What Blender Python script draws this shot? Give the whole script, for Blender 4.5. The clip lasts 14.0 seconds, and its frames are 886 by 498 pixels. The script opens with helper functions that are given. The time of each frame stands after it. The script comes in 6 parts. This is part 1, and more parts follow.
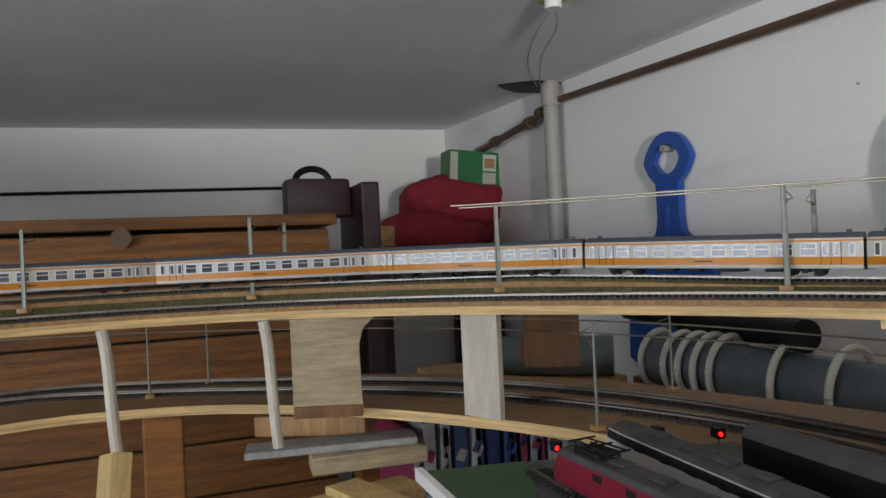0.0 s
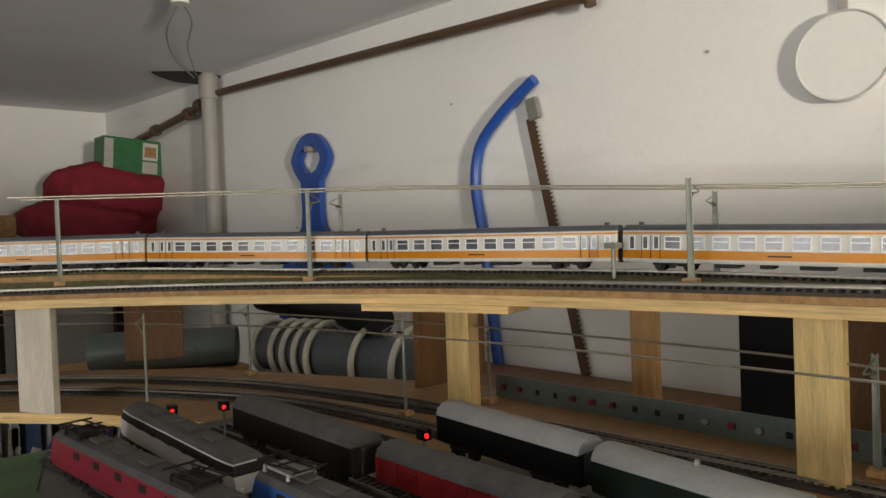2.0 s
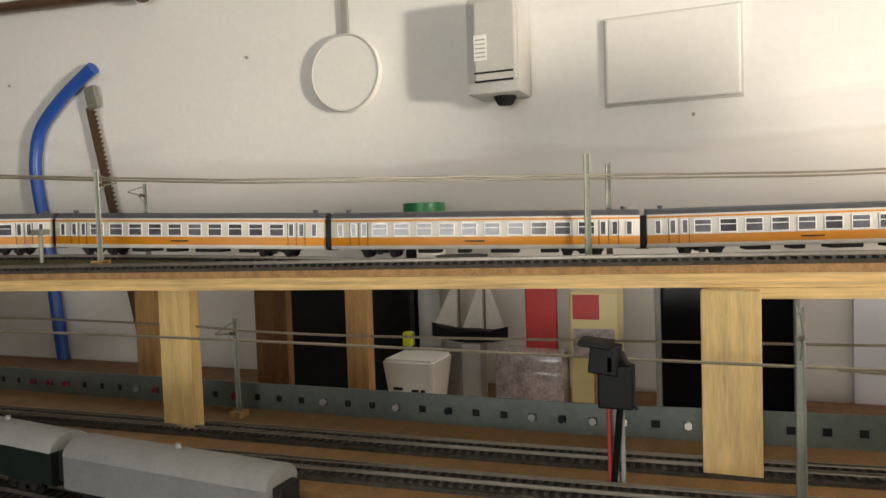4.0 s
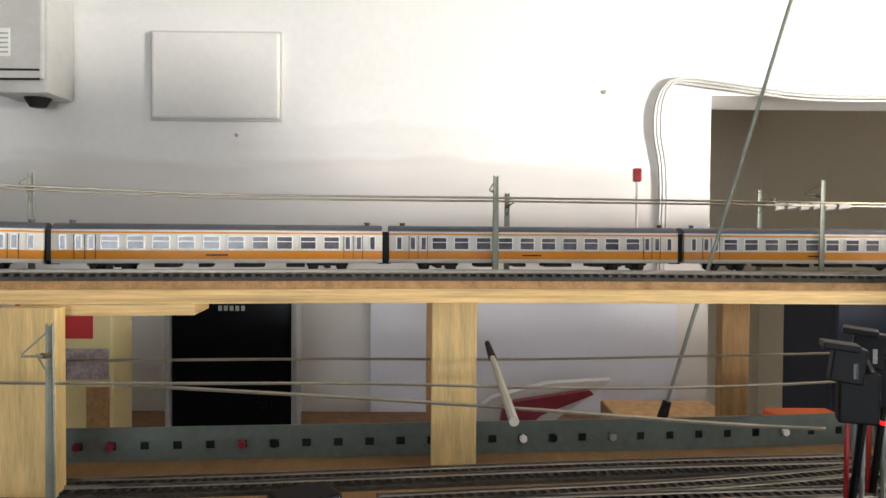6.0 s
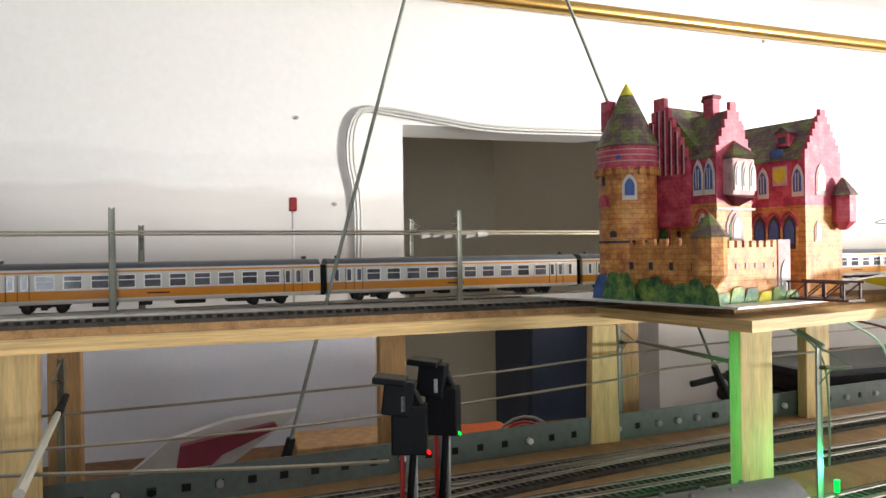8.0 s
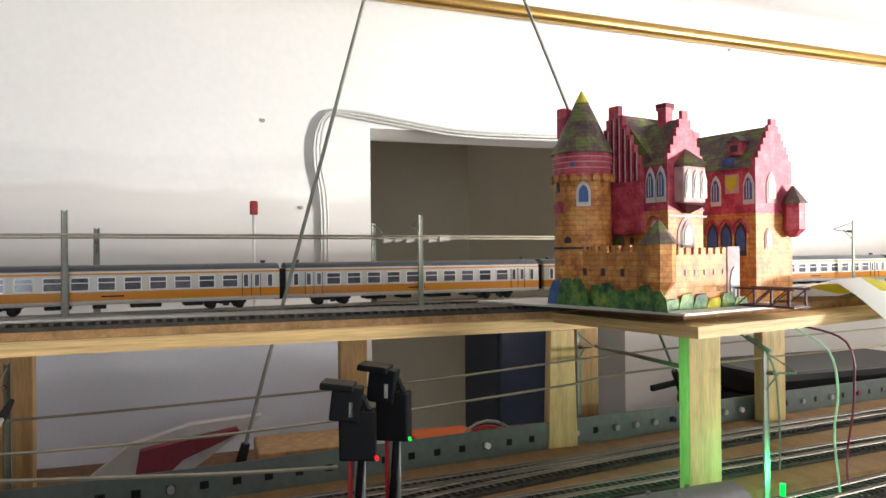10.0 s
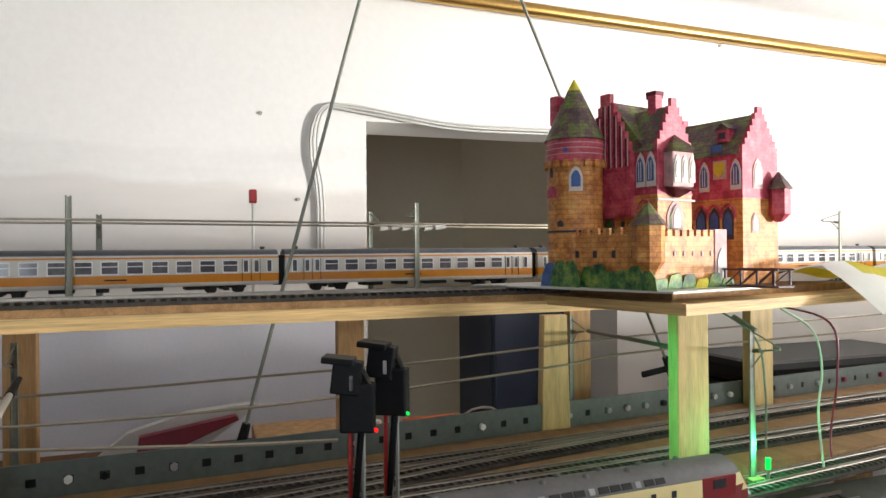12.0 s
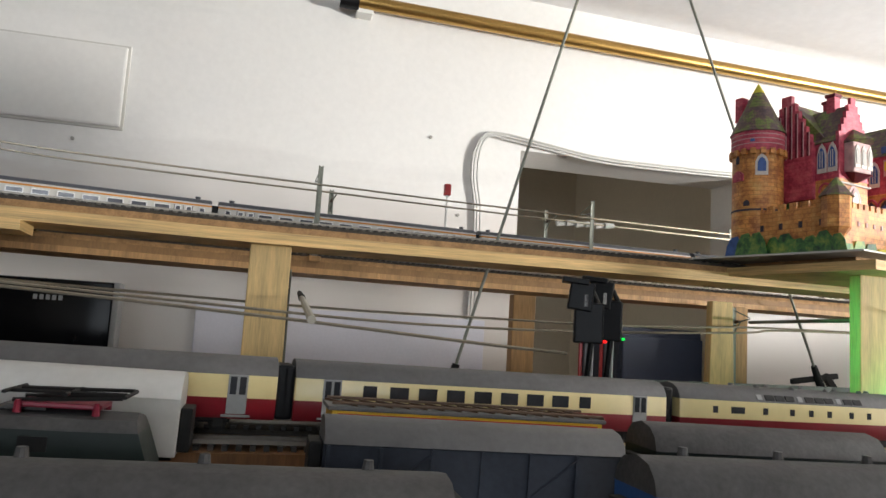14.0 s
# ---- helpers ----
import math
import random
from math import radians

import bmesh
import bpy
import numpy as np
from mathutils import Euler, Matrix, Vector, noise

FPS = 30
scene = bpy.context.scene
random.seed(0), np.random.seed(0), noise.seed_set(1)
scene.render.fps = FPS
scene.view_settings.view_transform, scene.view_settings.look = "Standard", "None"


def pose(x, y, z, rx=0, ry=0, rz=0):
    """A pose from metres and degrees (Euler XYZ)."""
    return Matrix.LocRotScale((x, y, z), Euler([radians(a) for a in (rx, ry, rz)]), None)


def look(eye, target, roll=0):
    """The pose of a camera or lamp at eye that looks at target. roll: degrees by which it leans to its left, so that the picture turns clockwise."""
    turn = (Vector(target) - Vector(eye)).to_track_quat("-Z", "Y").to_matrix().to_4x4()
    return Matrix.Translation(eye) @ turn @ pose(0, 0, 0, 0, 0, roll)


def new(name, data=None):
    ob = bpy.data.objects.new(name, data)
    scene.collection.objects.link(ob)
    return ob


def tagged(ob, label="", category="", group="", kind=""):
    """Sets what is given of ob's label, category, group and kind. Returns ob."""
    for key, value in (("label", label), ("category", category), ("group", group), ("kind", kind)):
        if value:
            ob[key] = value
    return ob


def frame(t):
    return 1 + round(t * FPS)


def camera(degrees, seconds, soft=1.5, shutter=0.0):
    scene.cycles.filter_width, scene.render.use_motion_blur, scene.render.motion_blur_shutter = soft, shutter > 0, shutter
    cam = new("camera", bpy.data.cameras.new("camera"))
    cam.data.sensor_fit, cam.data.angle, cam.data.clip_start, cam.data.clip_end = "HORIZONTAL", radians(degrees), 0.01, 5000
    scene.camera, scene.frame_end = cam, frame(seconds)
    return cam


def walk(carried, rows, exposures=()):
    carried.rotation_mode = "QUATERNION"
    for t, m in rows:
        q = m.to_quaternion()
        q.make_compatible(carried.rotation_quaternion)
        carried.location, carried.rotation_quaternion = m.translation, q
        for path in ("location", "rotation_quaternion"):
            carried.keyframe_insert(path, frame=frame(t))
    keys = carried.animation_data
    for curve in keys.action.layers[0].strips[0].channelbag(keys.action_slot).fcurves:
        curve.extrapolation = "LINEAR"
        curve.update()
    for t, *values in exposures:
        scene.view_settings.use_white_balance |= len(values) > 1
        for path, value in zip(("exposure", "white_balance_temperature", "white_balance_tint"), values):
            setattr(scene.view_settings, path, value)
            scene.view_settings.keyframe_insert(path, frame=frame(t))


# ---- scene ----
cam = camera(63.9, 14.0)
PATH = [
    (0, (-0.021, 0.079, 1.665), (0.677, 1.954, 1.677), -2.7),
    (0.5, (0.012, 0.024, 1.66), (0.914, 1.808, 1.667), -3.2),
    (1, (0.026, -0.027, 1.664), (1.118, 1.648, 1.666), -2.6),
    (1.5, (0.05, -0.073, 1.661), (1.306, 1.483, 1.65), -2.4),
    (2, (0.097, -0.092, 1.659), (1.474, 1.358, 1.619), -2.1),
    (2.5, (0.136, -0.144, 1.656), (1.645, 1.167, 1.603), -1.8),
    (3, (0.14, -0.213, 1.651), (1.808, 0.89, 1.589), -2.4),
    (5.5, (0.202, -0.598, 1.639), (2.19, -0.392, 1.568), 0.5),
    (6, (0.208, -0.658, 1.639), (2.207, -0.675, 1.592), 0.4),
    (6.5, (0.22, -0.714, 1.647), (2.211, -0.906, 1.618), 0.0),
    (7, (0.21, -0.755, 1.648), (2.171, -1.147, 1.637), -0.3),
    (7.5, (0.204, -0.798, 1.652), (2.137, -1.312, 1.643), -1.0),
    (8, (0.204, -0.819, 1.653), (2.117, -1.401, 1.655), -0.8),
    (8.5, (0.203, -0.819, 1.655), (2.108, -1.43, 1.662), -0.7),
    (9, (0.2, -0.83, 1.655), (2.102, -1.448, 1.662), -0.7),
    (11.5, (0.195, -0.84, 1.65), (2.081, -1.506, 1.663), -0.2),
    (12, (0.182, -0.83, 1.64), (2.072, -1.486, 1.65), -0.5),
    (12.5, (0.132, -0.752, 1.618), (2.021, -1.41, 1.637), 0.6),
    (13, (0.107, -0.673, 1.563), (2.021, -1.246, 1.647), 4.2),
    (13.5, (0.127, -0.657, 1.534), (2.062, -1.132, 1.7), 3.9),
    (14, (0.117, -0.682, 1.52), (2.056, -1.121, 1.744), 3.5),
]
walk(cam, [(t, look(eye, target, roll)) for t, eye, target, roll in PATH],
     exposures=[(0.0, 0.18, 6300, 10), (1.5, 0.20, 6950, 10), (2.5, 0.15, 7700, 10), (3.2, 0.18, 7800, 10), (5.5, 0.20, 6800, 10), (7.0, -0.10, 6450, 10), (9.0, -0.24, 6500, 10), (12.0, -0.31, 6500, 10), (14.0, -0.36, 6500, 10)])

# ---- light ----
world = bpy.data.worlds.new("world")
scene.world = world
world.use_nodes = True
wn = world.node_tree
sky = wn.nodes.new("ShaderNodeTexSky")
sky.sky_type, sky.sun_disc = 'NISHITA', False
sky.sun_elevation, sky.sun_rotation = radians(30), radians(200)
wn.links.new(sky.outputs[0], wn.nodes["Background"].inputs[0])
wn.nodes["Background"].inputs[1].default_value = 0.1


def area(name, m, sx, sy, watts, colour):
    d = bpy.data.lights.new(name, 'AREA')
    d.shape, d.size, d.size_y, d.energy, d.color = 'RECTANGLE', sx, sy, watts, colour
    ob = new(name, d)
    ob.matrix_world = m
    return ob


# daylight through a window assumed in the unseen wall behind the yard
area("window_light", look((-2.52, -0.2, 1.65), (-0.3, 1.1, 2.6)), 1.5, 1.0, 37.0, (0.83, 0.91, 1.0))
# fill lamp added at the corridor's unseen north end to brighten it
area("corridor_fill_light", look((2.0, 0.53, 1.45), (2.0, -1.5, 1.55)), 0.7, 0.9, 1.6, (1.0, 0.93, 0.82))
# uplighter at the layout's south end, out of view: it throws its light up onto the wall and the ceiling
up_at, up_tilt = Vector((-0.20, -2.85, 1.57)), radians(63)
up_dir = Vector((1.57 * math.cos(up_tilt) / 2.745, 2.25 * math.cos(up_tilt) / 2.745, math.sin(up_tilt)))
bulb = bpy.data.lights.new("uplighter_light", 'SPOT')
bulb.energy, bulb.color, bulb.shadow_soft_size = 360.0, (1.0, 0.985, 0.945), 0.12
bulb.spot_size, bulb.spot_blend = radians(131), 0.14
new("uplighter_light", bulb).matrix_world = look(up_at, up_at + up_dir)


# ---- materials ----
def mat(name, colour, rough=0.6, metal=0.0, scale=30.0, vary=0.25, bump=0.15, fine=220.0, rand=0.0, stretch=None, emit=None, coat=0.0, island=False, spec=0.5):
    m = bpy.data.materials.new(name)
    m.use_nodes = True
    nt = m.node_tree
    b = nt.nodes["Principled BSDF"]
    b.inputs["Roughness"].default_value = rough
    b.inputs["Metallic"].default_value = metal
    b.inputs["Coat Weight"].default_value = coat
    b.inputs["Specular IOR Level"].default_value = spec
    tc = nt.nodes.new("ShaderNodeTexCoord")
    mp = nt.nodes.new("ShaderNodeMapping")
    nt.links.new(tc.outputs["Object"], mp.inputs[0])
    if stretch:
        mp.inputs["Scale"].default_value = stretch
    n1 = nt.nodes.new("ShaderNodeTexNoise")
    n1.inputs["Scale"].default_value = scale
    n1.inputs["Detail"].default_value = 6
    n2 = nt.nodes.new("ShaderNodeTexNoise")
    n2.inputs["Scale"].default_value = fine
    n2.inputs["Detail"].default_value = 3
    for n in (n1, n2):
        nt.links.new(mp.outputs[0], n.inputs["Vector"])
    ramp = nt.nodes.new("ShaderNodeValToRGB")
    lo = [max(0.0, c * (1 - vary)) for c in colour]
    hi = [min(1.0, c * (1 + vary)) for c in colour]
    ramp.color_ramp.elements[0].position, ramp.color_ramp.elements[1].position = 0.3, 0.7
    ramp.color_ramp.elements[0].color, ramp.color_ramp.elements[1].color = (*lo, 1), (*hi, 1)
    mix = nt.nodes.new("ShaderNodeMath")
    mix.operation = 'MULTIPLY_ADD'
    mix.inputs[1].default_value = 0.4
    nt.links.new(n2.outputs[0], mix.inputs[0])
    sc = nt.nodes.new("ShaderNodeMath")
    sc.operation = 'MULTIPLY'
    sc.inputs[1].default_value = 0.6
    nt.links.new(n1.outputs[0], sc.inputs[0])
    nt.links.new(sc.outputs[0], mix.inputs[2])
    nt.links.new(mix.outputs[0], ramp.inputs[0])
    col = ramp.outputs[0]
    if rand:
        src = nt.nodes.new("ShaderNodeNewGeometry").outputs["Random Per Island"] if island else nt.nodes.new("ShaderNodeObjectInfo").outputs["Random"]
        hsv = nt.nodes.new("ShaderNodeHueSaturation")
        mr = nt.nodes.new("ShaderNodeMapRange")
        mr.inputs["To Min"].default_value, mr.inputs["To Max"].default_value = 1 - rand, 1 + rand
        nt.links.new(src, mr.inputs[0])
        nt.links.new(mr.outputs[0], hsv.inputs["Value"])
        nt.links.new(col, hsv.inputs["Color"])
        col = hsv.outputs[0]
    nt.links.new(col, b.inputs["Base Color"])
    if bump:
        bp = nt.nodes.new("ShaderNodeBump")
        bp.inputs["Strength"].default_value = bump
        bp.inputs["Distance"].default_value = 0.002
        nt.links.new(mix.outputs[0], bp.inputs["Height"])
        nt.links.new(bp.outputs[0], b.inputs["Normal"])
    if emit:
        b.inputs["Emission Color"].default_value = (*emit[0], 1)
        b.inputs["Emission Strength"].default_value = emit[1]
    return m


M_WALL = mat("white_plaster", (0.76, 0.745, 0.71), 0.85, scale=2.2, vary=0.05, bump=0.25, fine=90)


def shade_band(m):
    """Shade below an uneven line, put into a glossier grey-beige tone, and smudges."""
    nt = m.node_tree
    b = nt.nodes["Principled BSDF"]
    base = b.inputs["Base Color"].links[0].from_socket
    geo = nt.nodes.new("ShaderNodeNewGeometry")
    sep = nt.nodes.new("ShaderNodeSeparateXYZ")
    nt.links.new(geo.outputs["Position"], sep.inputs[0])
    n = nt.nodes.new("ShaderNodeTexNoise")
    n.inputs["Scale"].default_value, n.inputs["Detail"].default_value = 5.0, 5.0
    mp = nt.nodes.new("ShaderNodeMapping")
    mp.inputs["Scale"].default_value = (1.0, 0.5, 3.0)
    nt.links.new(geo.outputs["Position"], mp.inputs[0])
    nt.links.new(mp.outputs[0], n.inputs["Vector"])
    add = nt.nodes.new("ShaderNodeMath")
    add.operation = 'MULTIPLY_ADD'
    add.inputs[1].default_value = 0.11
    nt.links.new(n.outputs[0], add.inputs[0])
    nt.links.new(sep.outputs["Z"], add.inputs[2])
    # below this height the shade is put into the colour
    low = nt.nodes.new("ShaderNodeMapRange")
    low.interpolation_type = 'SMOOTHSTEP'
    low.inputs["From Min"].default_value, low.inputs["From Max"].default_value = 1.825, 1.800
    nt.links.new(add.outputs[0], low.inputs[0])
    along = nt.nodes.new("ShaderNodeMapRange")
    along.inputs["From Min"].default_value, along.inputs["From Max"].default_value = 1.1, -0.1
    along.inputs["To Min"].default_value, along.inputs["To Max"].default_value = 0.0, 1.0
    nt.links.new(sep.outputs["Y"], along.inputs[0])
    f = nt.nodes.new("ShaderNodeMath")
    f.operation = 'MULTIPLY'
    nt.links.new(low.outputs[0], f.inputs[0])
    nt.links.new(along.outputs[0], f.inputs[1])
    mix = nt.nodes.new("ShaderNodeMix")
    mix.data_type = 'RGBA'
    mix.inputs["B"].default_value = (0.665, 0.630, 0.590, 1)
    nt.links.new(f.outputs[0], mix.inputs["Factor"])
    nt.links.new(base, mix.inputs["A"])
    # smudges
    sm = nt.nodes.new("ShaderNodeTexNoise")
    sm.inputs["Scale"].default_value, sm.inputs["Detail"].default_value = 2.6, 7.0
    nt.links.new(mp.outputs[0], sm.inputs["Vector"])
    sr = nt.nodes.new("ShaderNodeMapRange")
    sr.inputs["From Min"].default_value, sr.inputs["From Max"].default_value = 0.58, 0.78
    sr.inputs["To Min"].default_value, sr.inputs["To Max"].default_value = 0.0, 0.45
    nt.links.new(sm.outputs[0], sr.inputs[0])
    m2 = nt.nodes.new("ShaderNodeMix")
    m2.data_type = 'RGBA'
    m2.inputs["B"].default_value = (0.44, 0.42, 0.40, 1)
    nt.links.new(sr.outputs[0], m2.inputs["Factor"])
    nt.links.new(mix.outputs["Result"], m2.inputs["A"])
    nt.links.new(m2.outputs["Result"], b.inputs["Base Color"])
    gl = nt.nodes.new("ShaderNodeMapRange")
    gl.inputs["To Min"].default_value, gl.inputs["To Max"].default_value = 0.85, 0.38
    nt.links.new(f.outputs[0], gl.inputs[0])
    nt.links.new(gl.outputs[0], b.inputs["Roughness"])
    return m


M_EAST = shade_band(mat("shade_banded_plaster", (0.78, 0.765, 0.735), 0.85, scale=2.2, vary=0.05, bump=0.25, fine=90))
M_CEIL = mat("ceiling_paint", (0.80, 0.80, 0.82), 0.8, scale=3, vary=0.06, bump=0.1, fine=60)
M_CORR = mat("corridor_plaster", (0.84, 0.76, 0.63), 0.85, scale=3, vary=0.05, bump=0.15, fine=80)
# dark, so that the unseen floor bounces little light
M_FLOOR = mat("concrete_floor", (0.13, 0.125, 0.115), 0.8, scale=6, vary=0.2)
M_LOWPLY = mat("aged_plywood", (0.255, 0.140, 0.054), 0.65, scale=16, vary=0.3, fine=160, stretch=(1, 4, 1))
M_PLY = mat("birch_plywood", (0.60, 0.42, 0.175), 0.55, scale=14, vary=0.32, fine=90, stretch=(9, 9, 0.8))
M_PLYEDGE = mat("plywood_edge", (0.62, 0.42, 0.18), 0.6, scale=12, vary=0.5, fine=60, stretch=(0.7, 0.7, 26))
M_PINE = mat("pine_batten", (0.42, 0.24, 0.095), 0.6, scale=12, vary=0.42, fine=80, stretch=(8, 8, 0.7))
M_CORK = mat("chipboard", (0.33, 0.185, 0.078), 0.85, scale=120, vary=0.45, fine=600)
M_REDWOOD = mat("stained_wood", (0.215, 0.083, 0.015), 0.62, scale=7, vary=0.7, fine=60, stretch=(0.6, 5, 9), rand=0.22)
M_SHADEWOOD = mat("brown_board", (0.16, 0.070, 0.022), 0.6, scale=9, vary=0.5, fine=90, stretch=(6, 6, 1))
M_AGEDPLY = mat("weathered_plywood", (0.36, 0.28, 0.165), 0.6, scale=20, vary=0.4, fine=110, stretch=(0.6, 0.6, 6))
M_DIRTYWHITE = mat("dirty_white_wood", (0.55, 0.50, 0.415), 0.55, scale=16, vary=0.25, fine=110, stretch=(4, 4, 0.8))
M_BALLAST = mat("track_bed_dark", (0.060, 0.052, 0.044), 0.9, scale=90, vary=0.4, fine=500, spec=0.08)
M_GRASS = mat("olive_scatter", (0.105, 0.095, 0.048), 0.95, scale=150, vary=0.5, fine=700, bump=0.5, spec=0.08)
M_SLEEPER = mat("sleeper_plastic", (0.035, 0.030, 0.026), 0.6, scale=40, vary=0.3, rand=0.25, island=True)
M_RAIL = mat("nickel_rail", (0.30, 0.27, 0.23), 0.45, 1.0, scale=25, vary=0.2)
M_WIRE = mat("catenary_wire", (0.33, 0.29, 0.22), 0.4, 0.7, scale=25, vary=0.2)
M_MAST = mat("mast_grey_green", (0.22, 0.23, 0.19), 0.5, 0.3, scale=40, vary=0.2)
M_STEEL = mat("slotted_steel_green", (0.105, 0.125, 0.112), 0.5, 0.15, scale=9, vary=0.25, fine=150)
M_PIPE_BROWN = mat("pipe_brown", (0.105, 0.062, 0.036), 0.45, 0.2, scale=9, vary=0.3)
M_GOLD = mat("brass_pipe", (0.44, 0.27, 0.085), 0.30, 0.9, scale=6, vary=0.2)
M_GREY_PIPE = mat("grey_pipe", (0.33, 0.31, 0.28), 0.5, scale=9, vary=0.12)
M_BLUE = mat("blue_plastic", (0.012, 0.07, 0.33), 0.35, scale=10, vary=0.12, coat=0.3)
M_BLACK = mat("black_plastic", (0.006, 0.006, 0.007), 0.45, scale=30, vary=0.2, spec=0.2)
M_HOSE = mat("pale_hose", (0.45, 0.43, 0.36), 0.5, scale=30, vary=0.1)
M_WHITE = mat("white_lacquer", (0.80, 0.79, 0.75), 0.35, scale=30, vary=0.04)
M_DARKWALL = mat("dark_unseen_wall", (0.24, 0.17, 0.105), 0.7, scale=5, vary=0.3, fine=60, stretch=(6, 6, 0.6))


# ---- building helpers ----
def part(name, bm, material, parent=None, label="", smooth=False):
    me = bpy.data.meshes.new(name)
    bm.normal_update()
    bm.to_mesh(me)
    bm.free()
    for m in (material if isinstance(material, (list, tuple)) else [material]):
        me.materials.append(m)
    if smooth:
        for p in me.polygons:
            p.use_smooth = True
        me.set_sharp_from_angle(angle=radians(35))
    ob = new(name, me)
    if parent:
        ob.parent = parent
    if label:
        ob["label"] = label
    return ob


def thing(name, label, category, m=None, group=""):
    ob = tagged(new(name), label, category, group)
    if m:
        ob.matrix_world = m
    return ob


def box(c, s, bevel=0.0, bm=None, rot=None, mi=0):
    bm = bm or bmesh.new()
    r = bmesh.ops.create_cube(bm, size=1.0)
    mm = Matrix.Translation(c) @ (rot or Matrix()) @ Matrix.Diagonal((*s, 1))
    bmesh.ops.transform(bm, matrix=mm, verts=r["verts"])
    faces = {f for v in r["verts"] for f in v.link_faces}
    for f in faces:
        f.material_index = mi
    if bevel:
        bmesh.ops.bevel(bm, geom=list({e for f in faces for e in f.edges}), offset=bevel, segments=2, profile=0.6, affect='EDGES')
    return bm


def rod(p, q, r, bm=None, n=10, r2=None, mi=0):
    bm = bm or bmesh.new()
    p, q = Vector(p), Vector(q)
    d = q - p
    g = bmesh.ops.create_cone(bm, cap_ends=True, segments=n, radius1=r, radius2=r if r2 is None else r2, depth=d.length)
    mm = Matrix.Translation((p + q) / 2) @ d.to_track_quat("Z", "Y").to_matrix().to_4x4()
    bmesh.ops.transform(bm, matrix=mm, verts=g["verts"])
    for f in {f for v in g["verts"] for f in v.link_faces}:
        f.material_index = mi
    return bm


def sweep(path, profile, bm=None, closed=True, caps=True, mi=0):
    """Carries a profile of (across to the right, up) along a path of points."""
    bm = bm or bmesh.new()
    pts = [Vector(p) for p in path]
    rings = []
    for i, p in enumerate(pts):
        t = (pts[min(i + 1, len(pts) - 1)] - pts[max(i - 1, 0)]).normalized()
        side = Vector((t.y, -t.x, 0))
        side = side.normalized() if side.length > 1e-6 else Vector((1, 0, 0))
        up = side.cross(t).normalized()
        rings.append([bm.verts.new(p + side * u + up * v) for u, v in profile])
    n = len(profile)
    for a, b in zip(rings, rings[1:]):
        for k in range(n if closed else n - 1):
            f = bm.faces.new((a[k], a[(k + 1) % n], b[(k + 1) % n], b[k]))
            f.material_index = mi
    if caps and closed:
        bm.faces.new(rings[0][::-1]).material_index = mi
        bm.faces.new(rings[-1]).material_index = mi
    bmesh.ops.recalc_face_normals(bm, faces=bm.faces)
    return bm


def tube(path, r, bm=None, n=8, mi=0):
    """A round hose along a path; its rings turn with the path without twisting."""
    bm = bm or bmesh.new()
    pts = [Vector(p) for p in path]
    t0 = (pts[1] - pts[0]).normalized()
    u = t0.orthogonal().normalized()
    rings = []
    for i, p in enumerate(pts):
        t = (pts[min(i + 1, len(pts) - 1)] - pts[max(i - 1, 0)]).normalized()
        u = (u - t * u.dot(t)).normalized()
        v = t.cross(u)
        rings.append([bm.verts.new(p + u * (r * math.cos(2 * math.pi * k / n)) + v * (r * math.sin(2 * math.pi * k / n))) for k in range(n)])
    fs = []
    for a, b in zip(rings, rings[1:]):
        for k in range(n):
            fs.append(bm.faces.new((a[k], a[(k + 1) % n], b[(k + 1) % n], b[k])))
    fs += [bm.faces.new(rings[0][::-1]), bm.faces.new(rings[-1])]
    for f in fs:
        f.material_index = mi
    bmesh.ops.recalc_face_normals(bm, faces=fs)
    return bm


def spline(points, step=0.02):
    """A smooth line through the points (Catmull-Rom), evenly stepped."""
    p = [Vector(q) for q in points]
    p = [2 * p[0] - p[1], *p, 2 * p[-1] - p[-2]]
    out = []
    for a, b, c, d in zip(p, p[1:], p[2:], p[3:]):
        k = max(2, int((c - b).length / step))
        for i in range(k):
            t = i / k
            out.append(0.5 * (2 * b + (c - a) * t + (2 * a - 5 * b + 4 * c - d) * t * t + (3 * b - a - 3 * c + d) * t ** 3))
    out.append(p[-2])
    return out


def shift(path, d, dz=0.0):
    """The path moved by d to its right, and up."""
    out = []
    for i, p in enumerate(path):
        t = path[min(i + 1, len(path) - 1)] - path[max(i - 1, 0)]
        s = Vector((t.y, -t.x, 0)).normalized()
        out.append(p + s * d + Vector((0, 0, dz)))
    return out


def resample(path, step):
    out, need, prev = [], 0.0, path[0]
    for a, b in zip(path, path[1:]):
        l = (b - a).length
        at = need
        while at <= l:
            out.append((a + (b - a) * (at / l), (b - a).normalized()))
            at += step
        need = at - l
    return out


def prism(points, z0, z1, bm=None, mi=0, bevel=0.0):
    """A flat outline of (x, y), pulled up from z0 to z1."""
    bm = bm or bmesh.new()
    lo = [bm.verts.new((x, y, z0)) for x, y in points]
    hi = [bm.verts.new((x, y, z1)) for x, y in points]
    n = len(points)
    fs = [bm.faces.new(lo[::-1]), bm.faces.new(hi)]
    for k in range(n):
        fs.append(bm.faces.new((lo[k], lo[(k + 1) % n], hi[(k + 1) % n], hi[k])))
    for f in fs:
        f.material_index = mi
    bmesh.ops.recalc_face_normals(bm, faces=fs)
    if bevel:
        bmesh.ops.bevel(bm, geom=list({e for f in fs for e in f.edges}), offset=bevel, segments=2, affect='EDGES')
    return bm


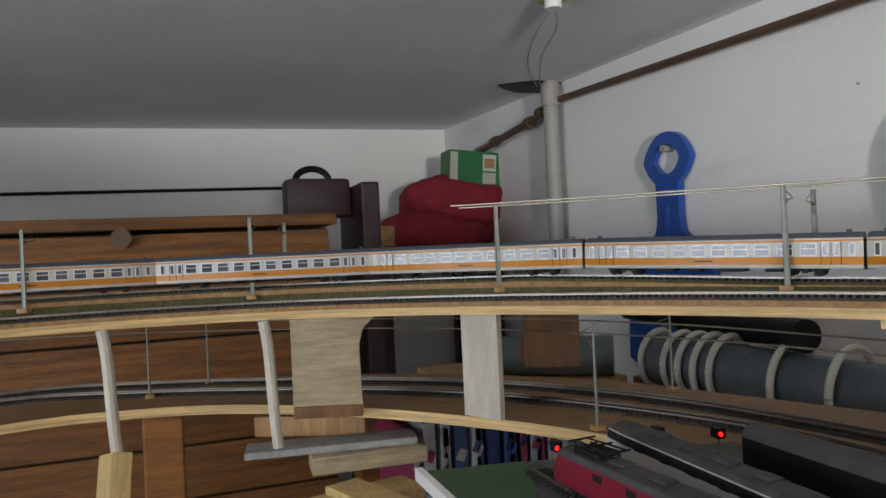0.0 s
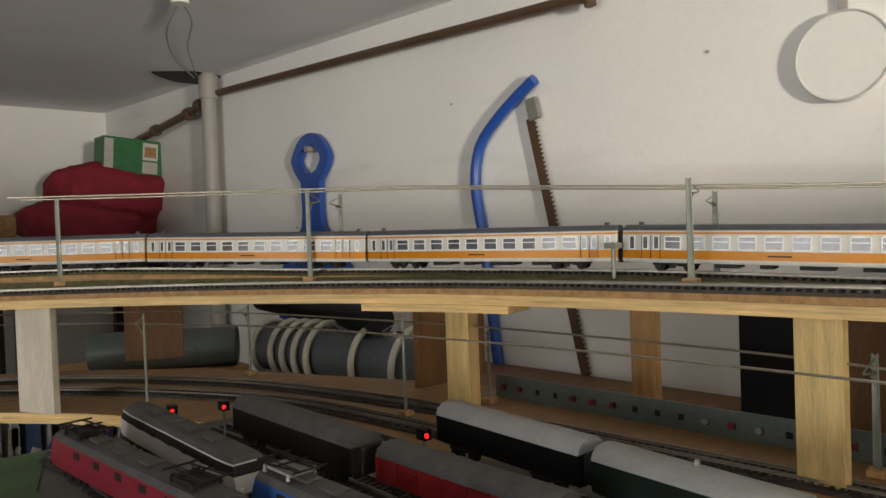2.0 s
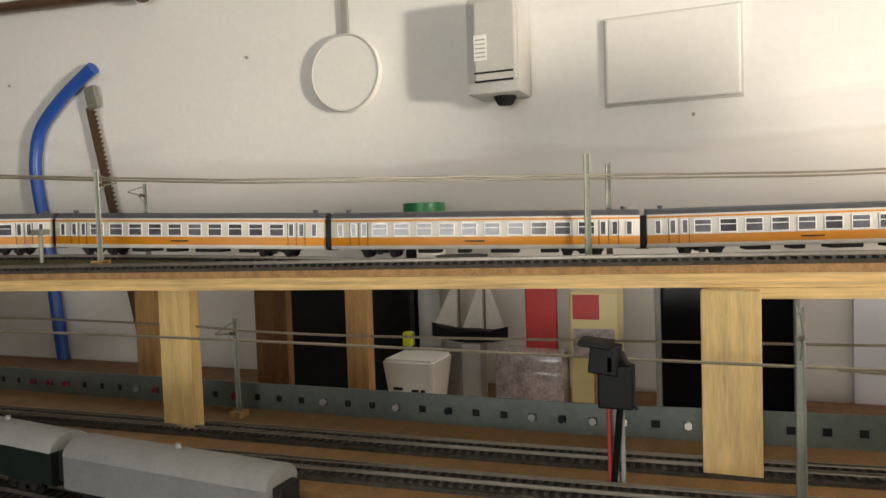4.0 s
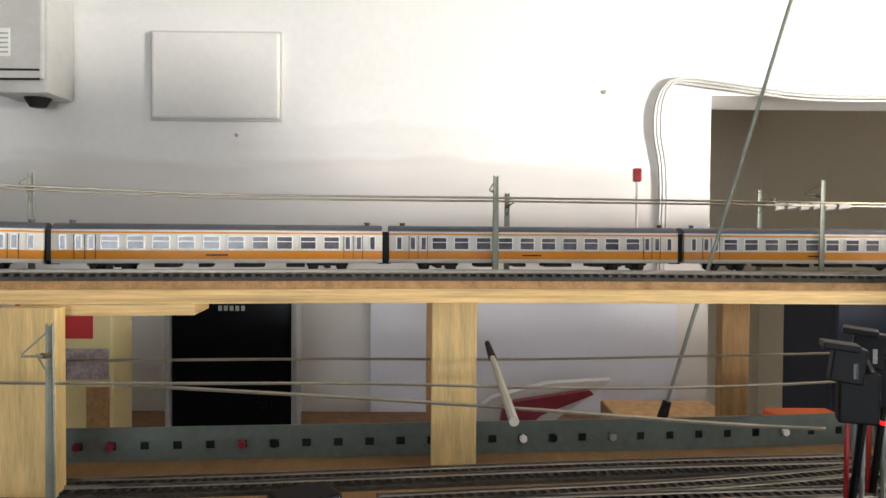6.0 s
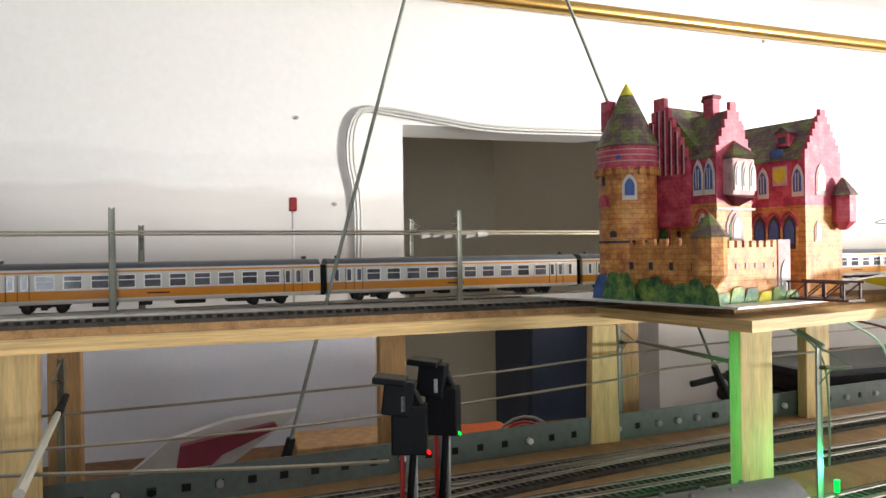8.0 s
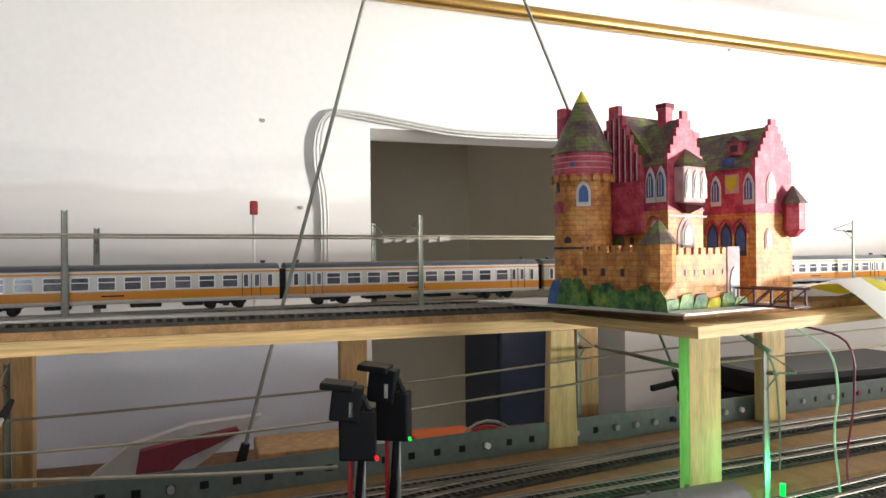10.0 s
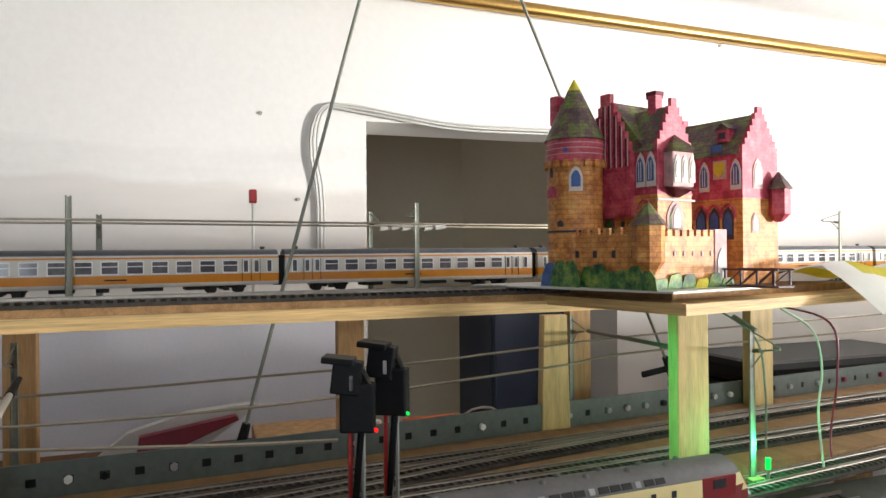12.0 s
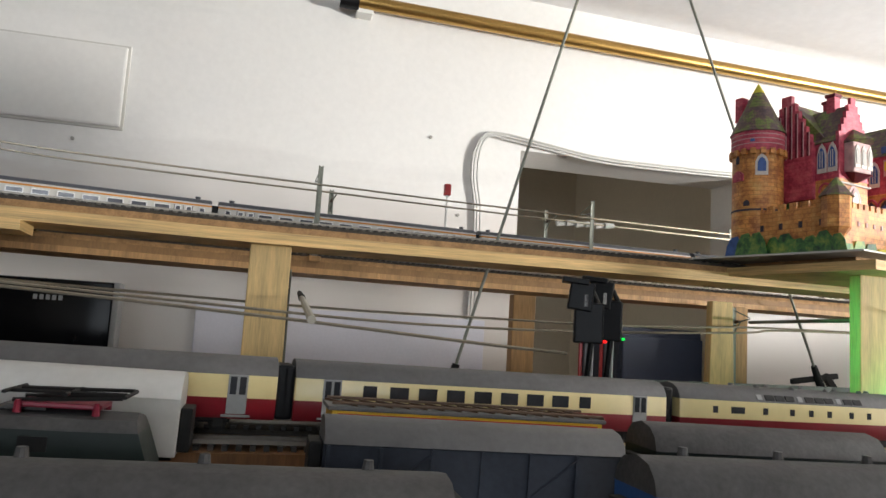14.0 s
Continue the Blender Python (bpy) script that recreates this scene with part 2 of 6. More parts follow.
def upright(points, thick, m, bm=None, mi=0):
    """An outline of (across, up) with a thickness, set upright by the pose m."""
    bm = bm or bmesh.new()
    a = [bm.verts.new(m @ Vector((x, -thick / 2, z))) for x, z in points]
    b = [bm.verts.new(m @ Vector((x, thick / 2, z))) for x, z in points]
    n = len(points)
    fs = [bm.faces.new(a), bm.faces.new(b[::-1])]
    for k in range(n):
        fs.append(bm.faces.new((a[(k + 1) % n], a[k], b[k], b[(k + 1) % n])))
    for f in fs:
        f.material_index = mi
    bmesh.ops.recalc_face_normals(bm, faces=fs)
    return bm


# ---- the room ----
W, BACK, LEFT, NEAR, FLOOR = 1.374, 3.72, -2.6, -3.6, -0.14
LOW = 1.450          # top of the lower level
DOOR0, DOOR1, DOORTOP = -1.106, -1.60, 1.866


def ceil_z(x, y):
    return 2.206 + 0.0365 * y + 0.012 * (x - 1.37)


def structure(name, bm, material, label="", category="wall"):
    return tagged(part(name, bm, material), label, category, kind="structure")


TH = 0.13
bm = bmesh.new()
box((W + TH / 2, (BACK + DOOR0) / 2, 1.15), (TH, BACK - DOOR0, 2.6), bm=bm)
box((W + TH / 2, (NEAR + DOOR1) / 2, 1.15), (TH, DOOR1 - NEAR, 2.6), bm=bm)
box((W + TH / 2, (DOOR0 + DOOR1) / 2, (DOORTOP + 2.45) / 2), (TH, DOOR0 - DOOR1, 2.45 - DOORTOP), bm=bm)
structure("wall_east", bm, M_EAST, "white plastered wall with faint stains and a painted-in shade band", "wall")
structure("wall_north", box(((LEFT + W) / 2, BACK + 0.06, 1.15), (W - LEFT, 0.12, 2.6)), M_WALL, "white plastered end wall", "wall")
# south and west walls: unseen, coloured dark to cut bounced light
structure("wall_south", box(((LEFT + W) / 2, NEAR - 0.06, 1.15), (W - LEFT, 0.12, 2.6)), M_DARKWALL, "plain dark wall, out of view", "wall")
bm = bmesh.new()
box((LEFT - 0.06, (NEAR - 1.1) / 2, 1.15), (0.12, -1.1 - NEAR, 2.6), bm=bm)
box((LEFT - 0.06, (BACK + 0.7) / 2, 1.15), (0.12, BACK - 0.7, 2.6), bm=bm)
box((LEFT - 0.06, -0.2, 0.45), (0.12, 1.8, 1.2), bm=bm)
box((LEFT - 0.06, -0.2, 2.35), (0.12, 1.8, 0.3), bm=bm)
structure("wall_west", bm, M_DARKWALL, "dark wall with a window opening, out of view", "wall")
structure("floor", box(((LEFT + 3.0) / 2, 0.0, FLOOR - 0.05), (3.0 - LEFT, 8, 0.1)), M_FLOOR, "grey concrete floor", "floor")
bm = bmesh.new()
vs = []
for dz in (0, 0.1):
    for x, y in ((LEFT, NEAR), (3.0, NEAR), (3.0, BACK + 0.12), (LEFT, BACK + 0.12)):
        vs.append(bm.verts.new((x, y, ceil_z(x, y) + dz)))
bm.faces.new(vs[0:4][::-1]), bm.faces.new(vs[4:8])
for k in range(4):
    bm.faces.new((vs[k], vs[(k + 1) % 4], vs[4 + (k + 1) % 4], vs[4 + k]))
bmesh.ops.recalc_face_normals(bm, faces=bm.faces)
structure("ceiling", bm, M_CEIL, "grey-white painted sloping ceiling", "ceiling")
# dim corridor beyond the opening
bm = bmesh.new()
box((2.56, -0.6, 1.1), (0.1, 2.4, 2.5), bm=bm)
box((2.0, -1.76, 1.1), (1.02, 0.1, 2.5), bm=bm)
# unseen north end, left open round the added fill lamp
for c, w in (((2.0, 0.6, 0.43), (1.02, 0.1, 1.14)), ((2.0, 0.6, 2.10), (1.02, 0.1, 0.40)), ((1.57, 0.6, 1.45), (0.16, 0.1, 0.90)), ((2.43, 0.6, 1.45), (0.16, 0.1, 0.90))):
    box(c, w, bm=bm)
structure("corridor_wall", bm, M_CORR, "beige plastered corridor wall in shade", "wall")

# ---- the railway's boards ----
EDGE = spline([(-0.75, 0.92, 0), (-0.50, 1.04, 0), (-0.25, 1.10, 0), (-0.08, 1.11, 0), (0.10, 1.07, 0), (0.25, 0.98, 0), (0.37, 0.87, 0), (0.50, 0.70, 0), (0.60, 0.50, 0), (0.65, 0.30, 0),
               (0.675, 0.05, 0), (0.705, -0.22, 0), (0.735, -0.50, 0), (0.755, -0.72, 0), (0.762, -1.15, 0), (0.80, -1.60, 0), (0.87, -2.2, 0), (0.95, -3.0, 0)])
AXIS2 = spline([(-0.787, 0.996, 0), (-0.528, 1.118, 0), (-0.263, 1.179, 0), (-0.073, 1.188, 0), (0.129, 1.142, 0), (0.296, 1.042, 0), (0.427, 0.921, 0), (0.566, 0.741, 0), (0.677, 0.529, 0), (0.741, 0.315, 0), (0.794, 0.062, 0),
                (0.861, -0.22, 0), (0.918, -0.50, 0), (0.955, -0.75, 0), (0.985, -1.05, 0), (1.02, -1.60, 0), (1.08, -2.2, 0), (1.16, -3.0, 0)])


def rise(y):
    """How far the far track climbs towards the curve."""
    return float(np.interp(y, (-0.30, -0.10, 0.03, 0.20, 0.30, 0.50, 0.70, 0.92), (0.0, 0.001, 0.008, 0.014, 0.017, 0.020, 0.023, 0.032)))


for p in AXIS2:
    p.z = rise(p.y)


def slab(path, l, r, z0, z1):
    return sweep([p + Vector((0, 0, z0)) for p in path], [(l, 0), (r, 0), (r, z1 - z0), (l, z1 - z0)])


def track(name, path, z, label, gauge=0.0165):
    """Sleepers, two rails and a dark bed on a path; z is the top of the board."""
    t = thing(name, label, "model track")
    part("bed", slab(path, -0.019, 0.019, z, z + 0.003), M_BALLAST, t)
    bm = bmesh.new()
    for p, d in resample(path, 0.0075):
        box((p.x, p.y, p.z + z + 0.004), (0.031, 0.0030, 0.002), bm=bm, rot=Matrix.Rotation(math.atan2(d.y, d.x) - math.pi / 2, 4, 'Z'))
    tagged(part("sleeper_strip", bm, M_SLEEPER, t), kind="stuff")
    for s in (-1, 1):
        q = shift(path, s * gauge / 2, z + 0.005)
        part("rail", sweep(q, [(-0.0012, 0), (0.0012, 0), (0.0005, 0.0008), (0.0005, 0.0017), (0.0008, 0.0018), (0.0008, 0.0025), (-0.0008, 0.0025), (-0.0008, 0.0018), (-0.0005, 0.0017), (-0.0005, 0.0008)]), M_RAIL, t)
    return t


front = thing("upper_board", "curved birch plywood board with a chipboard layer", "board")
part("plywood", slab(EDGE, -0.062, 0.0, 1.585, 1.5955), M_PLYEDGE, front)
part("chipboard_layer", slab(EDGE, -0.060, -0.003, 1.5955, 1.6015), M_CORK, front, "reddish chipboard layer")
part("scatter", slab(EDGE, -0.058, -0.044, 1.6015, 1.6035), M_GRASS, front, "olive scatter material")
rear = thing("rear_board", "narrow layered pine board carrying the far track", "board")
part("plank", slab(AXIS2, -0.05, 0.030, 1.5725, 1.5790), M_PINE, rear)
part("upper_ply", slab(AXIS2, -0.048, 0.028, 1.5790, 1.5865), M_LOWPLY, rear)
part("underlay", slab(AXIS2, -0.035, 0.028, 1.5865, 1.5915), M_CORK, rear)
track("model_track", shift(EDGE, -0.024), 1.6015, "nickel model railway track on dark sleepers")
track("model_track", AXIS2, 1.5915, "nickel model railway track on dark sleepers")
# scattered slope between the two upper tracks
near = [p + Vector((0, 0, 1.6045)) for p in shift(EDGE, -0.041) if p.x > -0.72 and p.y > -0.46]
far_edge = shift(AXIS2, 0.019, 1.5945)
bm = bmesh.new()
strips = []
for p in near:
    q = min(far_edge, key=lambda v: (v.x - p.x) ** 2 + (v.y - p.y) ** 2)
    strips.append([bm.verts.new(v) for v in (p, p.lerp(q, 0.5) + Vector((0, 0, 0.0015)), q, q - Vector((0, 0, 0.004)), p - Vector((0, 0, 0.004)))])
for a, b in zip(strips, strips[1:]):
    for k in range(5):
        bm.faces.new((a[k], a[(k + 1) % 5], b[(k + 1) % 5], b[k]))
bm.faces.new(strips[0]), bm.faces.new(strips[-1][::-1])
bmesh.ops.recalc_face_normals(bm, faces=bm.faces)
part("scatter_slope", bm, M_GRASS, front, "olive scatter between the tracks", smooth=True)
lower = thing("lower_board", "wide plywood board of the lower level", "board")
LEDGE = spline([(-0.75, 1.10, 0), (-0.28, 1.25, 0), (-0.12, 1.26, 0), (0.04, 1.21, 0), (0.21, 1.08, 0), (0.33, 0.94, 0), (0.40, 0.83, 0), (0.46, 0.70, 0)])
outline = [(p.x, p.y) for p in LEDGE] + [(0.52, 0.58), (0.575, 0.30), (0.60, -0.30), (0.64, -0.60), (0.665, -1.0), (0.70, -1.5), (0.78, -3.0), (1.12, -3.0), (0.97, -1.6), (0.90, -1.2), (0.84, -0.6), (0.80, 0.1), (0.80, 0.6), (0.70, 0.85), (0.62, 1.05), (0.45, 1.25), (0.2, 1.42), (-0.1, 1.5), (-0.75, 1.5)]
part("plywood", prism(outline, LOW - 0.012, LOW), M_LOWPLY, lower)
part("edge_strip", slab(LEDGE, 0.0005, 0.003, LOW - 0.013, LOW + 0.0006), M_PLYEDGE, lower, "pale plywood edge")


def yard_z(y, x=0.42):
    return 1.4475 + 0.024 * (y - 0.4) + 0.07 * (x - 0.42)


M_GREENPAINT = mat("green_painted_board", (0.045, 0.085, 0.035), 0.7, scale=14, vary=0.3, fine=200)
M_DUST = mat("dusty_grey_board", (0.105, 0.100, 0.088), 0.85, scale=30, vary=0.3, fine=400, bump=0.3)


def ramp(points, depth, up=0.0):
    """A flat outline that follows the yard's slight fall."""
    bm = prism(points, 0.0, 1.0)
    for v in bm.verts:
        v.co.z = yard_z(v.co.y, v.co.x) + up - (depth if v.co.z < 0.5 else 0.0)
    return bm


yard = thing("yard_board", "storage yard board with green and dusty grey surface", "board")
part("plywood", ramp([(0.205, 0.775), (0.50, 0.66), (0.57, 0.28), (0.595, -0.30), (0.635, -0.60), (0.66, -1.0), (0.695, -1.5), (0.77, -3.0), (0.205, -3.0)], 0.014), M_DUST, yard, "dusty grey surface")
part("painted_strip", ramp([(0.207, 0.77), (0.30, 0.735), (0.262, 0.62), (0.258, -3.0), (0.207, -3.0)], 0.001, 0.002), M_GREENPAINT, yard, "green painted strip")
part("edge_trim", ramp([(0.199, 0.785), (0.206, 0.78), (0.206, -3.0), (0.199, -3.0)], 0.013, 0.003), M_WHITE, yard, "white edge trim")


# ---- rolling stock ----
M_TWHITE = mat("train_white", (0.54, 0.52, 0.48), 0.4, scale=60, vary=0.08, bump=0.03)
M_TORANGE = mat("train_orange", (0.54, 0.195, 0.004), 0.45, scale=60, vary=0.08, bump=0.03)
M_TROOF = mat("train_roof_grey", (0.075, 0.078, 0.09), 0.5, scale=60, vary=0.2, bump=0.1)
M_GLASS = mat("dark_window_glass", (0.035, 0.036, 0.040), 0.12, scale=60, vary=0.3, bump=0)
M_UNDER = mat("bogie_black", (0.014, 0.013, 0.012), 0.65, scale=80, vary=0.35, spec=0.25)
M_CREAM = mat("tee_cream", (0.66, 0.55, 0.27), 0.35, scale=60, vary=0.05, bump=0.03, coat=0.2)
M_TEERED = mat("tee_red", (0.175, 0.008, 0.014), 0.35, scale=60, vary=0.08, bump=0.03, coat=0.2)
M_TEEROOF = mat("dusty_grey_roof", (0.108, 0.104, 0.102), 0.6, scale=35, vary=0.2, fine=300, bump=0.15)
M_SILVER = mat("silver_grey_roof", (0.25, 0.25, 0.245), 0.55, scale=35, vary=0.15, fine=300, bump=0.1)
M_DGREEN = mat("dark_green_side", (0.009, 0.016, 0.013), 0.5, scale=40, vary=0.25, spec=0.3)
M_LOCORED = mat("loco_dark_red", (0.19, 0.009, 0.026), 0.4, scale=40, vary=0.15)
M_WAGRED = mat("wagon_red", (0.22, 0.009, 0.012), 0.45, scale=40, vary=0.15)
M_DARKROOF = mat("dusty_dark_roof", (0.060, 0.057, 0.055), 0.7, scale=50, vary=0.35, fine=400, bump=0.2)
M_LBLUE = mat("loco_blue", (0.02, 0.08, 0.26), 0.4, scale=40, vary=0.12)
M_SLATE = mat("slate_wagon", (0.026, 0.031, 0.043), 0.6, scale=40, vary=0.3, fine=300, spec=0.3)
M_YEL = mat("yellow_side", (0.72, 0.44, 0.02), 0.4, scale=40, vary=0.08)
M_REDPL = mat("red_lacquer", (0.42, 0.02, 0.02), 0.4, scale=40, vary=0.12)
M_OFFWHITE = mat("offwhite_side", (0.52, 0.51, 0.48), 0.4, scale=40, vary=0.07)


def hull(L, prof, nose0=None, nose1=None, bm=None):
    """A vehicle's shell along local x from 0 to L. prof: right half, bottom to ridge, (half width, height, material of the strip above).
    nose0, nose1: how far each end leans back with the height, and how much it narrows."""
    bm = bm or bmesh.new()
    full = [(-w, z, mi) for w, z, mi in prof] + [(w, z, mi) for w, z, mi in prof[::-1][1:]]
    mats = [p[2] for p in prof[:-1]] + [p[2] for p in prof[:-1]][::-1]
    stations = []
    zl, zt = prof[0][1], prof[-1][1]

    def ring(x, lean, narrow):
        return [bm.verts.new((x + lean * max(0.0, (z - zl) / (zt - zl) - 0.28), w * narrow, z)) for w, z, _ in full]
    if nose0:
        stations += [ring(0.0, nose0[0], nose0[1]), ring(0.010, nose0[0] * 0.7, (1 + nose0[1]) / 2), ring(0.030, 0, 1)]
    else:
        stations += [ring(0.0, 0, 0.96), ring(0.001, 0, 1)]
    if nose1:
        stations += [ring(L - 0.030, 0, 1), ring(L - 0.010, -nose1[0] * 0.7, (1 + nose1[1]) / 2), ring(L, -nose1[0], nose1[1])]
    else:
        stations += [ring(L - 0.001, 0, 1), ring(L, 0, 0.96)]
    n = len(full)
    for a, b in zip(stations, stations[1:]):
        for k in range(n - 1):
            bm.faces.new((a[k], a[k + 1], b[k + 1], b[k])).material_index = mats[k]
        bm.faces.new((a[n - 1], a[0], b[0], b[n - 1])).material_index = 0
    for r in (stations[0], stations[-1]):
        # end walls in strips, so that the livery runs round
        h = len(prof)
        for k in range(h - 2):
            bm.faces.new((r[k], r[k + 1], r[n - 2 - k], r[n - 1 - k])).material_index = mats[k]
        bm.faces.new((r[h - 2], r[h - 1], r[h])).material_index = mats[h - 2]
    bmesh.ops.recalc_face_normals(bm, faces=bm.faces)
    return bm


def bogie(parent, x, wb=0.028, rad=0.0052):
    b = part("bogie", box((x, 0, 0.0085), (wb + 0.013, 0.026, 0.005), 0.001), M_UNDER, parent)
    for dx in (-wb / 2, wb / 2):
        bm = bmesh.new()
        for s in (-1, 1):
            rod((x + dx, s * 0.0072, rad), (x + dx, s * 0.0098, rad), rad, bm, 12)
        rod((x + dx, -0.012, rad), (x + dx, 0.012, rad), 0.0012, bm, 6)
        part("wheelset", bm, M_UNDER, b)
    for s in (-1, 1):
        bm = box((x, s * 0.0138, 0.0088), (wb + 0.010, 0.002, 0.0025), 0.0006)
        for dx in (-wb / 2, 0, wb / 2):
            box((x + dx, s * 0.0138, 0.0065), (0.006, 0.002, 0.006), 0.0006, bm)
        part("side_frame", bm, M_UNDER, b)


def window(parent, x, z, w, h, y, material=None, name="window", bar=False, framed=True):
    for s in (-1, 1):
        bm = box((x, s * y, z), (w, 0.0006, h))
        if bar:
            box((x, s * (y + 0.0002), z + h * 0.12), (w, 0.0008, 0.0006), bm=bm, mi=1)
        part(name, bm, [material or M_GLASS, M_TWHITE], parent)


RAILCAR = [(0.0150, 0.0086, 0), (0.0160, 0.0098, 0), (0.0163, 0.0126, 1), (0.0164, 0.0208, 0), (0.0160, 0.0368, 1), (0.0158, 0.0386, 0), (0.0152, 0.0404, 2), (0.0122, 0.0438, 2), (0.0070, 0.0456, 2), (0.0, 0.0462, 2)]
M_TGLASS = mat("railcar_window_glass", (0.10, 0.10, 0.115), 0.10, scale=90, vary=0.45, bump=0, rand=0.35)
M_TFRAME = mat("railcar_window_frame", (0.78, 0.77, 0.76), 0.35, scale=60, vary=0.05, bump=0)


def car_window(parent, x, w, h=0.0122, z=0.0284, bar=True):
    """A glazed window with a pale frame standing proud and a middle bar, on both sides."""
    for s in (-1, 1):
        p = part("window", box((x, s * 0.0163, z), (w, 0.0006, h)), M_TGLASS, parent)
        bm = bmesh.new()
        for dx in (-1, 1):
            box((x + dx * w / 2, s * 0.0166, z), (0.0009, 0.0009, h + 0.0009), bm=bm)
        for dz in (-1, 1):
            box((x, s * 0.0166, z + dz * h / 2), (w, 0.0009, 0.0009), bm=bm)
        if bar:
            box((x, s * 0.0166, z + h * 0.10), (w, 0.0008, 0.0008), bm=bm)
        part("window_frame", bm, M_TFRAME, p)


CAR = 0.305


def railcar(m, L=CAR, cab=False, label=""):
    t = thing("railcar", label, "railcar", m, "orange and white train")
    mats = [M_TWHITE, M_TORANGE, M_TROOF]
    b = part("body", hull(L, RAILCAR, nose1=(0.020, 0.80) if cab else None), mats, t, "white body with an orange band", smooth=True)
    for k in range(7 if cab else 10):
        car_window(b, 0.0505 + k * 0.0227, 0.0150)
    for x in (0.010, 0.0235, 0.0345) if cab else (0.010, 0.0235, 0.0345, L - 0.0345, L - 0.0235, L - 0.010):
        car_window(b, x, 0.0052, 0.0128, bar=False)
    for x in (0.029,) if cab else (0.029, L - 0.029):
        for s in (-1, 1):
            bm = bmesh.new()
            for dx in (-0.0092, 0.0, 0.0092):
                box((x + dx, s * 0.0164, 0.0240), (0.0005, 0.0007, 0.0235), bm=bm)
            part("door_seam", bm, M_UNDER, b)
    for s in (-1, 1):
        part("lettering_bar", box((L * 0.48, s * 0.0165, 0.0166), (0.020, 0.0004, 0.0014)), M_UNDER, b)
    if cab:
        car_window(b, 0.222, 0.0065, 0.0128, bar=False)
        car_window(b, 0.240, 0.0125, 0.0105, 0.0288, bar=False)
        car_window(b, 0.272, 0.0062, 0.0120, bar=False)
        for s in (-1, 1):
            part("cab_window", box((L - 0.024, s * 0.0154, 0.0296), (0.0085, 0.0008, 0.0085)), M_GLASS, b)
        for x in (0.229, 0.250, 0.266, 0.278):
            for s in (-1, 1):
                part("handrail", rod((x, s * 0.0172, 0.0150), (x, s * 0.0172, 0.0270), 0.0005, n=6), M_TORANGE, b)
        part("windscreen", box((L - 0.0085, 0, 0.0315), (0.0012, 0.0205, 0.0085), 0.0006, rot=Matrix.Rotation(radians(-31), 4, 'Y')), M_GLASS, b)
        for s in (-1, 1):
            part("headlamp", rod((L - 0.003, s * 0.0085, 0.0170), (L + 0.0006, s * 0.0085, 0.0170), 0.0016, n=10), M_WHITE, b)
        bm = bmesh.new()
        box((0.222, 0, 0.0470), (0.075, 0.019, 0.0022), 0.0010, bm)
        box((0.205, 0, 0.0480), (0.030, 0.015, 0.0020), 0.0010, bm)
        part("roof_unit", bm, M_TROOF, t)
        part("coupling", box((L + 0.004, 0, 0.0100), (0.012, 0.003, 0.003), 0.0006), M_UNDER, t)
    else:
        for x in (0.014, L - 0.014):
            part("roof_vent", rod((x, 0.0, 0.0455), (x, 0.0, 0.0490), 0.0022, n=8, r2=0.0030), M_TROOF, t)
    bogie(t, 0.050), bogie(t, L - 0.054)
    for x, w in ((0.100, 0.022), (0.135, 0.012), (0.176, 0.028), (0.220, 0.018)):
        part("underfloor_box", box((x, 0, 0.0068), (w, 0.026, 0.0042), 0.0008), M_UNDER, t)
    for x in (-0.0025,) if cab else (-0.0025, L + 0.0025):
        part("gangway", box((x, 0, 0.0250), (0.005, 0.021, 0.030), 0.001), M_BLACK, t)
        part("coupling_bar", box((x, 0, 0.0085), (0.010, 0.003, 0.0025), 0.0005), M_UNDER, t)
    return t


def arc_at(path, s):
    """Point and direction after the length s of a path."""
    for a, b in zip(path, path[1:]):
        l = (b - a).length
        if s <= l:
            return a + (b - a) * (s / l)
        s -= l
    return path[-1]


def arc_of_y(path, y):
    s = 0.0
    for a, b in zip(path, path[1:]):
        if a.y >= y > b.y and a.x > 0.3:
            return s + (b - a).length * (a.y - y) / (a.y - b.y)
        s += (b - a).length
    return s


def on_path(path, s0, s1, z):
    """Pose of a vehicle whose ends lie at the lengths s0 (tail) and s1 (front)."""
    a, b = arc_at(path, s0), arc_at(path, s1)
    d = b - a
    return pose(a.x, a.y, z + a.z, 0, -math.degrees(math.atan2(d.z, math.hypot(d.x, d.y))), math.degrees(math.atan2(d.y, d.x)))


RAILTOP2 = 1.5992
# a long train: driving cars at both ends, coaches between, over the whole curve
PITCH = 0.313
TAIL, CARS = 0.1495, 14
railcar(on_path(AXIS2, TAIL + CAR, TAIL, RAILTOP2), cab=True, label="white and orange model driving railcar at the train's tail")
for k in range(1, CARS - 1):
    railcar(on_path(AXIS2, TAIL + k * PITCH, TAIL + k * PITCH + CAR, RAILTOP2), label="white and orange model railcar coach with dark roof")
s = TAIL + (CARS - 1) * PITCH
railcar(on_path(AXIS2, s, s + CAR, RAILTOP2), cab=True, label="white and orange model driving railcar on the far track")

# red and cream express on the lower level
TEE = [(0.0145, 0.0085, 1), (0.0158, 0.0105, 1), (0.0163, 0.0205, 0), (0.0160, 0.0335, 2), (0.0150, 0.0362, 2), (0.0120, 0.0405, 2), (0.0070, 0.0430, 2), (0.0, 0.0440, 2)]


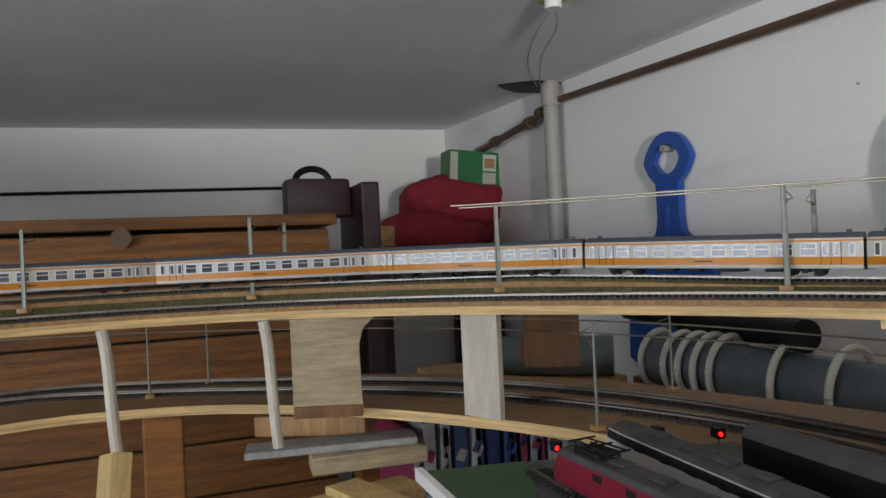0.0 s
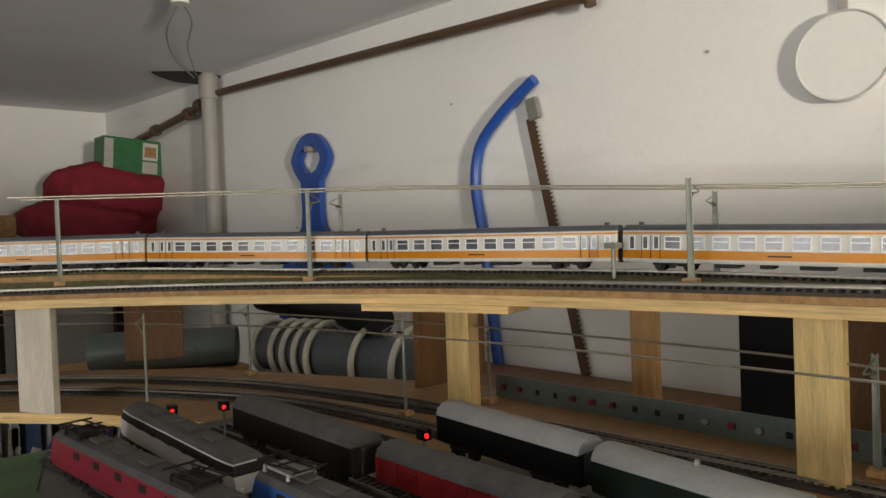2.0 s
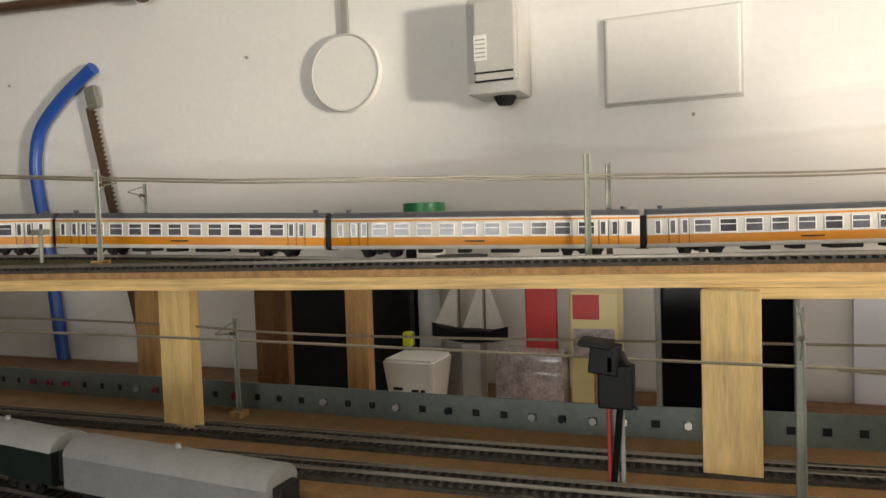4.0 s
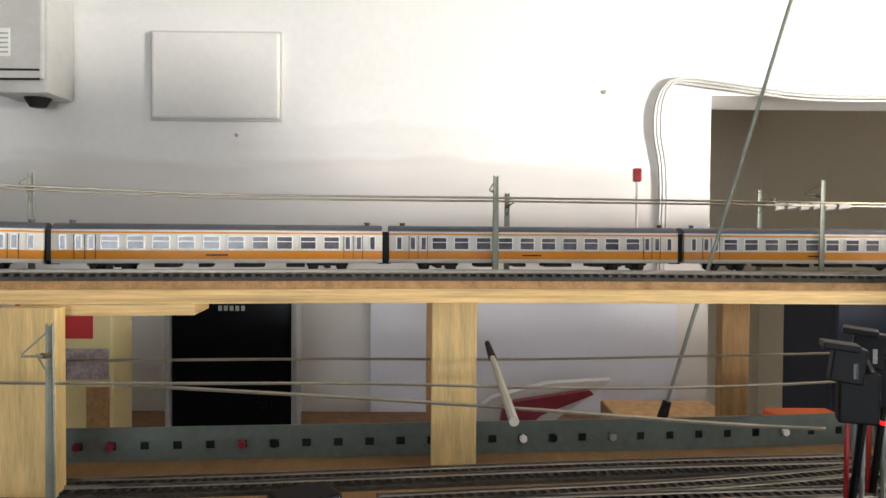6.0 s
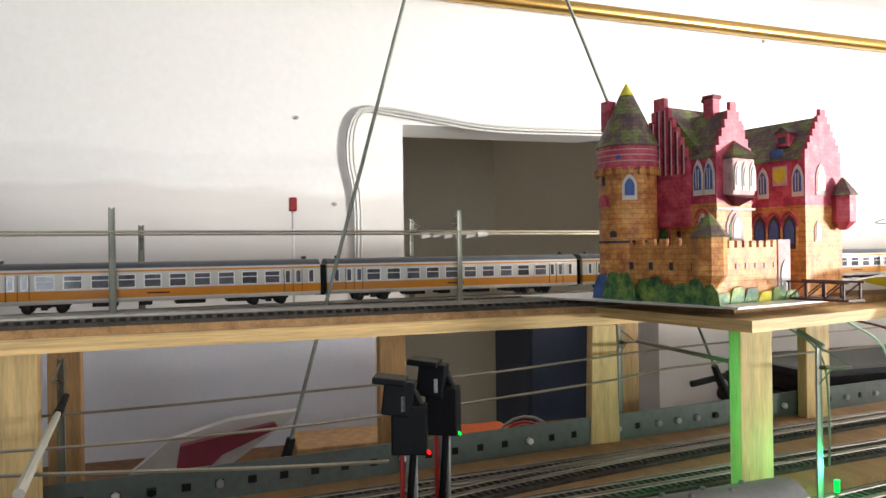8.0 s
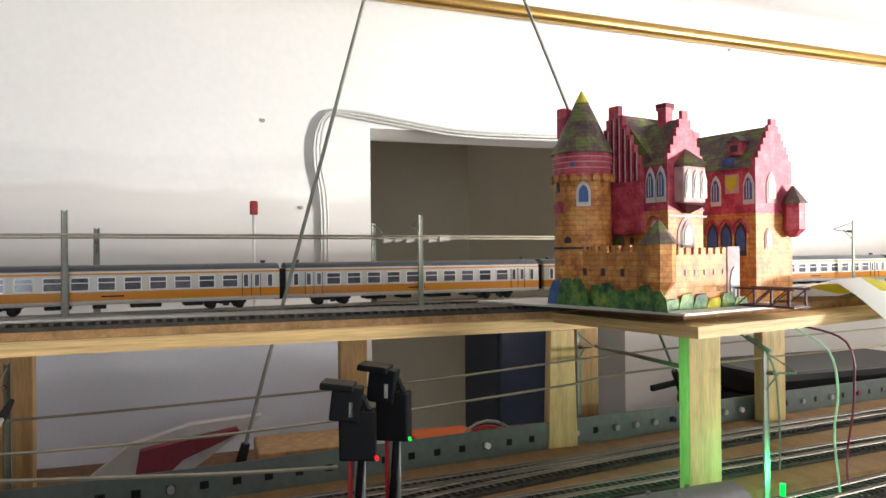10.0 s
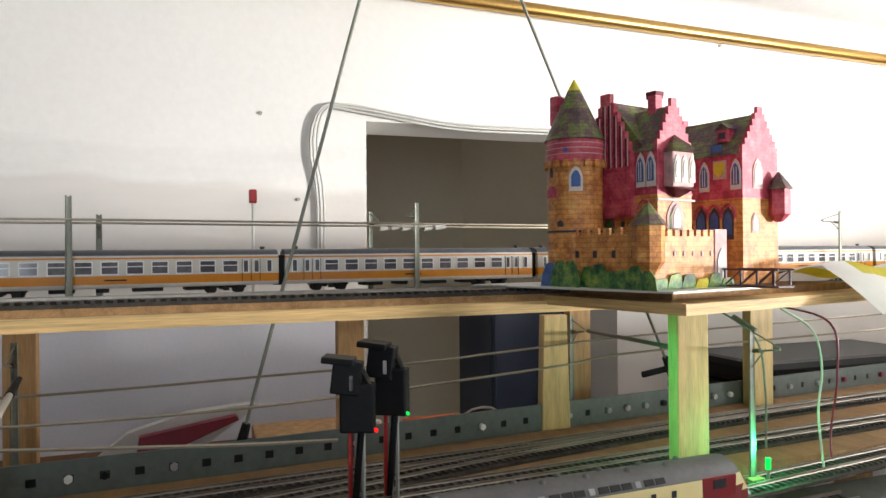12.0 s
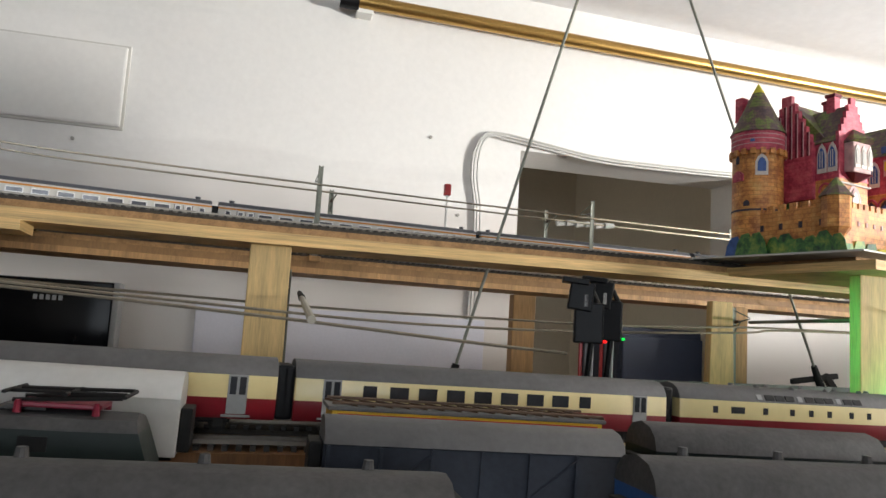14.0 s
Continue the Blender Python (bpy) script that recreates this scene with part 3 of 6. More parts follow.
def tee_car(m, L=0.245, power=False):
    t = thing("express_car", "cream and dark red model express " + ("power car with grey roof" if power else "coach with dusty grey roof"), "express car", m, "cream and red express")
    b = part("body", hull(L, TEE, nose1=(0.022, 0.72) if power else None), [M_CREAM, M_TEERED, M_TEEROOF], t, "cream body with a red skirt", smooth=True)
    if power:
        for k, x in enumerate((0.030, 0.050, 0.075, 0.100, 0.118, 0.136, 0.158, 0.176)):
            w = 0.012 if k == 1 else 0.0042
            window(b, x, 0.0270, w, 0.0048, 0.0162)
        for k in range(11):
            for s in (-1, 1):
                part("roof_grille", box((0.070 + k * 0.0095, s * 0.0147, 0.0370), (0.0080 if k % 4 else 0.0045, 0.0008, 0.0042), rot=Matrix.Rotation(s * radians(33), 4, 'X')), M_UNDER if k % 4 else M_SILVER, b)
        part("nose", prism([(L - 0.034, -0.0163), (L - 0.012, -0.0148), (L + 0.002, -0.0085), (L + 0.004, 0), (L + 0.002, 0.0085), (L - 0.012, 0.0148), (L - 0.034, 0.0163)], 0.0085, 0.0265, bevel=0.0015), M_TEERED, b, "red rounded nose", smooth=True)
        for q in (-1, 1):
            part("cab_side", box((L - 0.034, q * 0.0156, 0.0270), (0.032, 0.0016, 0.0150), 0.0005), M_TEERED, b, "red cab side")
            part("cab_window", box((L - 0.034, q * 0.0166, 0.0290), (0.012, 0.0006, 0.0065), 0.0003), M_GLASS, b)
        part("windscreen", box((L - 0.014, 0, 0.0330), (0.0012, 0.018, 0.0070), 0.0005, rot=Matrix.Rotation(radians(-38), 4, 'Y')), M_GLASS, b)
        for s in (-1, 1):
            part("headlamp", rod((L, s * 0.0085, 0.0145), (L + 0.0045, s * 0.0080, 0.0145), 0.0018, n=10), M_SILVER, b)
        for k in range(9):
            part("roof_vent", rod((0.060 + k * 0.017, 0.004 * (-1) ** k, 0.0430), (0.060 + k * 0.017, 0.004 * (-1) ** k, 0.0455), 0.0026, n=10, r2=0.0016), M_TEEROOF, t)
    else:
        for k in range(9):
            window(b, 0.045 + k * 0.0185, 0.0272, 0.0120 if k not in (0, 8) else 0.0085, 0.0075, 0.0162)
        for x in (0.022, L - 0.022):
            for s in (-1, 1):
                part("door", box((x, s * 0.0162, 0.0225), (0.011, 0.0010, 0.022), 0.0003), M_SILVER, b, "grey door")
                part("step", box((x, s * 0.0172, 0.0105), (0.016, 0.002, 0.0012), 0.0003), M_SILVER, b)
            window(b, x - 0.0026, 0.0275, 0.0036, 0.0100, 0.0167, name="door_window")
            window(b, x + 0.0026, 0.0275, 0.0036, 0.0100, 0.0167, name="door_window")
        for x in (-0.004, L + 0.004):
            part("gangway", box((x, 0, 0.0245), (0.008, 0.025, 0.032), 0.002), M_BLACK, t)
    bogie(t, 0.042), bogie(t, L - 0.045)
    part("underfloor_box", box((L / 2, 0, 0.0075), (L * 0.45, 0.024, 0.005), 0.001), M_UNDER, t)
    return t




def lay(x0, y0, x1, y1, up=0.0095):
    z0, z1 = yard_z(y0, x0) + up, yard_z(y1, x1) + up
    l = math.hypot(x1 - x0, y1 - y0)
    return pose(x0, y0, z0, 0, -math.degrees(math.atan2(z1 - z0, l)), math.degrees(math.atan2(y1 - y0, x1 - x0)))


TEEX = lambda y: 0.562 - (y + 0.67) * 0.10
TEEUP = 0.0215
tee_car(lay(TEEX(-0.962), -0.962, TEEX(-1.202), -1.202, TEEUP), 0.252, True)
tee_car(lay(TEEX(-0.694), -0.694, TEEX(-0.952), -0.952, TEEUP), 0.258)
tee_car(lay(TEEX(-0.427), -0.427, TEEX(-0.685), -0.685, TEEUP), 0.258)

# raised siding below the express
rs = thing("model_track", "raised model railway siding below the express", "model track")
rp = [Vector((TEEX(y), y, yard_z(y, TEEX(y)))) for y in (-0.38 - 0.03 * k for k in range(33))]
part("plank", sweep(rp, [(-0.022, 0), (0.022, 0), (0.022, TEEUP - 0.0095), (-0.022, TEEUP - 0.0095)]), M_SHADEWOOD, rs)
bm = bmesh.new()
for p, d in resample(rp, 0.0078):
    box((p.x, p.y, p.z + TEEUP - 0.0080), (0.030, 0.0032, 0.003), bm=bm)
tagged(part("sleeper_strip", bm, M_SLEEPER, rs), kind="stuff")
for q in (-1, 1):
    part("rail", sweep(shift(rp, q * 0.00825, TEEUP - 0.0066), [(-0.0008, 0), (0.0008, 0), (0.0008, 0.0025), (-0.0008, 0.0025)]), M_RAIL, rs)

# ---- stored wagons and engines ----
GOODS = [(0.0140, 0.0110, 0), (0.0155, 0.0112, 0), (0.0155, 0.0300, 0), (0.0163, 0.0305, 1), (0.0140, 0.0352, 1), (0.0090, 0.0385, 1), (0.0, 0.0400, 1)]


def wagon(m, L, side, roof, label, prof=GOODS, braces=True, ends=M_UNDER, vents=0, tall=1.0):
    t = thing("goods_wagon", label, "wagon", m, "stored wagons")
    p = [(w, 0.011 + (z - 0.011) * tall, k) for w, z, k in prof]
    b = part("body", hull(L, p), [side, roof], t, smooth=True)
    top = p[3][1]
    if braces:
        n = max(4, int(L / 0.022))
        for k in range(n + 1):
            x = 0.002 + k * (L - 0.004) / n
            for s in (-1, 1):
                part("side_post", box((x, s * 0.0160, (0.012 + top) / 2), (0.0016, 0.0012, top - 0.013)), side, b)
        for s in (-1, 1):
            for k in (1, n - 2):
                x0 = 0.002 + k * (L - 0.004) / n
                part("diagonal_brace", rod((x0, s * 0.0161, 0.013), (x0 + L / n, s * 0.0161, top - 0.002), 0.0007, n=5), side, b)
    for k in range(vents):
        x = L * (k + 0.5) / vents
        part("roof_vent", rod((x, 0.003, p[-1][1] - 0.001), (x, 0.003, p[-1][1] + 0.0030), 0.0024, n=10, r2=0.0018), roof, t)
    bogie(t, 0.032 if L > 0.12 else 0.026, 0.022), bogie(t, L - (0.032 if L > 0.12 else 0.026), 0.022)
    part("underframe", box((L / 2, 0, 0.0095), (L - 0.004, 0.022, 0.003), 0.0005), M_UNDER, t)
    for x in (-0.003, L + 0.003):
        part("gangway", box((x, 0, 0.023), (0.006, 0.020, 0.022), 0.001), ends, t)
    return t


COACH = [(0.0150, 0.0105, 0), (0.0160, 0.0120, 0), (0.0162, 0.0330, 0), (0.0168, 0.0338, 1), (0.0150, 0.0385, 1), (0.0100, 0.0425, 1), (0.0, 0.0442, 1)]


def engine(m, L, side, roof, label, stripe=None, pantograph=None, upper=None):
    t = thing("locomotive", label, "locomotive", m, "stored engines")
    prof = [(0.0155, 0.0095, 0), (0.0163, 0.0115, 0), (0.0163, 0.0190, 2 if stripe else 0), (0.0163, 0.0262, 3), (0.0158, 0.0340, 2 if stripe else 1), (0.0152, 0.0352, 1), (0.0125, 0.0385, 1), (0.0, 0.0410, 1)]
    b = part("body", hull(L, prof, (0.012, 0.88), (0.012, 0.88)), [side, roof, stripe or side, upper or side], t, smooth=True)
    for k in range(5):
        window(b, L * (0.22 + 0.14 * k), 0.0285, 0.011, 0.0060, 0.0162, M_UNDER, "grille")
    for x, s in ((0.0065, 1), (L - 0.0065, -1)):
        part("windscreen", box((x, 0, 0.0288), (0.0010, 0.0225, 0.0075), 0.0004, rot=Matrix.Rotation(s * radians(26), 4, 'Y')), M_GLASS, b)
        for q in (-1, 1):
            part("headlamp", rod((x - s * 0.005, q * 0.0095, 0.0165), (x - s * 0.0066, q * 0.0095, 0.0165), 0.0017, n=8), M_WHITE, b)
    for k in range(4):
        part("roof_unit", box((L * (0.26 + 0.16 * k), 0, 0.0415), (0.018, 0.013, 0.0022), 0.0007), roof, t)
    if pantograph:
        for x in (L * 0.14, L * 0.80):
            pg = part("pantograph", box((x + 0.002, 0, 0.0432), (0.034, 0.020, 0.0022), 0.0008), pantograph, t, "folded pantograph")
            for s in (-1, 1):
                part("lower_arm", rod((x - 0.016, s * 0.008, 0.0446), (x + 0.026, s * 0.006, 0.0470), 0.0009, n=5), M_UNDER, pg)
                part("upper_arm", rod((x - 0.018, s * 0.006, 0.0482), (x + 0.028, s * 0.009, 0.0490), 0.0009, n=5), M_UNDER, pg)
                for q in (-0.013, 0.017):
                    part("roof_insulator", rod((x + q, s * 0.011, 0.0400), (x + q, s * 0.011, 0.0452), 0.0017, n=7, r2=0.0011), pantograph, pg)
            for q in (-0.018, 0.005, 0.028):
                part("contact_strip", rod((x + q, -0.014, 0.0484), (x + q, 0.014, 0.0484), 0.0009, n=5), M_UNDER, pg)
    bogie(t, 0.045, 0.034), bogie(t, L - 0.045, 0.034)
    for x in (-0.002, L + 0.002):
        part("buffer_beam", box((x, 0, 0.0105), (0.004, 0.028, 0.005), 0.0006), M_UNDER, t)
    return t


# far end of the yard
engine(lay(0.292, 0.632, 0.316, 0.335), 0.290, M_LOCORED, M_DARKROOF, "dark red model electric locomotive with dusty roof", pantograph=M_UNDER)
engine(lay(0.364, 0.660, 0.362, 0.41), 0.250, M_OFFWHITE, M_DARKROOF, "cream model locomotive with dusty black roof and dark windows", stripe=M_OFFWHITE, upper=M_UNDER)
engine(lay(0.362, 0.388, 0.368, 0.188), 0.200, M_LBLUE, M_DARKROOF, "blue model locomotive with dark roof", pantograph=M_SILVER)
wagon(lay(0.440, 0.565, 0.442, 0.365), 0.195, M_UNDER, M_DARKROOF, "dark model coach with rounded grey-brown roof", COACH, False)
wagon(lay(0.450, 0.350, 0.455, 0.180), 0.170, M_WAGRED, M_DARKROOF, "red model wagon with ribbed sides and dark roof", GOODS, True)
wagon(lay(0.540, 0.375, 0.534, 0.215), 0.158, M_BLACK, M_SILVER, "black model wagon with silver-grey curved roof", COACH, False)
wagon(lay(0.533, 0.205, 0.525, 0.060), 0.143, M_DGREEN, M_SILVER, "dark green model wagon with silver-grey curved roof", COACH, False, vents=1)
wagon(lay(0.524, 0.050, 0.520, -0.120), 0.168, M_SILVER, M_SILVER, "silver-grey model wagon with curved roof", COACH, False, vents=1)
# middle and near end
engine(lay(0.455, -0.43, 0.455, -0.635), 0.205, M_DGREEN, M_DARKROOF, "dark green model electric locomotive with red roof gear", pantograph=M_LOCORED)
wagon(lay(0.508, -0.40, 0.512, -0.640), 0.238, M_OFFWHITE, M_OFFWHITE, "plain off-white model coach with white roof", COACH, False, tall=1.22)
wagon(lay(0.455, -0.706, 0.457, -0.855), 0.146, M_SLATE, M_TEEROOF, "slate grey ribbed model boxcar with grey roof", GOODS, True, tall=1.18)
wagon(lay(0.457, -0.868, 0.460, -1.010), 0.140, M_DGREEN, M_DARKROOF, "dark green model van with dusty grey roof", GOODS, False, tall=1.36)
wagon(lay(0.372, -0.52, 0.376, -0.747), 0.226, M_SLATE, M_DARKROOF, "grey model coach with dusty roof and small ventilators", COACH, False, vents=4, tall=0.92)
wagon(lay(0.377, -0.822, 0.382, -1.05), 0.226, M_LBLUE, M_DARKROOF, "blue model coach with dusty grey roof and ventilators", COACH, False, vents=5, tall=1.22)
up = thing("ladder_wagon", "yellow model wagon with brown roof ladders and red lettering blocks", "wagon", lay(0.504, -0.712, 0.508, -0.862, 0.0045))
L = 0.152
b = part("body", box((L / 2, 0, 0.0280), (L, 0.029, 0.033), 0.0008), M_YEL, up)
part("roof", box((L / 2, 0, 0.0455), (L + 0.004, 0.031, 0.0022), 0.0006), M_TEEROOF, up)
for k in range(16):
    part("roof_slat", box((0.006 + k * 0.0094, 0, 0.0472), (0.0012, 0.029, 0.0014), rot=Matrix.Rotation(radians(28), 4, 'Z')), M_PIPE_BROWN, up)
for s in (-1, 1):
    part("roof_rail", rod((0.0, s * 0.0135, 0.0482), (L, s * 0.0135, 0.0482), 0.0008, n=6), M_PIPE_BROWN, up)
    # two words on the side, as plain bars
    part("lettering_bar", box((0.046, s * 0.0147, 0.0370), (0.036, 0.0005, 0.0042)), M_REDPL, b)
    part("lettering_bar", box((0.108, s * 0.0147, 0.0370), (0.034, 0.0005, 0.0042)), M_REDPL, b)
    part("red_line", box((L / 2, s * 0.0147, 0.0425), (L * 0.96, 0.0005, 0.0010)), M_REDPL, b)
bogie(up, 0.030, 0.022), bogie(up, L - 0.030, 0.022)
part("underframe", box((L / 2, 0, 0.0100), (L - 0.004, 0.022, 0.003)), M_UNDER, up)

# yard tracks
for x, y0, y1 in ((0.300, 0.70, -1.9), (0.365, 0.70, -1.9), (0.447, 0.64, -1.9), (0.523, 0.55, -1.9)):
    t = thing("model_track", "dull model railway siding on dark sleepers", "model track")
    path = [Vector((x + 0.008 * math.sin(k * 0.3), y0 + (y1 - y0) * k / 40, yard_z(y0 + (y1 - y0) * k / 40, x))) for k in range(41)]
    bm = bmesh.new()
    for p, d in resample(path, 0.0078):
        box((p.x, p.y, p.z + 0.0025), (0.030, 0.0032, 0.003), bm=bm)
    tagged(part("sleeper_strip", bm, M_SLEEPER, t), kind="stuff")
    for s in (-1, 1):
        part("rail", sweep(shift(path, s * 0.00825, 0.004), [(-0.0008, 0), (0.0008, 0), (0.0008, 0.0025), (-0.0008, 0.0025)]), M_RAIL, t)


def ltrack(points, label="nickel model railway track on dark sleepers"):
    return track("model_track", spline([(x, y, 0) for x, y in points]), LOW, label)


# running tracks of the lower level
ltrack([(-0.75, 1.30), (-0.32, 1.44), (-0.09, 1.38), (0.12, 1.27), (0.29, 1.155), (0.42, 1.01), (0.51, 0.86), (0.575, 0.70), (0.60, 0.50), (0.615, 0.20), (0.630, -0.10), (0.650, -0.40), (0.690, -0.75), (0.725, -1.15), (0.765, -1.6), (0.84, -2.6)])
ltrack([(-0.75, 1.38), (-0.30, 1.52), (-0.05, 1.46), (0.16, 1.35), (0.34, 1.22), (0.48, 1.07), (0.59, 0.87), (0.645, 0.67), (0.675, 0.45), (0.69, 0.15), (0.705, -0.20), (0.725, -0.47), (0.765, -0.80), (0.80, -1.17), (0.85, -1.6), (0.92, -2.6)])
ltrack([(0.69, -0.62), (0.725, -0.86), (0.775, -1.08), (0.82, -1.35), (0.86, -1.7), (0.90, -2.2)])
t = ltrack([(0.60, -0.40), (0.585, -0.70), (0.60, -1.0), (0.645, -1.30), (0.70, -1.75), (0.78, -2.6)])

# ---- posts under the upper boards ----
def post(x, y, w, d, label, material=None, top=1.5849, low=None, name="wooden_post", turn=0.0, taper=1.0):
    low = LOW if low is None else low
    if top == 1.568:
        top = 1.5722 + rise(y)
    bm = box((0, 0, (top - low) / 2), (d, w, top - low), 0.0012)
    for v in bm.verts:
        if v.co.z > (top - low) * 0.5:
            v.co.y *= taper
    ob = tagged(part(name, bm, material or M_PLY), label, "post", "posts of the upper board")
    ob.matrix_world = pose(x, y, low, 0, 0, turn)
    return ob


post(0.672, 0.487, 0.036, 0.018, "light pine post under the upper board")
post(0.690, 0.108, 0.036, 0.014, "light pine post under the upper board")
post(0.706, -0.375, 0.040, 0.014, "birch plywood post under the upper board")
post(0.772, -0.672, 0.036, 0.014, "birch plywood post under the upper board")
post(0.866, -1.192, 0.034, 0.012, "birch plywood post, wider at its foot", taper=0.8, top=1.568)
post(0.664, -1.208, 0.030, 0.013, "birch plywood post below the castle board", turn=0, top=1.592)
post(0.93, -1.258, 0.028, 0.014, "brown stained post behind the plywood post", M_PINE, 1.568)
post(0.880, -1.480, 0.034, 0.014, "plywood post in the shade", top=1.568)
post(1.035, -1.005, 0.032, 0.018, "stained pine post of the rear board", M_PINE, 1.568, 1.30)
post(1.000, -0.662, 0.030, 0.018, "stained pine post of the rear board", M_PINE, 1.568, 1.30)
post(1.000, 0.446, 0.038, 0.018, "brown stained batten behind the rails", M_PINE, 1.568, 1.30)
post(0.985, 0.076, 0.032, 0.018, "pine batten behind the rails", M_PINE, 1.568, 1.30)
post(0.80, 0.640, 0.012, 0.130, "brown board set edgewise under the track", M_SHADEWOOD, 1.568)
post(0.86, 0.122, 0.044, 0.012, "dark brown board under the rear track", M_SHADEWOOD, 1.568, LOW - 0.012)
post(0.342, 0.928, 0.062, 0.010, "white primed post under the curve", M_DIRTYWHITE, turn=25)
post(0.605, 1.22, 0.10, 0.012, "brown board under the curve", M_SHADEWOOD, 1.568, turn=60)
arch = tagged(part("arched_support", upright([(-0.050, 0), (0.044, 0), (0.042, 0.095), (0.048, 0.118), (0.066, 0.135), (-0.050, 0.135)], 0.009, Matrix()), M_AGEDPLY), "plywood support with a rounded cut-out", "post")
arch.matrix_world = pose(0.165, 1.045, LOW, 0, 0, -20)
part("foot_strip", box((-0.003, -0.0060, 0.008), (0.092, 0.004, 0.016), 0.001), M_SHADEWOOD, arch, "brown strip along the foot")
for x, y, lean in ((0.085, 1.055, 0.0), (-0.115, 1.10, 0.0)):
    bm = tube(spline([(x + 0.009, y, 1.415), (x + 0.005, y, 1.47), (x + 0.001, y, 1.55), (x - 0.004, y, 1.586)], 0.01), 0.0075, n=10)
    tagged(part("round_post", bm, M_DIRTYWHITE, smooth=True), "off-white round wooden post under the curve", "post", "round posts")
for y0, y1 in ((0.55, 0.38), (-0.36, -0.48)):
    a, b2 = arc_of_y(EDGE, y0), arc_of_y(EDGE, y1)
    seg = [arc_at(EDGE, a + (b2 - a) * k / 8) for k in range(9)]
    tagged(part("splice_plank", slab(seg, -0.045, 0.004, 1.577, 1.585), M_PLYEDGE), "short light plank screwed under the board", "plank")
for x in (0.15, 0.75):
    for y in (-2.5, -0.9, 0.5):
        tagged(part("trestle_leg", box((x + 0.10, y, (FLOOR + 1.425) / 2), (0.045, 0.045, 1.405 - FLOOR), 0.003), M_PINE), "pine leg below the lower boards", "leg", "trestle legs")
tagged(part("trestle_beam", box((0.25, -1.0, 1.412), (0.04, 3.4, 0.022)), M_PINE), "pine beam under the yard board", "beam")
tagged(part("trestle_beam", box((0.76, -0.95, 1.424), (0.04, 2.9, 0.028)), M_PINE), "pine beam under the lower board", "beam")
tagged(part("trestle_leg", box((-0.4, 1.42, (FLOOR + 1.438) / 2), (0.045, 0.045, 1.438 - FLOOR), 0.003), M_PINE), "pine leg below the lower boards", "leg", "trestle legs")

# ---- perforated steel angle behind the lower tracks ----
GIRD = [(0.770, 0.525), (0.765, 0.15), (0.775, -0.25), (0.800, -0.60), (0.825, -0.85), (0.865, -1.20), (0.925, -1.70), (1.01, -2.4)]
for (xa, ya), (xb, yb) in zip(GIRD[::2], GIRD[2::2] + [GIRD[-1]]):
    if (xa, ya) == (xb, yb):
        continue
    l = math.hypot(xb - xa, yb - ya)
    g = thing("steel_angle", "grey-green perforated steel angle along the tracks", "steel angle", pose(xa, ya, LOW, 0, 0, math.degrees(math.atan2(yb - ya, xb - xa))), "steel angles")
    n = int(l / 0.026)
    bm = bmesh.new()
    pit = l / n
    # upright flange made of a grid with square-cut holes
    xs = [0.0]
    for k in range(n):
        xs += [pit * (k + 0.36), pit * (k + 0.64)]
    xs.append(l)
    zs = [0.0, 0.009, 0.016, 0.027]
    for side in (0.0, -0.002):
        for i in range(len(xs) - 1):
            for j in range(3):
                if j == 1 and i % 2 == 1:
                    continue
                v = [bm.verts.new((xs[a], side, zs[c])) for a, c in ((i, j), (i + 1, j), (i + 1, j + 1), (i, j + 1))]
                bm.faces.new(v)
    box((l / 2, 0.012, 0.001), (l, 0.026, 0.002), bm=bm)
    box((l / 2, -0.001, 0.0273), (l, 0.0022, 0.0008), bm=bm)
    bmesh.ops.remove_doubles(bm, verts=bm.verts, dist=0.0001)
    part("flange", bm, M_STEEL, g)
    # added strip: the dark in the holes is put into its colour
    part("hole_shade_strip", box((l / 2, 0.004, 0.0125), (l - 0.004, 0.002, 0.012)), M_UNDER, g, "added dark strip for the shade in the holes")
    random.seed(int(ya * 100) + 50)
    for k in range(n):
        if random.random() < 0.5:
            part("bolt", rod((pit * (k + 0.5), -0.006, 0.013), (pit * (k + 0.5), -0.002, 0.013), 0.0034, n=6), random.choice((M_GREY_PIPE, M_BLACK, M_WHITE, M_SILVER, M_LOCORED)), g)

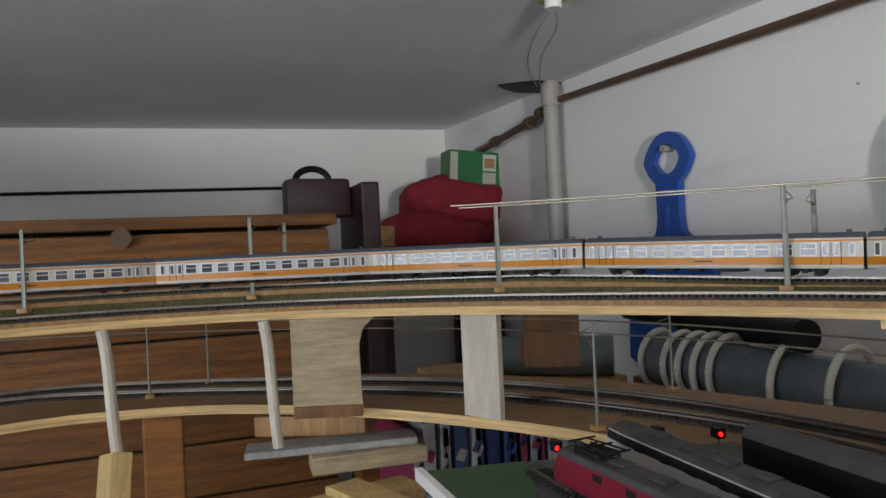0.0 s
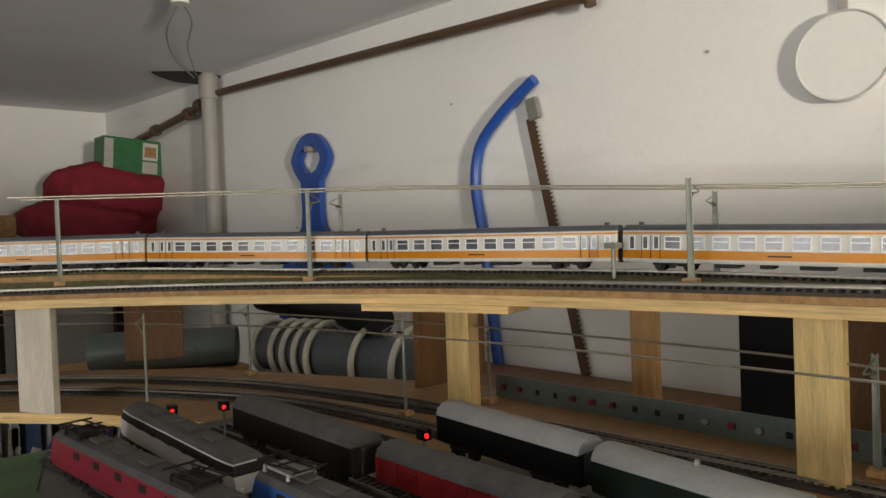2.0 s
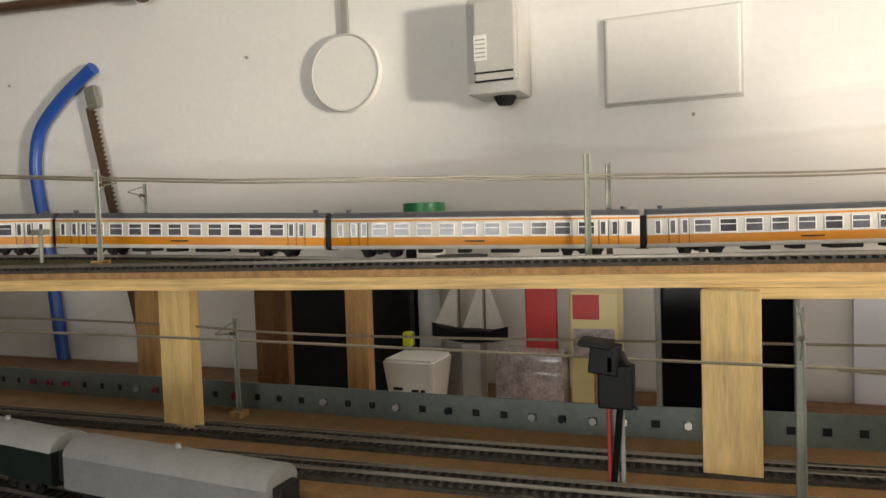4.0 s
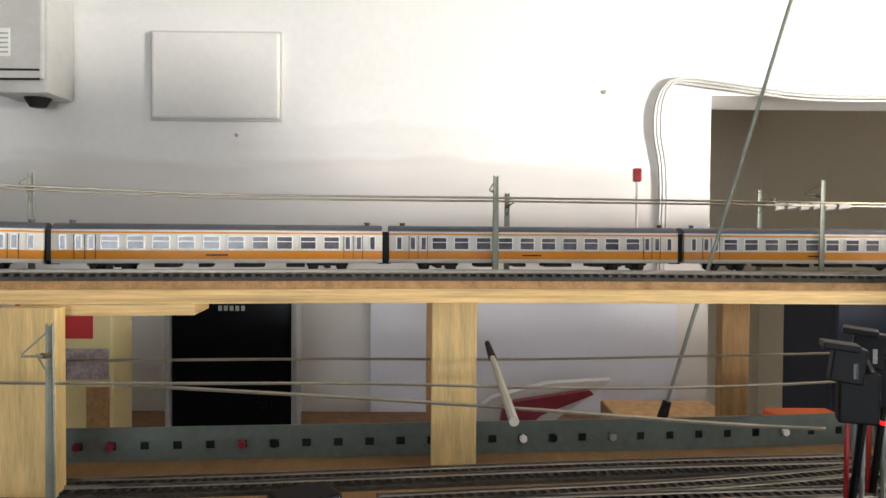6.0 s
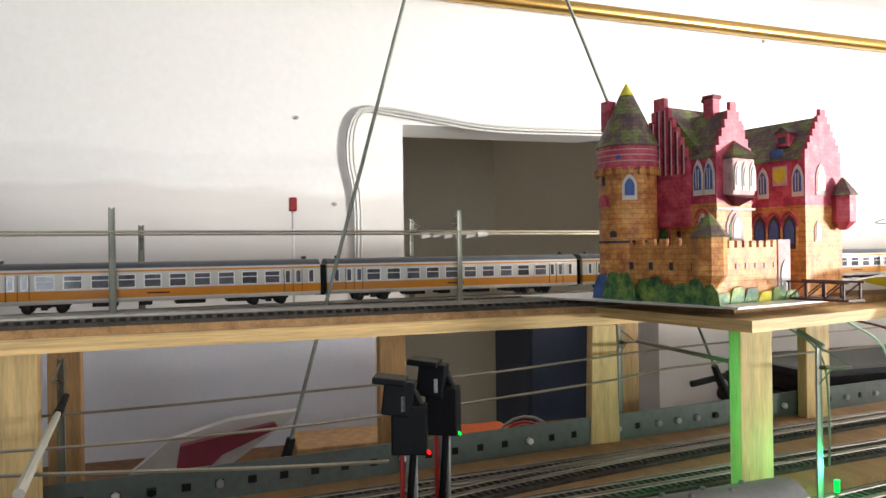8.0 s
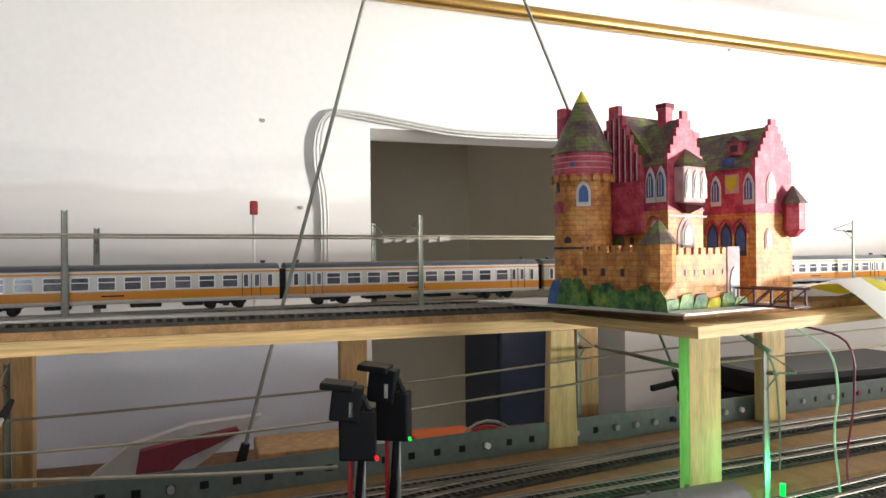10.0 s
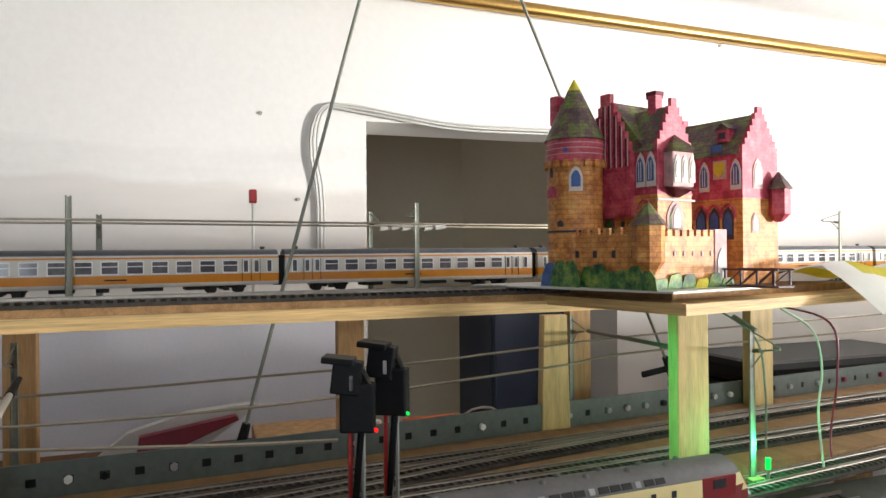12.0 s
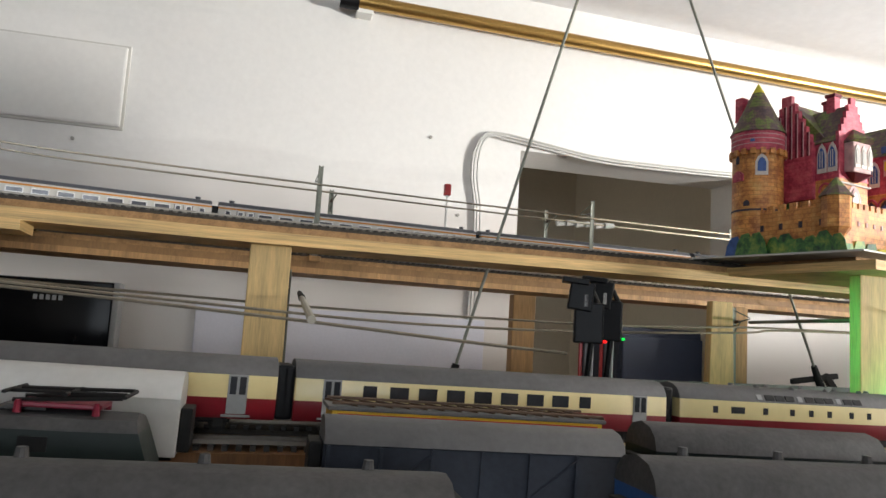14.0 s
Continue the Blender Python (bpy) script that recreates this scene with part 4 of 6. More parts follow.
# ---- masts and wires ----
def mast(x, y, z, h, arm=0.045, turn=0.0, lattice=True, material=None):
    t = thing("catenary_mast", "slim grey model catenary mast with a bracket", "mast", pose(x, y, z, 0, 0, turn), "catenary masts")
    part("foot", box((0, 0, 0.003), (0.014, 0.014, 0.006), 0.001), M_PINE, t, "wooden foot")
    bm = bmesh.new()
    if lattice:
        for sx in (-1, 1):
            rod((0, sx * 0.0024, 0.005), (0, sx * 0.0018, h), 0.0010, bm, 5)
        k = 0
        while k * 0.006 < h - 0.012:
            z0 = 0.006 + k * 0.006
            s = 1 if k % 2 else -1
            rod((0, -0.0020 * s, z0), (0, 0.0020 * s, z0 + 0.006), 0.0005, bm, 4)
            k += 1
        box((0, 0, h * 0.5), (0.0009, 0.0030, h * 0.98), bm=bm)
    else:
        rod((0, 0, 0.005), (0, 0, h), 0.0020, bm, 8, r2=0.0015)
    part("post", bm, material or M_MAST, t)
    if arm:
        bm = bmesh.new()
        rod((0, 0, h * 0.84), (arm, 0, h * 0.88), 0.0008, bm, 5)
        rod((0, 0, h * 0.97), (arm, 0, h * 0.89), 0.0006, bm, 5)
        rod((0, 0, h * 0.74), (arm * 0.5, 0, h * 0.87), 0.0006, bm, 5)
        part("bracket", bm, material or M_MAST, t)
        part("insulator", rod((arm * 0.08, 0, h * 0.846), (arm * 0.30, 0, h * 0.856), 0.0018, n=8), M_PIPE_BROWN, t)
    return t


def wire_z(y):
    return float(np.interp(y, (-3.0, -1.1, -0.75, -0.45, -0.25, 0.10, 0.27, 0.55, 0.75, 1.2), (1.665, 1.671, 1.672, 1.671, 1.677, 1.687, 1.697, 1.716, 1.722, 1.731)))


UP = [(0.076, 1.130, 1.612, 0.118, 0), (0.131, 1.178, 1.6183, 0.105, 1), (-0.215, 1.155, 1.612, 0.111, 0), (0.375, 0.936, 1.610, 0.115, 0), (0.581, 0.657, 1.608, 0.113, 0), (0.643, 0.675, 1.609, 0.108, 1),
      (0.710, 0.224, 1.605, 0.098, 0), (0.789, 0.237, 1.602, 0.091, 1), (0.838, -0.252, 1.594, 0.105, 0), (0.905, -0.262, 1.5865, 0.108, 1), (0.925, -0.717, 1.5865, 0.110, 0), (0.992, -0.735, 1.5865, 0.096, 1),
      (0.965, -1.070, 1.5865, 0.111, 0), (1.026, -1.030, 1.5865, 0.104, 1), (1.045, -1.33, 1.5865, 0.108, 1), (1.00, -1.75, 1.5865, 0.111, 0)]
for x, y, z, h, far in UP:
    d = (arc_at(AXIS2, arc_of_y(AXIS2, y) + 0.02) - arc_at(AXIS2, arc_of_y(AXIS2, y))) if x > 0.45 else Vector((1, -0.4, 0))
    mast(x, y, z, h, 0.032, math.degrees(math.atan2(d.y, d.x)) + (90 if not far else -90))
sw = arc_of_y(AXIS2, 1.0)
up_path = [arc_at(AXIS2, sw + k * 0.04) for k in range(74)]
for d, dz in ((0.0, 0.0), (0.030, 0.002)):
    q = [Vector((p.x, p.y, wire_z(p.y) + dz)) for p in shift(up_path, d)]
    tagged(part("catenary_wire", tube(q, 0.0011, n=6), M_WIRE), "thin brown-grey overhead wire above the far track", "wire", "overhead wires")
LOWM = [(-0.075, 1.345, 0.125), (0.02, 1.42, 0.11), (0.430, 0.800, 0.125), (0.64, 0.93, 0.11), (0.628, 0.540, 0.115), (0.735, 0.505, 0.09), (0.742, 0.085, 0.10), (0.655, -0.415, 0.13), (0.840, -0.690, 0.12), (0.885, -1.225, 0.118), (0.645, -1.255, 0.128)]
for x, y, h in LOWM:
    mast(x, y, LOW, h, 0.03, 90 if y > 0.7 else 180, lattice=y < 0.3)
for pts in ([(-0.32, 1.44, 1.556), (-0.09, 1.38, 1.555), (0.12, 1.27, 1.553), (0.29, 1.155, 1.551), (0.42, 1.01, 1.550), (0.51, 0.86, 1.549), (0.575, 0.70, 1.548), (0.60, 0.50, 1.550), (0.613, 0.22, 1.553), (0.628, -0.05, 1.550),
             (0.675, -0.40, 1.538), (0.716, -0.60, 1.530), (0.732, -0.75, 1.524), (0.741, -0.87, 1.5235), (0.755, -1.00, 1.527), (0.766, -1.15, 1.535), (0.777, -1.27, 1.542), (0.825, -1.9, 1.548)],
            [(-0.30, 1.52, 1.562), (-0.05, 1.46, 1.561), (0.16, 1.35, 1.560), (0.34, 1.22, 1.558), (0.48, 1.07, 1.557), (0.59, 0.87, 1.556), (0.645, 0.67, 1.554), (0.677, 0.42, 1.554), (0.690, 0.15, 1.551), (0.699, -0.04, 1.544),
             (0.745, -0.38, 1.540), (0.781, -0.57, 1.536), (0.801, -0.74, 1.533), (0.818, -0.90, 1.534), (0.835, -1.04, 1.535), (0.845, -1.15, 1.540), (0.862, -1.32, 1.546), (0.94, -1.9, 1.550)]):
    tagged(part("catenary_wire", tube(spline(pts, 0.03), 0.0012, n=6), M_WIRE), "overhead wire of the lower level", "wire", "overhead wires")
tagged(part("sagging_wire", tube(spline([(0.690, -0.44, 1.534), (0.690, -0.56, 1.528), (0.690, -0.70, 1.520), (0.688, -0.85, 1.510), (0.690, -0.925, 1.506)], 0.02), 0.0014, n=6), M_WIRE), "loose brown wire sagging between the masts", "wire")

# ---- light signals ----
def signal(x, y, z, h, turn, label, lit):
    t = thing("light_signal", label, "signal", pose(x, y, z, 0, 0, turn), "light signals")
    for s, m in ((-0.0045, M_REDPL), (0.0, M_SILVER), (0.0045, M_SILVER)):
        part("leg", rod((0, s, 0), (0, s, h * 0.62), 0.0016, n=6), m, t)
    hd = part("head", box((0, 0.001, h * 0.735), (0.014, 0.024, h * 0.30), 0.0015), M_BLACK, t, "black signal head")
    part("upper_head", box((0.003, -0.006, h * 0.93), (0.014, 0.020, h * 0.21), 0.0012, rot=Matrix.Rotation(radians(-7), 4, 'X')), M_BLACK, hd)
    part("visor", box((0.006, -0.011, h * 1.04), (0.020, 0.022, 0.0045), 0.001, rot=Matrix.Rotation(radians(-6), 4, 'X')), M_BLACK, hd)
    part("hinge", rod((0.0, 0.010, h * 0.86), (0.0, 0.004, h * 0.97), 0.0022, n=8), M_UNDER, hd)
    part("label_strip", box((0.0095, -0.002, h * 0.90), (0.001, 0.0028, 0.010)), M_OFFWHITE, hd)
    part("pilot_lamp", rod((0.004, 0.0135, h * 0.605), (0.0075, 0.0150, h * 0.605), 0.0012, n=8), lit, hd, "tiny lit lamp")
    part("brace", rod((0, -0.002, 0.004), (0.004, 0.004, h * 0.62), 0.0026, n=6), M_BLACK, t)
    for k in range(3):
        m = lit if k == 1 else M_UNDER
        part("lens", rod((-0.0064, 0.004 * (k - 1), h * (0.68 + 0.09 * k)), (-0.0080, 0.004 * (k - 1), h * (0.68 + 0.09 * k)), 0.0012, n=10), m, t)
        part("hood", rod((-0.006, 0.004 * (k - 1), h * (0.70 + 0.09 * k)), (-0.012, 0.004 * (k - 1), h * (0.70 + 0.09 * k)), 0.0024, n=8), M_BLACK, t)
    return t


M_LAMPRED = mat("red_lamp", (0.5, 0.01, 0.01), 0.3, bump=0, emit=((1.0, 0.01, 0.01), 2.2))
M_LAMPGREEN = mat("green_lamp", (0.0, 0.10, 0.02), 0.3, bump=0, emit=((0.0, 1.0, 0.10), 1.5))
M_SCREEN = mat("lit_display", (0.6, 0.7, 0.8), 0.3, bump=0, emit=((0.75, 0.88, 1.0), 3.0))
signal(0.672, -0.935, LOW, 0.112, 160, "black model light signal with coloured legs", M_LAMPRED)
signal(0.702, -0.968, LOW, 0.117, 150, "black model light signal beside the points", M_LAMPGREEN)
signal(0.655, -0.300, LOW, 0.100, 180, "black model signal seen from behind", M_UNDER)
for x, y in ((0.300, 0.665), (0.395, 0.640), (0.435, 0.605), (0.500, 0.365)):
    t = thing("stop_signal", "small red-lit stop signal at the siding", "signal", pose(x, y, yard_z(y, x)), "stop signals")
    part("post", rod((0, 0, 0), (0, 0, 0.034), 0.0012, n=6), M_MAST, t)
    part("housing", box((0, 0, 0.036), (0.008, 0.012, 0.010), 0.001), M_BLACK, t)
    part("lens", rod((-0.002, -0.0055, 0.036), (-0.004, -0.0085, 0.036), 0.0019, n=10), M_LAMPRED, t)
t = thing("display_box", "black box with a lit white display by the track", "display", pose(0.655, -0.575, LOW, 0, 0, 30))
part("case", box((0, 0, 0.012), (0.030, 0.040, 0.024), 0.002), M_BLACK, t)
part("screen", box((-0.0152, -0.006, 0.013), (0.001, 0.024, 0.017)), M_SCREEN, t, "lit display")
for k, w in enumerate((0.017, 0.012, 0.017)):
    part("display_segment", box((-0.0160, -0.006, 0.0085 + k * 0.0048), (0.0008, w, 0.0016)), M_BLACK, t)
t = thing("green_signal_lamp", "small green-lit lamp beside the express train's nose", "signal", pose(0.636, -1.262, LOW))
part("post", rod((0, 0, 0), (0, 0, 0.014), 0.0014, n=6), M_MAST, t)
part("lens", rod((0, 0, 0.014), (0, 0, 0.023), 0.0022, n=12), M_LAMPGREEN, t)
gp = bpy.data.lights.new("green_lamp_light", 'POINT')
gp.energy, gp.color, gp.shadow_soft_size = 0.20, (0.05, 1.0, 0.32), 0.004
new("green_lamp_light", gp).location = (0.636, -1.262, LOW + 0.031)
# the green aspect of the signal beside the points shines along the tracks
gl = bpy.data.lights.new("green_signal_light", 'SPOT')
gl.energy, gl.color, gl.shadow_soft_size = 1.7, (0.05, 1.0, 0.32), 0.003
gl.spot_size, gl.spot_blend = radians(58), 0.6
new("green_signal_light", gl).matrix_world = look((0.708, -0.992, LOW + 0.093), (0.665, -1.24, LOW + 0.035))
t = thing("marker_post", "red-capped marker standing behind the far track", "marker", pose(1.044, -0.893, 1.582))
part("post", rod((0, 0, 0), (0, 0, 0.122), 0.0016, n=8), M_WHITE, t)
part("cap", box((0, 0, 0.126), (0.010, 0.009, 0.016), 0.002), M_REDPL, t, "red cap")
t = thing("stub_post", "grey stub with a small flat head on the board", "marker", pose(0.708, 0.305, 1.600))
part("post", rod((0, 0, 0), (0, 0, 0.040), 0.0022, n=8), M_MAST, t)
part("head", box((0, 0, 0.042), (0.012, 0.014, 0.006), 0.001), M_MAST, t)

# ---- things on the wall ----
def pipe(name, pts, r, material, label, category="pipe", n=12):
    return tagged(part(name, tube(spline(pts, 0.03), r, n=n), material, smooth=True), label, category)


t = thing("heating_pipe", "brown painted pipe running under the ceiling", "pipe")
part("run", rod((W - 0.035, 2.43, 2.222), (W - 0.035, 0.765, 2.139), 0.012, n=14), M_PIPE_BROWN, t, smooth=True)
part("elbow", tube(spline([(W - 0.035, 0.775, 2.14), (W - 0.035, 0.755, 2.135), (W - 0.035, 0.750, 2.118)], 0.004), 0.013, n=12), M_PIPE_BROWN, t, smooth=True)
part("branch", tube(spline([(W - 0.05, 2.44, 2.20), (W - 0.055, 2.60, 2.175), (W - 0.055, 3.05, 2.14), (W - 0.055, 3.20, 2.125), (W - 0.055, 3.25, 2.08), (W - 0.055, 3.255, 1.85)], 0.02), 0.016, n=12), M_PIPE_BROWN, t, smooth=True)
for y, z in ((2.52, 2.19), (2.62, 2.172), (2.95, 2.15)):
    part("collar", rod((W - 0.054, y - 0.015, z), (W - 0.054, y + 0.015, z), 0.024, n=14), M_PIPE_BROWN, t)
t = thing("stack_pipe", "grey upright pipe from floor to ceiling", "pipe")
part("pipe", rod((W - 0.055, 2.44, FLOOR), (W - 0.055, 2.44, ceil_z(W, 2.44)), 0.029, n=24), M_GREY_PIPE, t, smooth=True)
part("collar", rod((W - 0.055, 2.44, 2.20), (W - 0.055, 2.44, 2.285), 0.036, n=24), M_GREY_PIPE, t, smooth=True)
hole = thing("ceiling_patch", "black patch for a broken hole in the ceiling plaster round the pipe", "ceiling hole")
cz = ceil_z(1.25, 2.50)
# flat black patch: the shade inside the hole is put into colour
part("hole", prism([(1.31 + 0.17 * math.cos(k * 0.628) * (0.8 + 0.3 * ((k * 7) % 3) / 3), 2.52 + 0.10 * math.sin(k * 0.628) * (0.8 + 0.3 * ((k * 5) % 4) / 4)) for k in range(10)], cz - 0.006, cz - 0.001), M_BLACK, hole)
t = thing("brass_pipe", "polished brass pipe along the top of the wall", "pipe")
part("run", rod((W - 0.032, -0.775, 2.094), (W - 0.032, -3.4, 2.03), 0.0125, n=14), M_GOLD, t, smooth=True)
part("end_cap", rod((W - 0.032, -0.745, 2.095), (W - 0.032, -0.778, 2.094), 0.017, n=14), M_BLACK, t)
part("bracket", box((W - 0.016, -0.79, 2.094), (0.032, 0.03, 0.04), 0.003), M_WHITE, t)

t = thing("ceiling_socket", "small yellowed lamp socket on the ceiling with loose wires", "lamp socket", pose(0.81, 1.51, ceil_z(0.81, 1.51)))
part("base", rod((0, 0, -0.001), (0, 0, -0.020), 0.034, n=20), mat("yellowed_plastic", (0.46, 0.40, 0.20), 0.5, vary=0.12), t)
part("socket", rod((0, 0, -0.020), (0, 0, -0.040), 0.020, n=16), M_WHITE, t)
part("wire", tube(spline([(0.0, 0.0, -0.03), (0.05, 0.20, -0.05), (0.22, 0.55, -0.02), (0.46, 0.94, 0.02)], 0.03), 0.0025, n=6), M_GREY_PIPE, t)
part("wire", tube(spline([(0.0, 0.0, -0.03), (0.10, 0.16, -0.025), (0.24, 0.50, 0.0), (0.46, 0.92, 0.025)], 0.03), 0.0020, n=6), M_GREY_PIPE, t)

# blue shovel with an eye-shaped grip
sh = thing("plastic_shovel", "blue plastic shovel with an eye-shaped grip hanging on the wall", "shovel")
cy = 1.822
def eye(rx, rz, n=28, k=1.0):
    return [(rx * math.cos(a) * (1.0 - 0.12 * abs(math.sin(2 * a))), rz * math.sin(a)) for a in (2 * math.pi * i / n for i in range(n))]
bm = bmesh.new()
out, inn = eye(0.108, 0.083), eye(0.060, 0.043)
m3 = Matrix.Translation((W - 0.018, cy, 1.912)) @ Matrix.Rotation(radians(-90), 4, 'Z')
rings = [[bm.verts.new(m3 @ Vector((x, d, z))) for x, z in o] for o, d in ((out, -0.012), (inn, -0.012), (inn, 0.012), (out, 0.012))]
for a, b in zip(rings, rings[1:] + rings[:1]):
    for k in range(28):
        bm.faces.new((a[k], a[(k + 1) % 28], b[(k + 1) % 28], b[k]))
bmesh.ops.recalc_face_normals(bm, faces=bm.faces)
bmesh.ops.bevel(bm, geom=bm.edges[:], offset=0.003, segments=2, affect='EDGES')
part("grip", bm, M_BLUE, sh, smooth=True)
part("shaft", upright([(-0.052, 1.845), (0.052, 1.845), (0.050, 1.74), (0.058, 1.70), (-0.058, 1.70), (-0.050, 1.74)], 0.022, Matrix.Translation((W - 0.018, cy, 0)) @ Matrix.Rotation(radians(-90), 4, 'Z')), M_BLUE, sh)
part("blade", upright([(-0.058, 1.701), (0.058, 1.701), (0.15, 1.61), (0.215, 1.54), (0.225, 1.30), (0.10, 1.24), (-0.10, 1.24), (-0.225, 1.30), (-0.215, 1.54), (-0.15, 1.61)], 0.020, Matrix.Translation((W - 0.018, cy, 0)) @ Matrix.Rotation(radians(-90), 4, 'Z')), M_BLUE, sh)
part("shaft_rib", box((W - 0.032, cy, 1.60), (0.010, 0.018, 0.34), 0.003), M_BLUE, sh)
tagged(part("wall_nail", rod((W, cy, 1.945), (W - 0.04, cy, 1.945), 0.010, n=10), M_GREY_PIPE), "grey peg that carries the shovel", "peg")

# bow saw
saw = thing("bow_saw", "blue bow saw with a long toothed blade hanging on the wall", "saw")
sx = W - 0.016
part("bow", tube(spline([(sx, 0.918, 2.000), (sx, 0.979, 1.965), (sx, 1.043, 1.920), (sx, 1.092, 1.870), (sx, 1.111, 1.800), (sx, 1.106, 1.73), (sx, 1.086, 1.62), (sx, 1.070, 1.46), (sx, 1.045, 1.30), (sx, 0.98, 1.20), (sx, 0.86, 1.17)], 0.02), 0.0135, n=12), M_BLUE, saw, smooth=True)
part("clamp", box((sx, 0.925, 1.935), (0.012, 0.030, 0.050), 0.003, rot=Matrix.Rotation(radians(-12), 4, 'X')), M_MAST, saw)
a, b = Vector((sx, 0.935, 1.915)), Vector((sx, 0.780, 1.235))
bm = bmesh.new()
d = (b - a).normalized()
side = Vector((0, -d.z, d.y))
if side.y > 0:
    side = -side
N = 68
L0 = (b - a).length
prof = []
for k in range(N):
    p0, p1 = a + d * (L0 * k / N), a + d * (L0 * (k + 0.5) / N)
    prof += [p0 + side * 0.009, p1 + side * 0.017]
ring = [a - side * 0.011] + prof + [b + side * 0.009, b - side * 0.011]
v0 = [bm.verts.new(w + Vector((-0.0012, 0, 0))) for w in ring]
v1 = [bm.verts.new(w + Vector((0.0012, 0, 0))) for w in ring]
bm.faces.new(v0), bm.faces.new(v1[::-1])
for k in range(len(ring)):
    q = (k + 1) % len(ring)
    bm.faces.new((v0[k], v1[k], v1[q], v0[q]))
part("blade", bm, M_PIPE_BROWN, saw, "rusty toothed blade")

# round plate on a hook
t = thing("round_plate", "white round plate hanging from a grey strap", "plate")
bm = rod((W - 0.002, 0.290, 1.923), (W - 0.016, 0.290, 1.923), 0.073, n=48, r2=0.069)
part("disc", bm, M_WALL, t)
ringpath = [Vector((W - 0.016, 0.290 + 0.071 * math.cos(a), 1.923 + 0.071 * math.sin(a))) for a in (2 * math.pi * k / 40 for k in range(41))]
bm = tube(ringpath, 0.0022, n=6)
part("rim", bm, M_OFFWHITE, t, smooth=True)
part("strap", box((W - 0.006, 0.290, 2.045), (0.006, 0.014, 0.10), 0.001), M_GREY_PIPE, t)

# meter box
t = thing("meter_box", "cream plastic meter box with vents and a dark knob", "meter box", pose(W, -0.022, 1.845))
part("case", box((-0.040, 0, 0.080), (0.080, 0.092, 0.16), 0.008), M_OFFWHITE, t, smooth=True)
part("face", box((-0.083, -0.006, 0.085), (0.008, 0.072, 0.13), 0.004), M_OFFWHITE, t)
for k in range(2):
    part("slot", box((-0.0875, -0.004, 0.020 + k * 0.014), (0.002, 0.066, 0.003)), M_UNDER, t)
part("rating_label", box((-0.0876, 0.018, 0.075), (0.001, 0.022, 0.042)), M_WHITE, t)
for k in range(5):
    part("lettering_bar", box((-0.0882, 0.018, 0.060 + k * 0.007), (0.0006, 0.017, 0.0018)), M_GREY_PIPE, t)
part("knob", rod((-0.040, -0.008, 0.0), (-0.040, -0.008, -0.014), 0.020, n=16, r2=0.012), M_UNDER, t)

M_EDGE_SHADE = mat("cover_edge_shade", (0.55, 0.53, 0.49), 0.7, vary=0.06)
# square access cover
t = thing("access_cover", "white square access cover set into the wall", "cover")
part("panel", box((W - 0.006, -0.298, 1.890), (0.008, 0.206, 0.138), 0.004), M_WALL, t)
# grey rim puts the cover's faint shadow lines into colour
part("frame", box((W - 0.001, -0.298, 1.890), (0.004, 0.214, 0.146), 0.001), M_EDGE_SHADE, t)
# small nails and marks of the wall
for y, z in ((-0.33, 1.795), (0.52, 1.98), (-0.99, 1.73), (1.95, 1.70), (1.20, 1.99), (-0.93, 1.87), (-1.85, 2.06)):
    tagged(part("nail", rod((W, y, z), (W - 0.0035, y, z), 0.003, n=8), M_GREY_PIPE), "small grey nail in the wall", "nail", "wall nails")
# white cables bending over the opening
for k, off in enumerate((0.0, 0.0045, 0.010)):
    o = off * 1.1
    pts = [(W - 0.006, -1.020 - o, 1.20), (W - 0.006, -1.018 - o, 1.50), (W - 0.008, -1.021 - o, 1.72), (W - 0.010, -1.010 - o, 1.80), (W - 0.010, -1.012 - o, 1.850 + off * 0.2), (W - 0.010, -1.032 - o * 0.6, 1.886 - off * 0.3), (W - 0.010, -1.075, 1.891 - off),
           (W - 0.012, -1.16, 1.880 - off), (W - 0.012, -1.27, 1.868 - off), (W - 0.012, -1.45, 1.868 - off), (W - 0.012, -1.75, 1.872 - off), (W - 0.012, -2.10, 1.865 - off), (W - 0.012, -2.5, 1.872 - off), (W - 0.012, -3.2, 1.872)]
    tagged(part("wall_cable", tube(spline(pts, 0.02), 0.0021, n=6), M_OFFWHITE, smooth=True), "white cable bending over the opening", "cable", "wall cables")
# hanging rods
for (p, q) in (((0.807, -1.051, 2.166), (0.864, -0.865, 1.455)), ((0.807, -1.002, 2.166), (0.974, -1.425, 1.475))):
    p, q = Vector(p), Vector(q)
    p = q + (p - q) * ((ceil_z(p.x, p.y) - q.z) / (p.z - q.z))
    t = thing("hanging_rod", "thin grey rod hanging from the ceiling with a dark end", "rod", group="hanging rods")
    part("rod", rod(p, q, 0.0017, n=6), M_MAST, t)
    d = (Vector(q) - Vector(p)).normalized()
    part("grip", rod(Vector(q) - d * 0.03, Vector(q) + d * 0.030, 0.004, n=8, r2=0.007), M_UNDER, t)
t = thing("hand_tool", "dark folding hand tool hanging below the rear board", "tool", pose(0.978, -1.435, 1.462, 20, 0, 0))
part("lever", box((0, 0.022, 0.014), (0.006, 0.076, 0.008), 0.002, rot=Matrix.Rotation(radians(-28), 4, 'X')), M_UNDER, t)
part("lever", box((0, -0.016, 0.010), (0.008, 0.058, 0.010), 0.002, rot=Matrix.Rotation(radians(32), 4, 'X')), M_UNDER, t)
part("joint", rod((-0.006, 0.0, 0.0), (0.006, 0.0, 0.0), 0.010, n=12), M_UNDER, t)
t = thing("pale_stick", "pale wooden stick with a dark tip leaning by the mast", "stick")
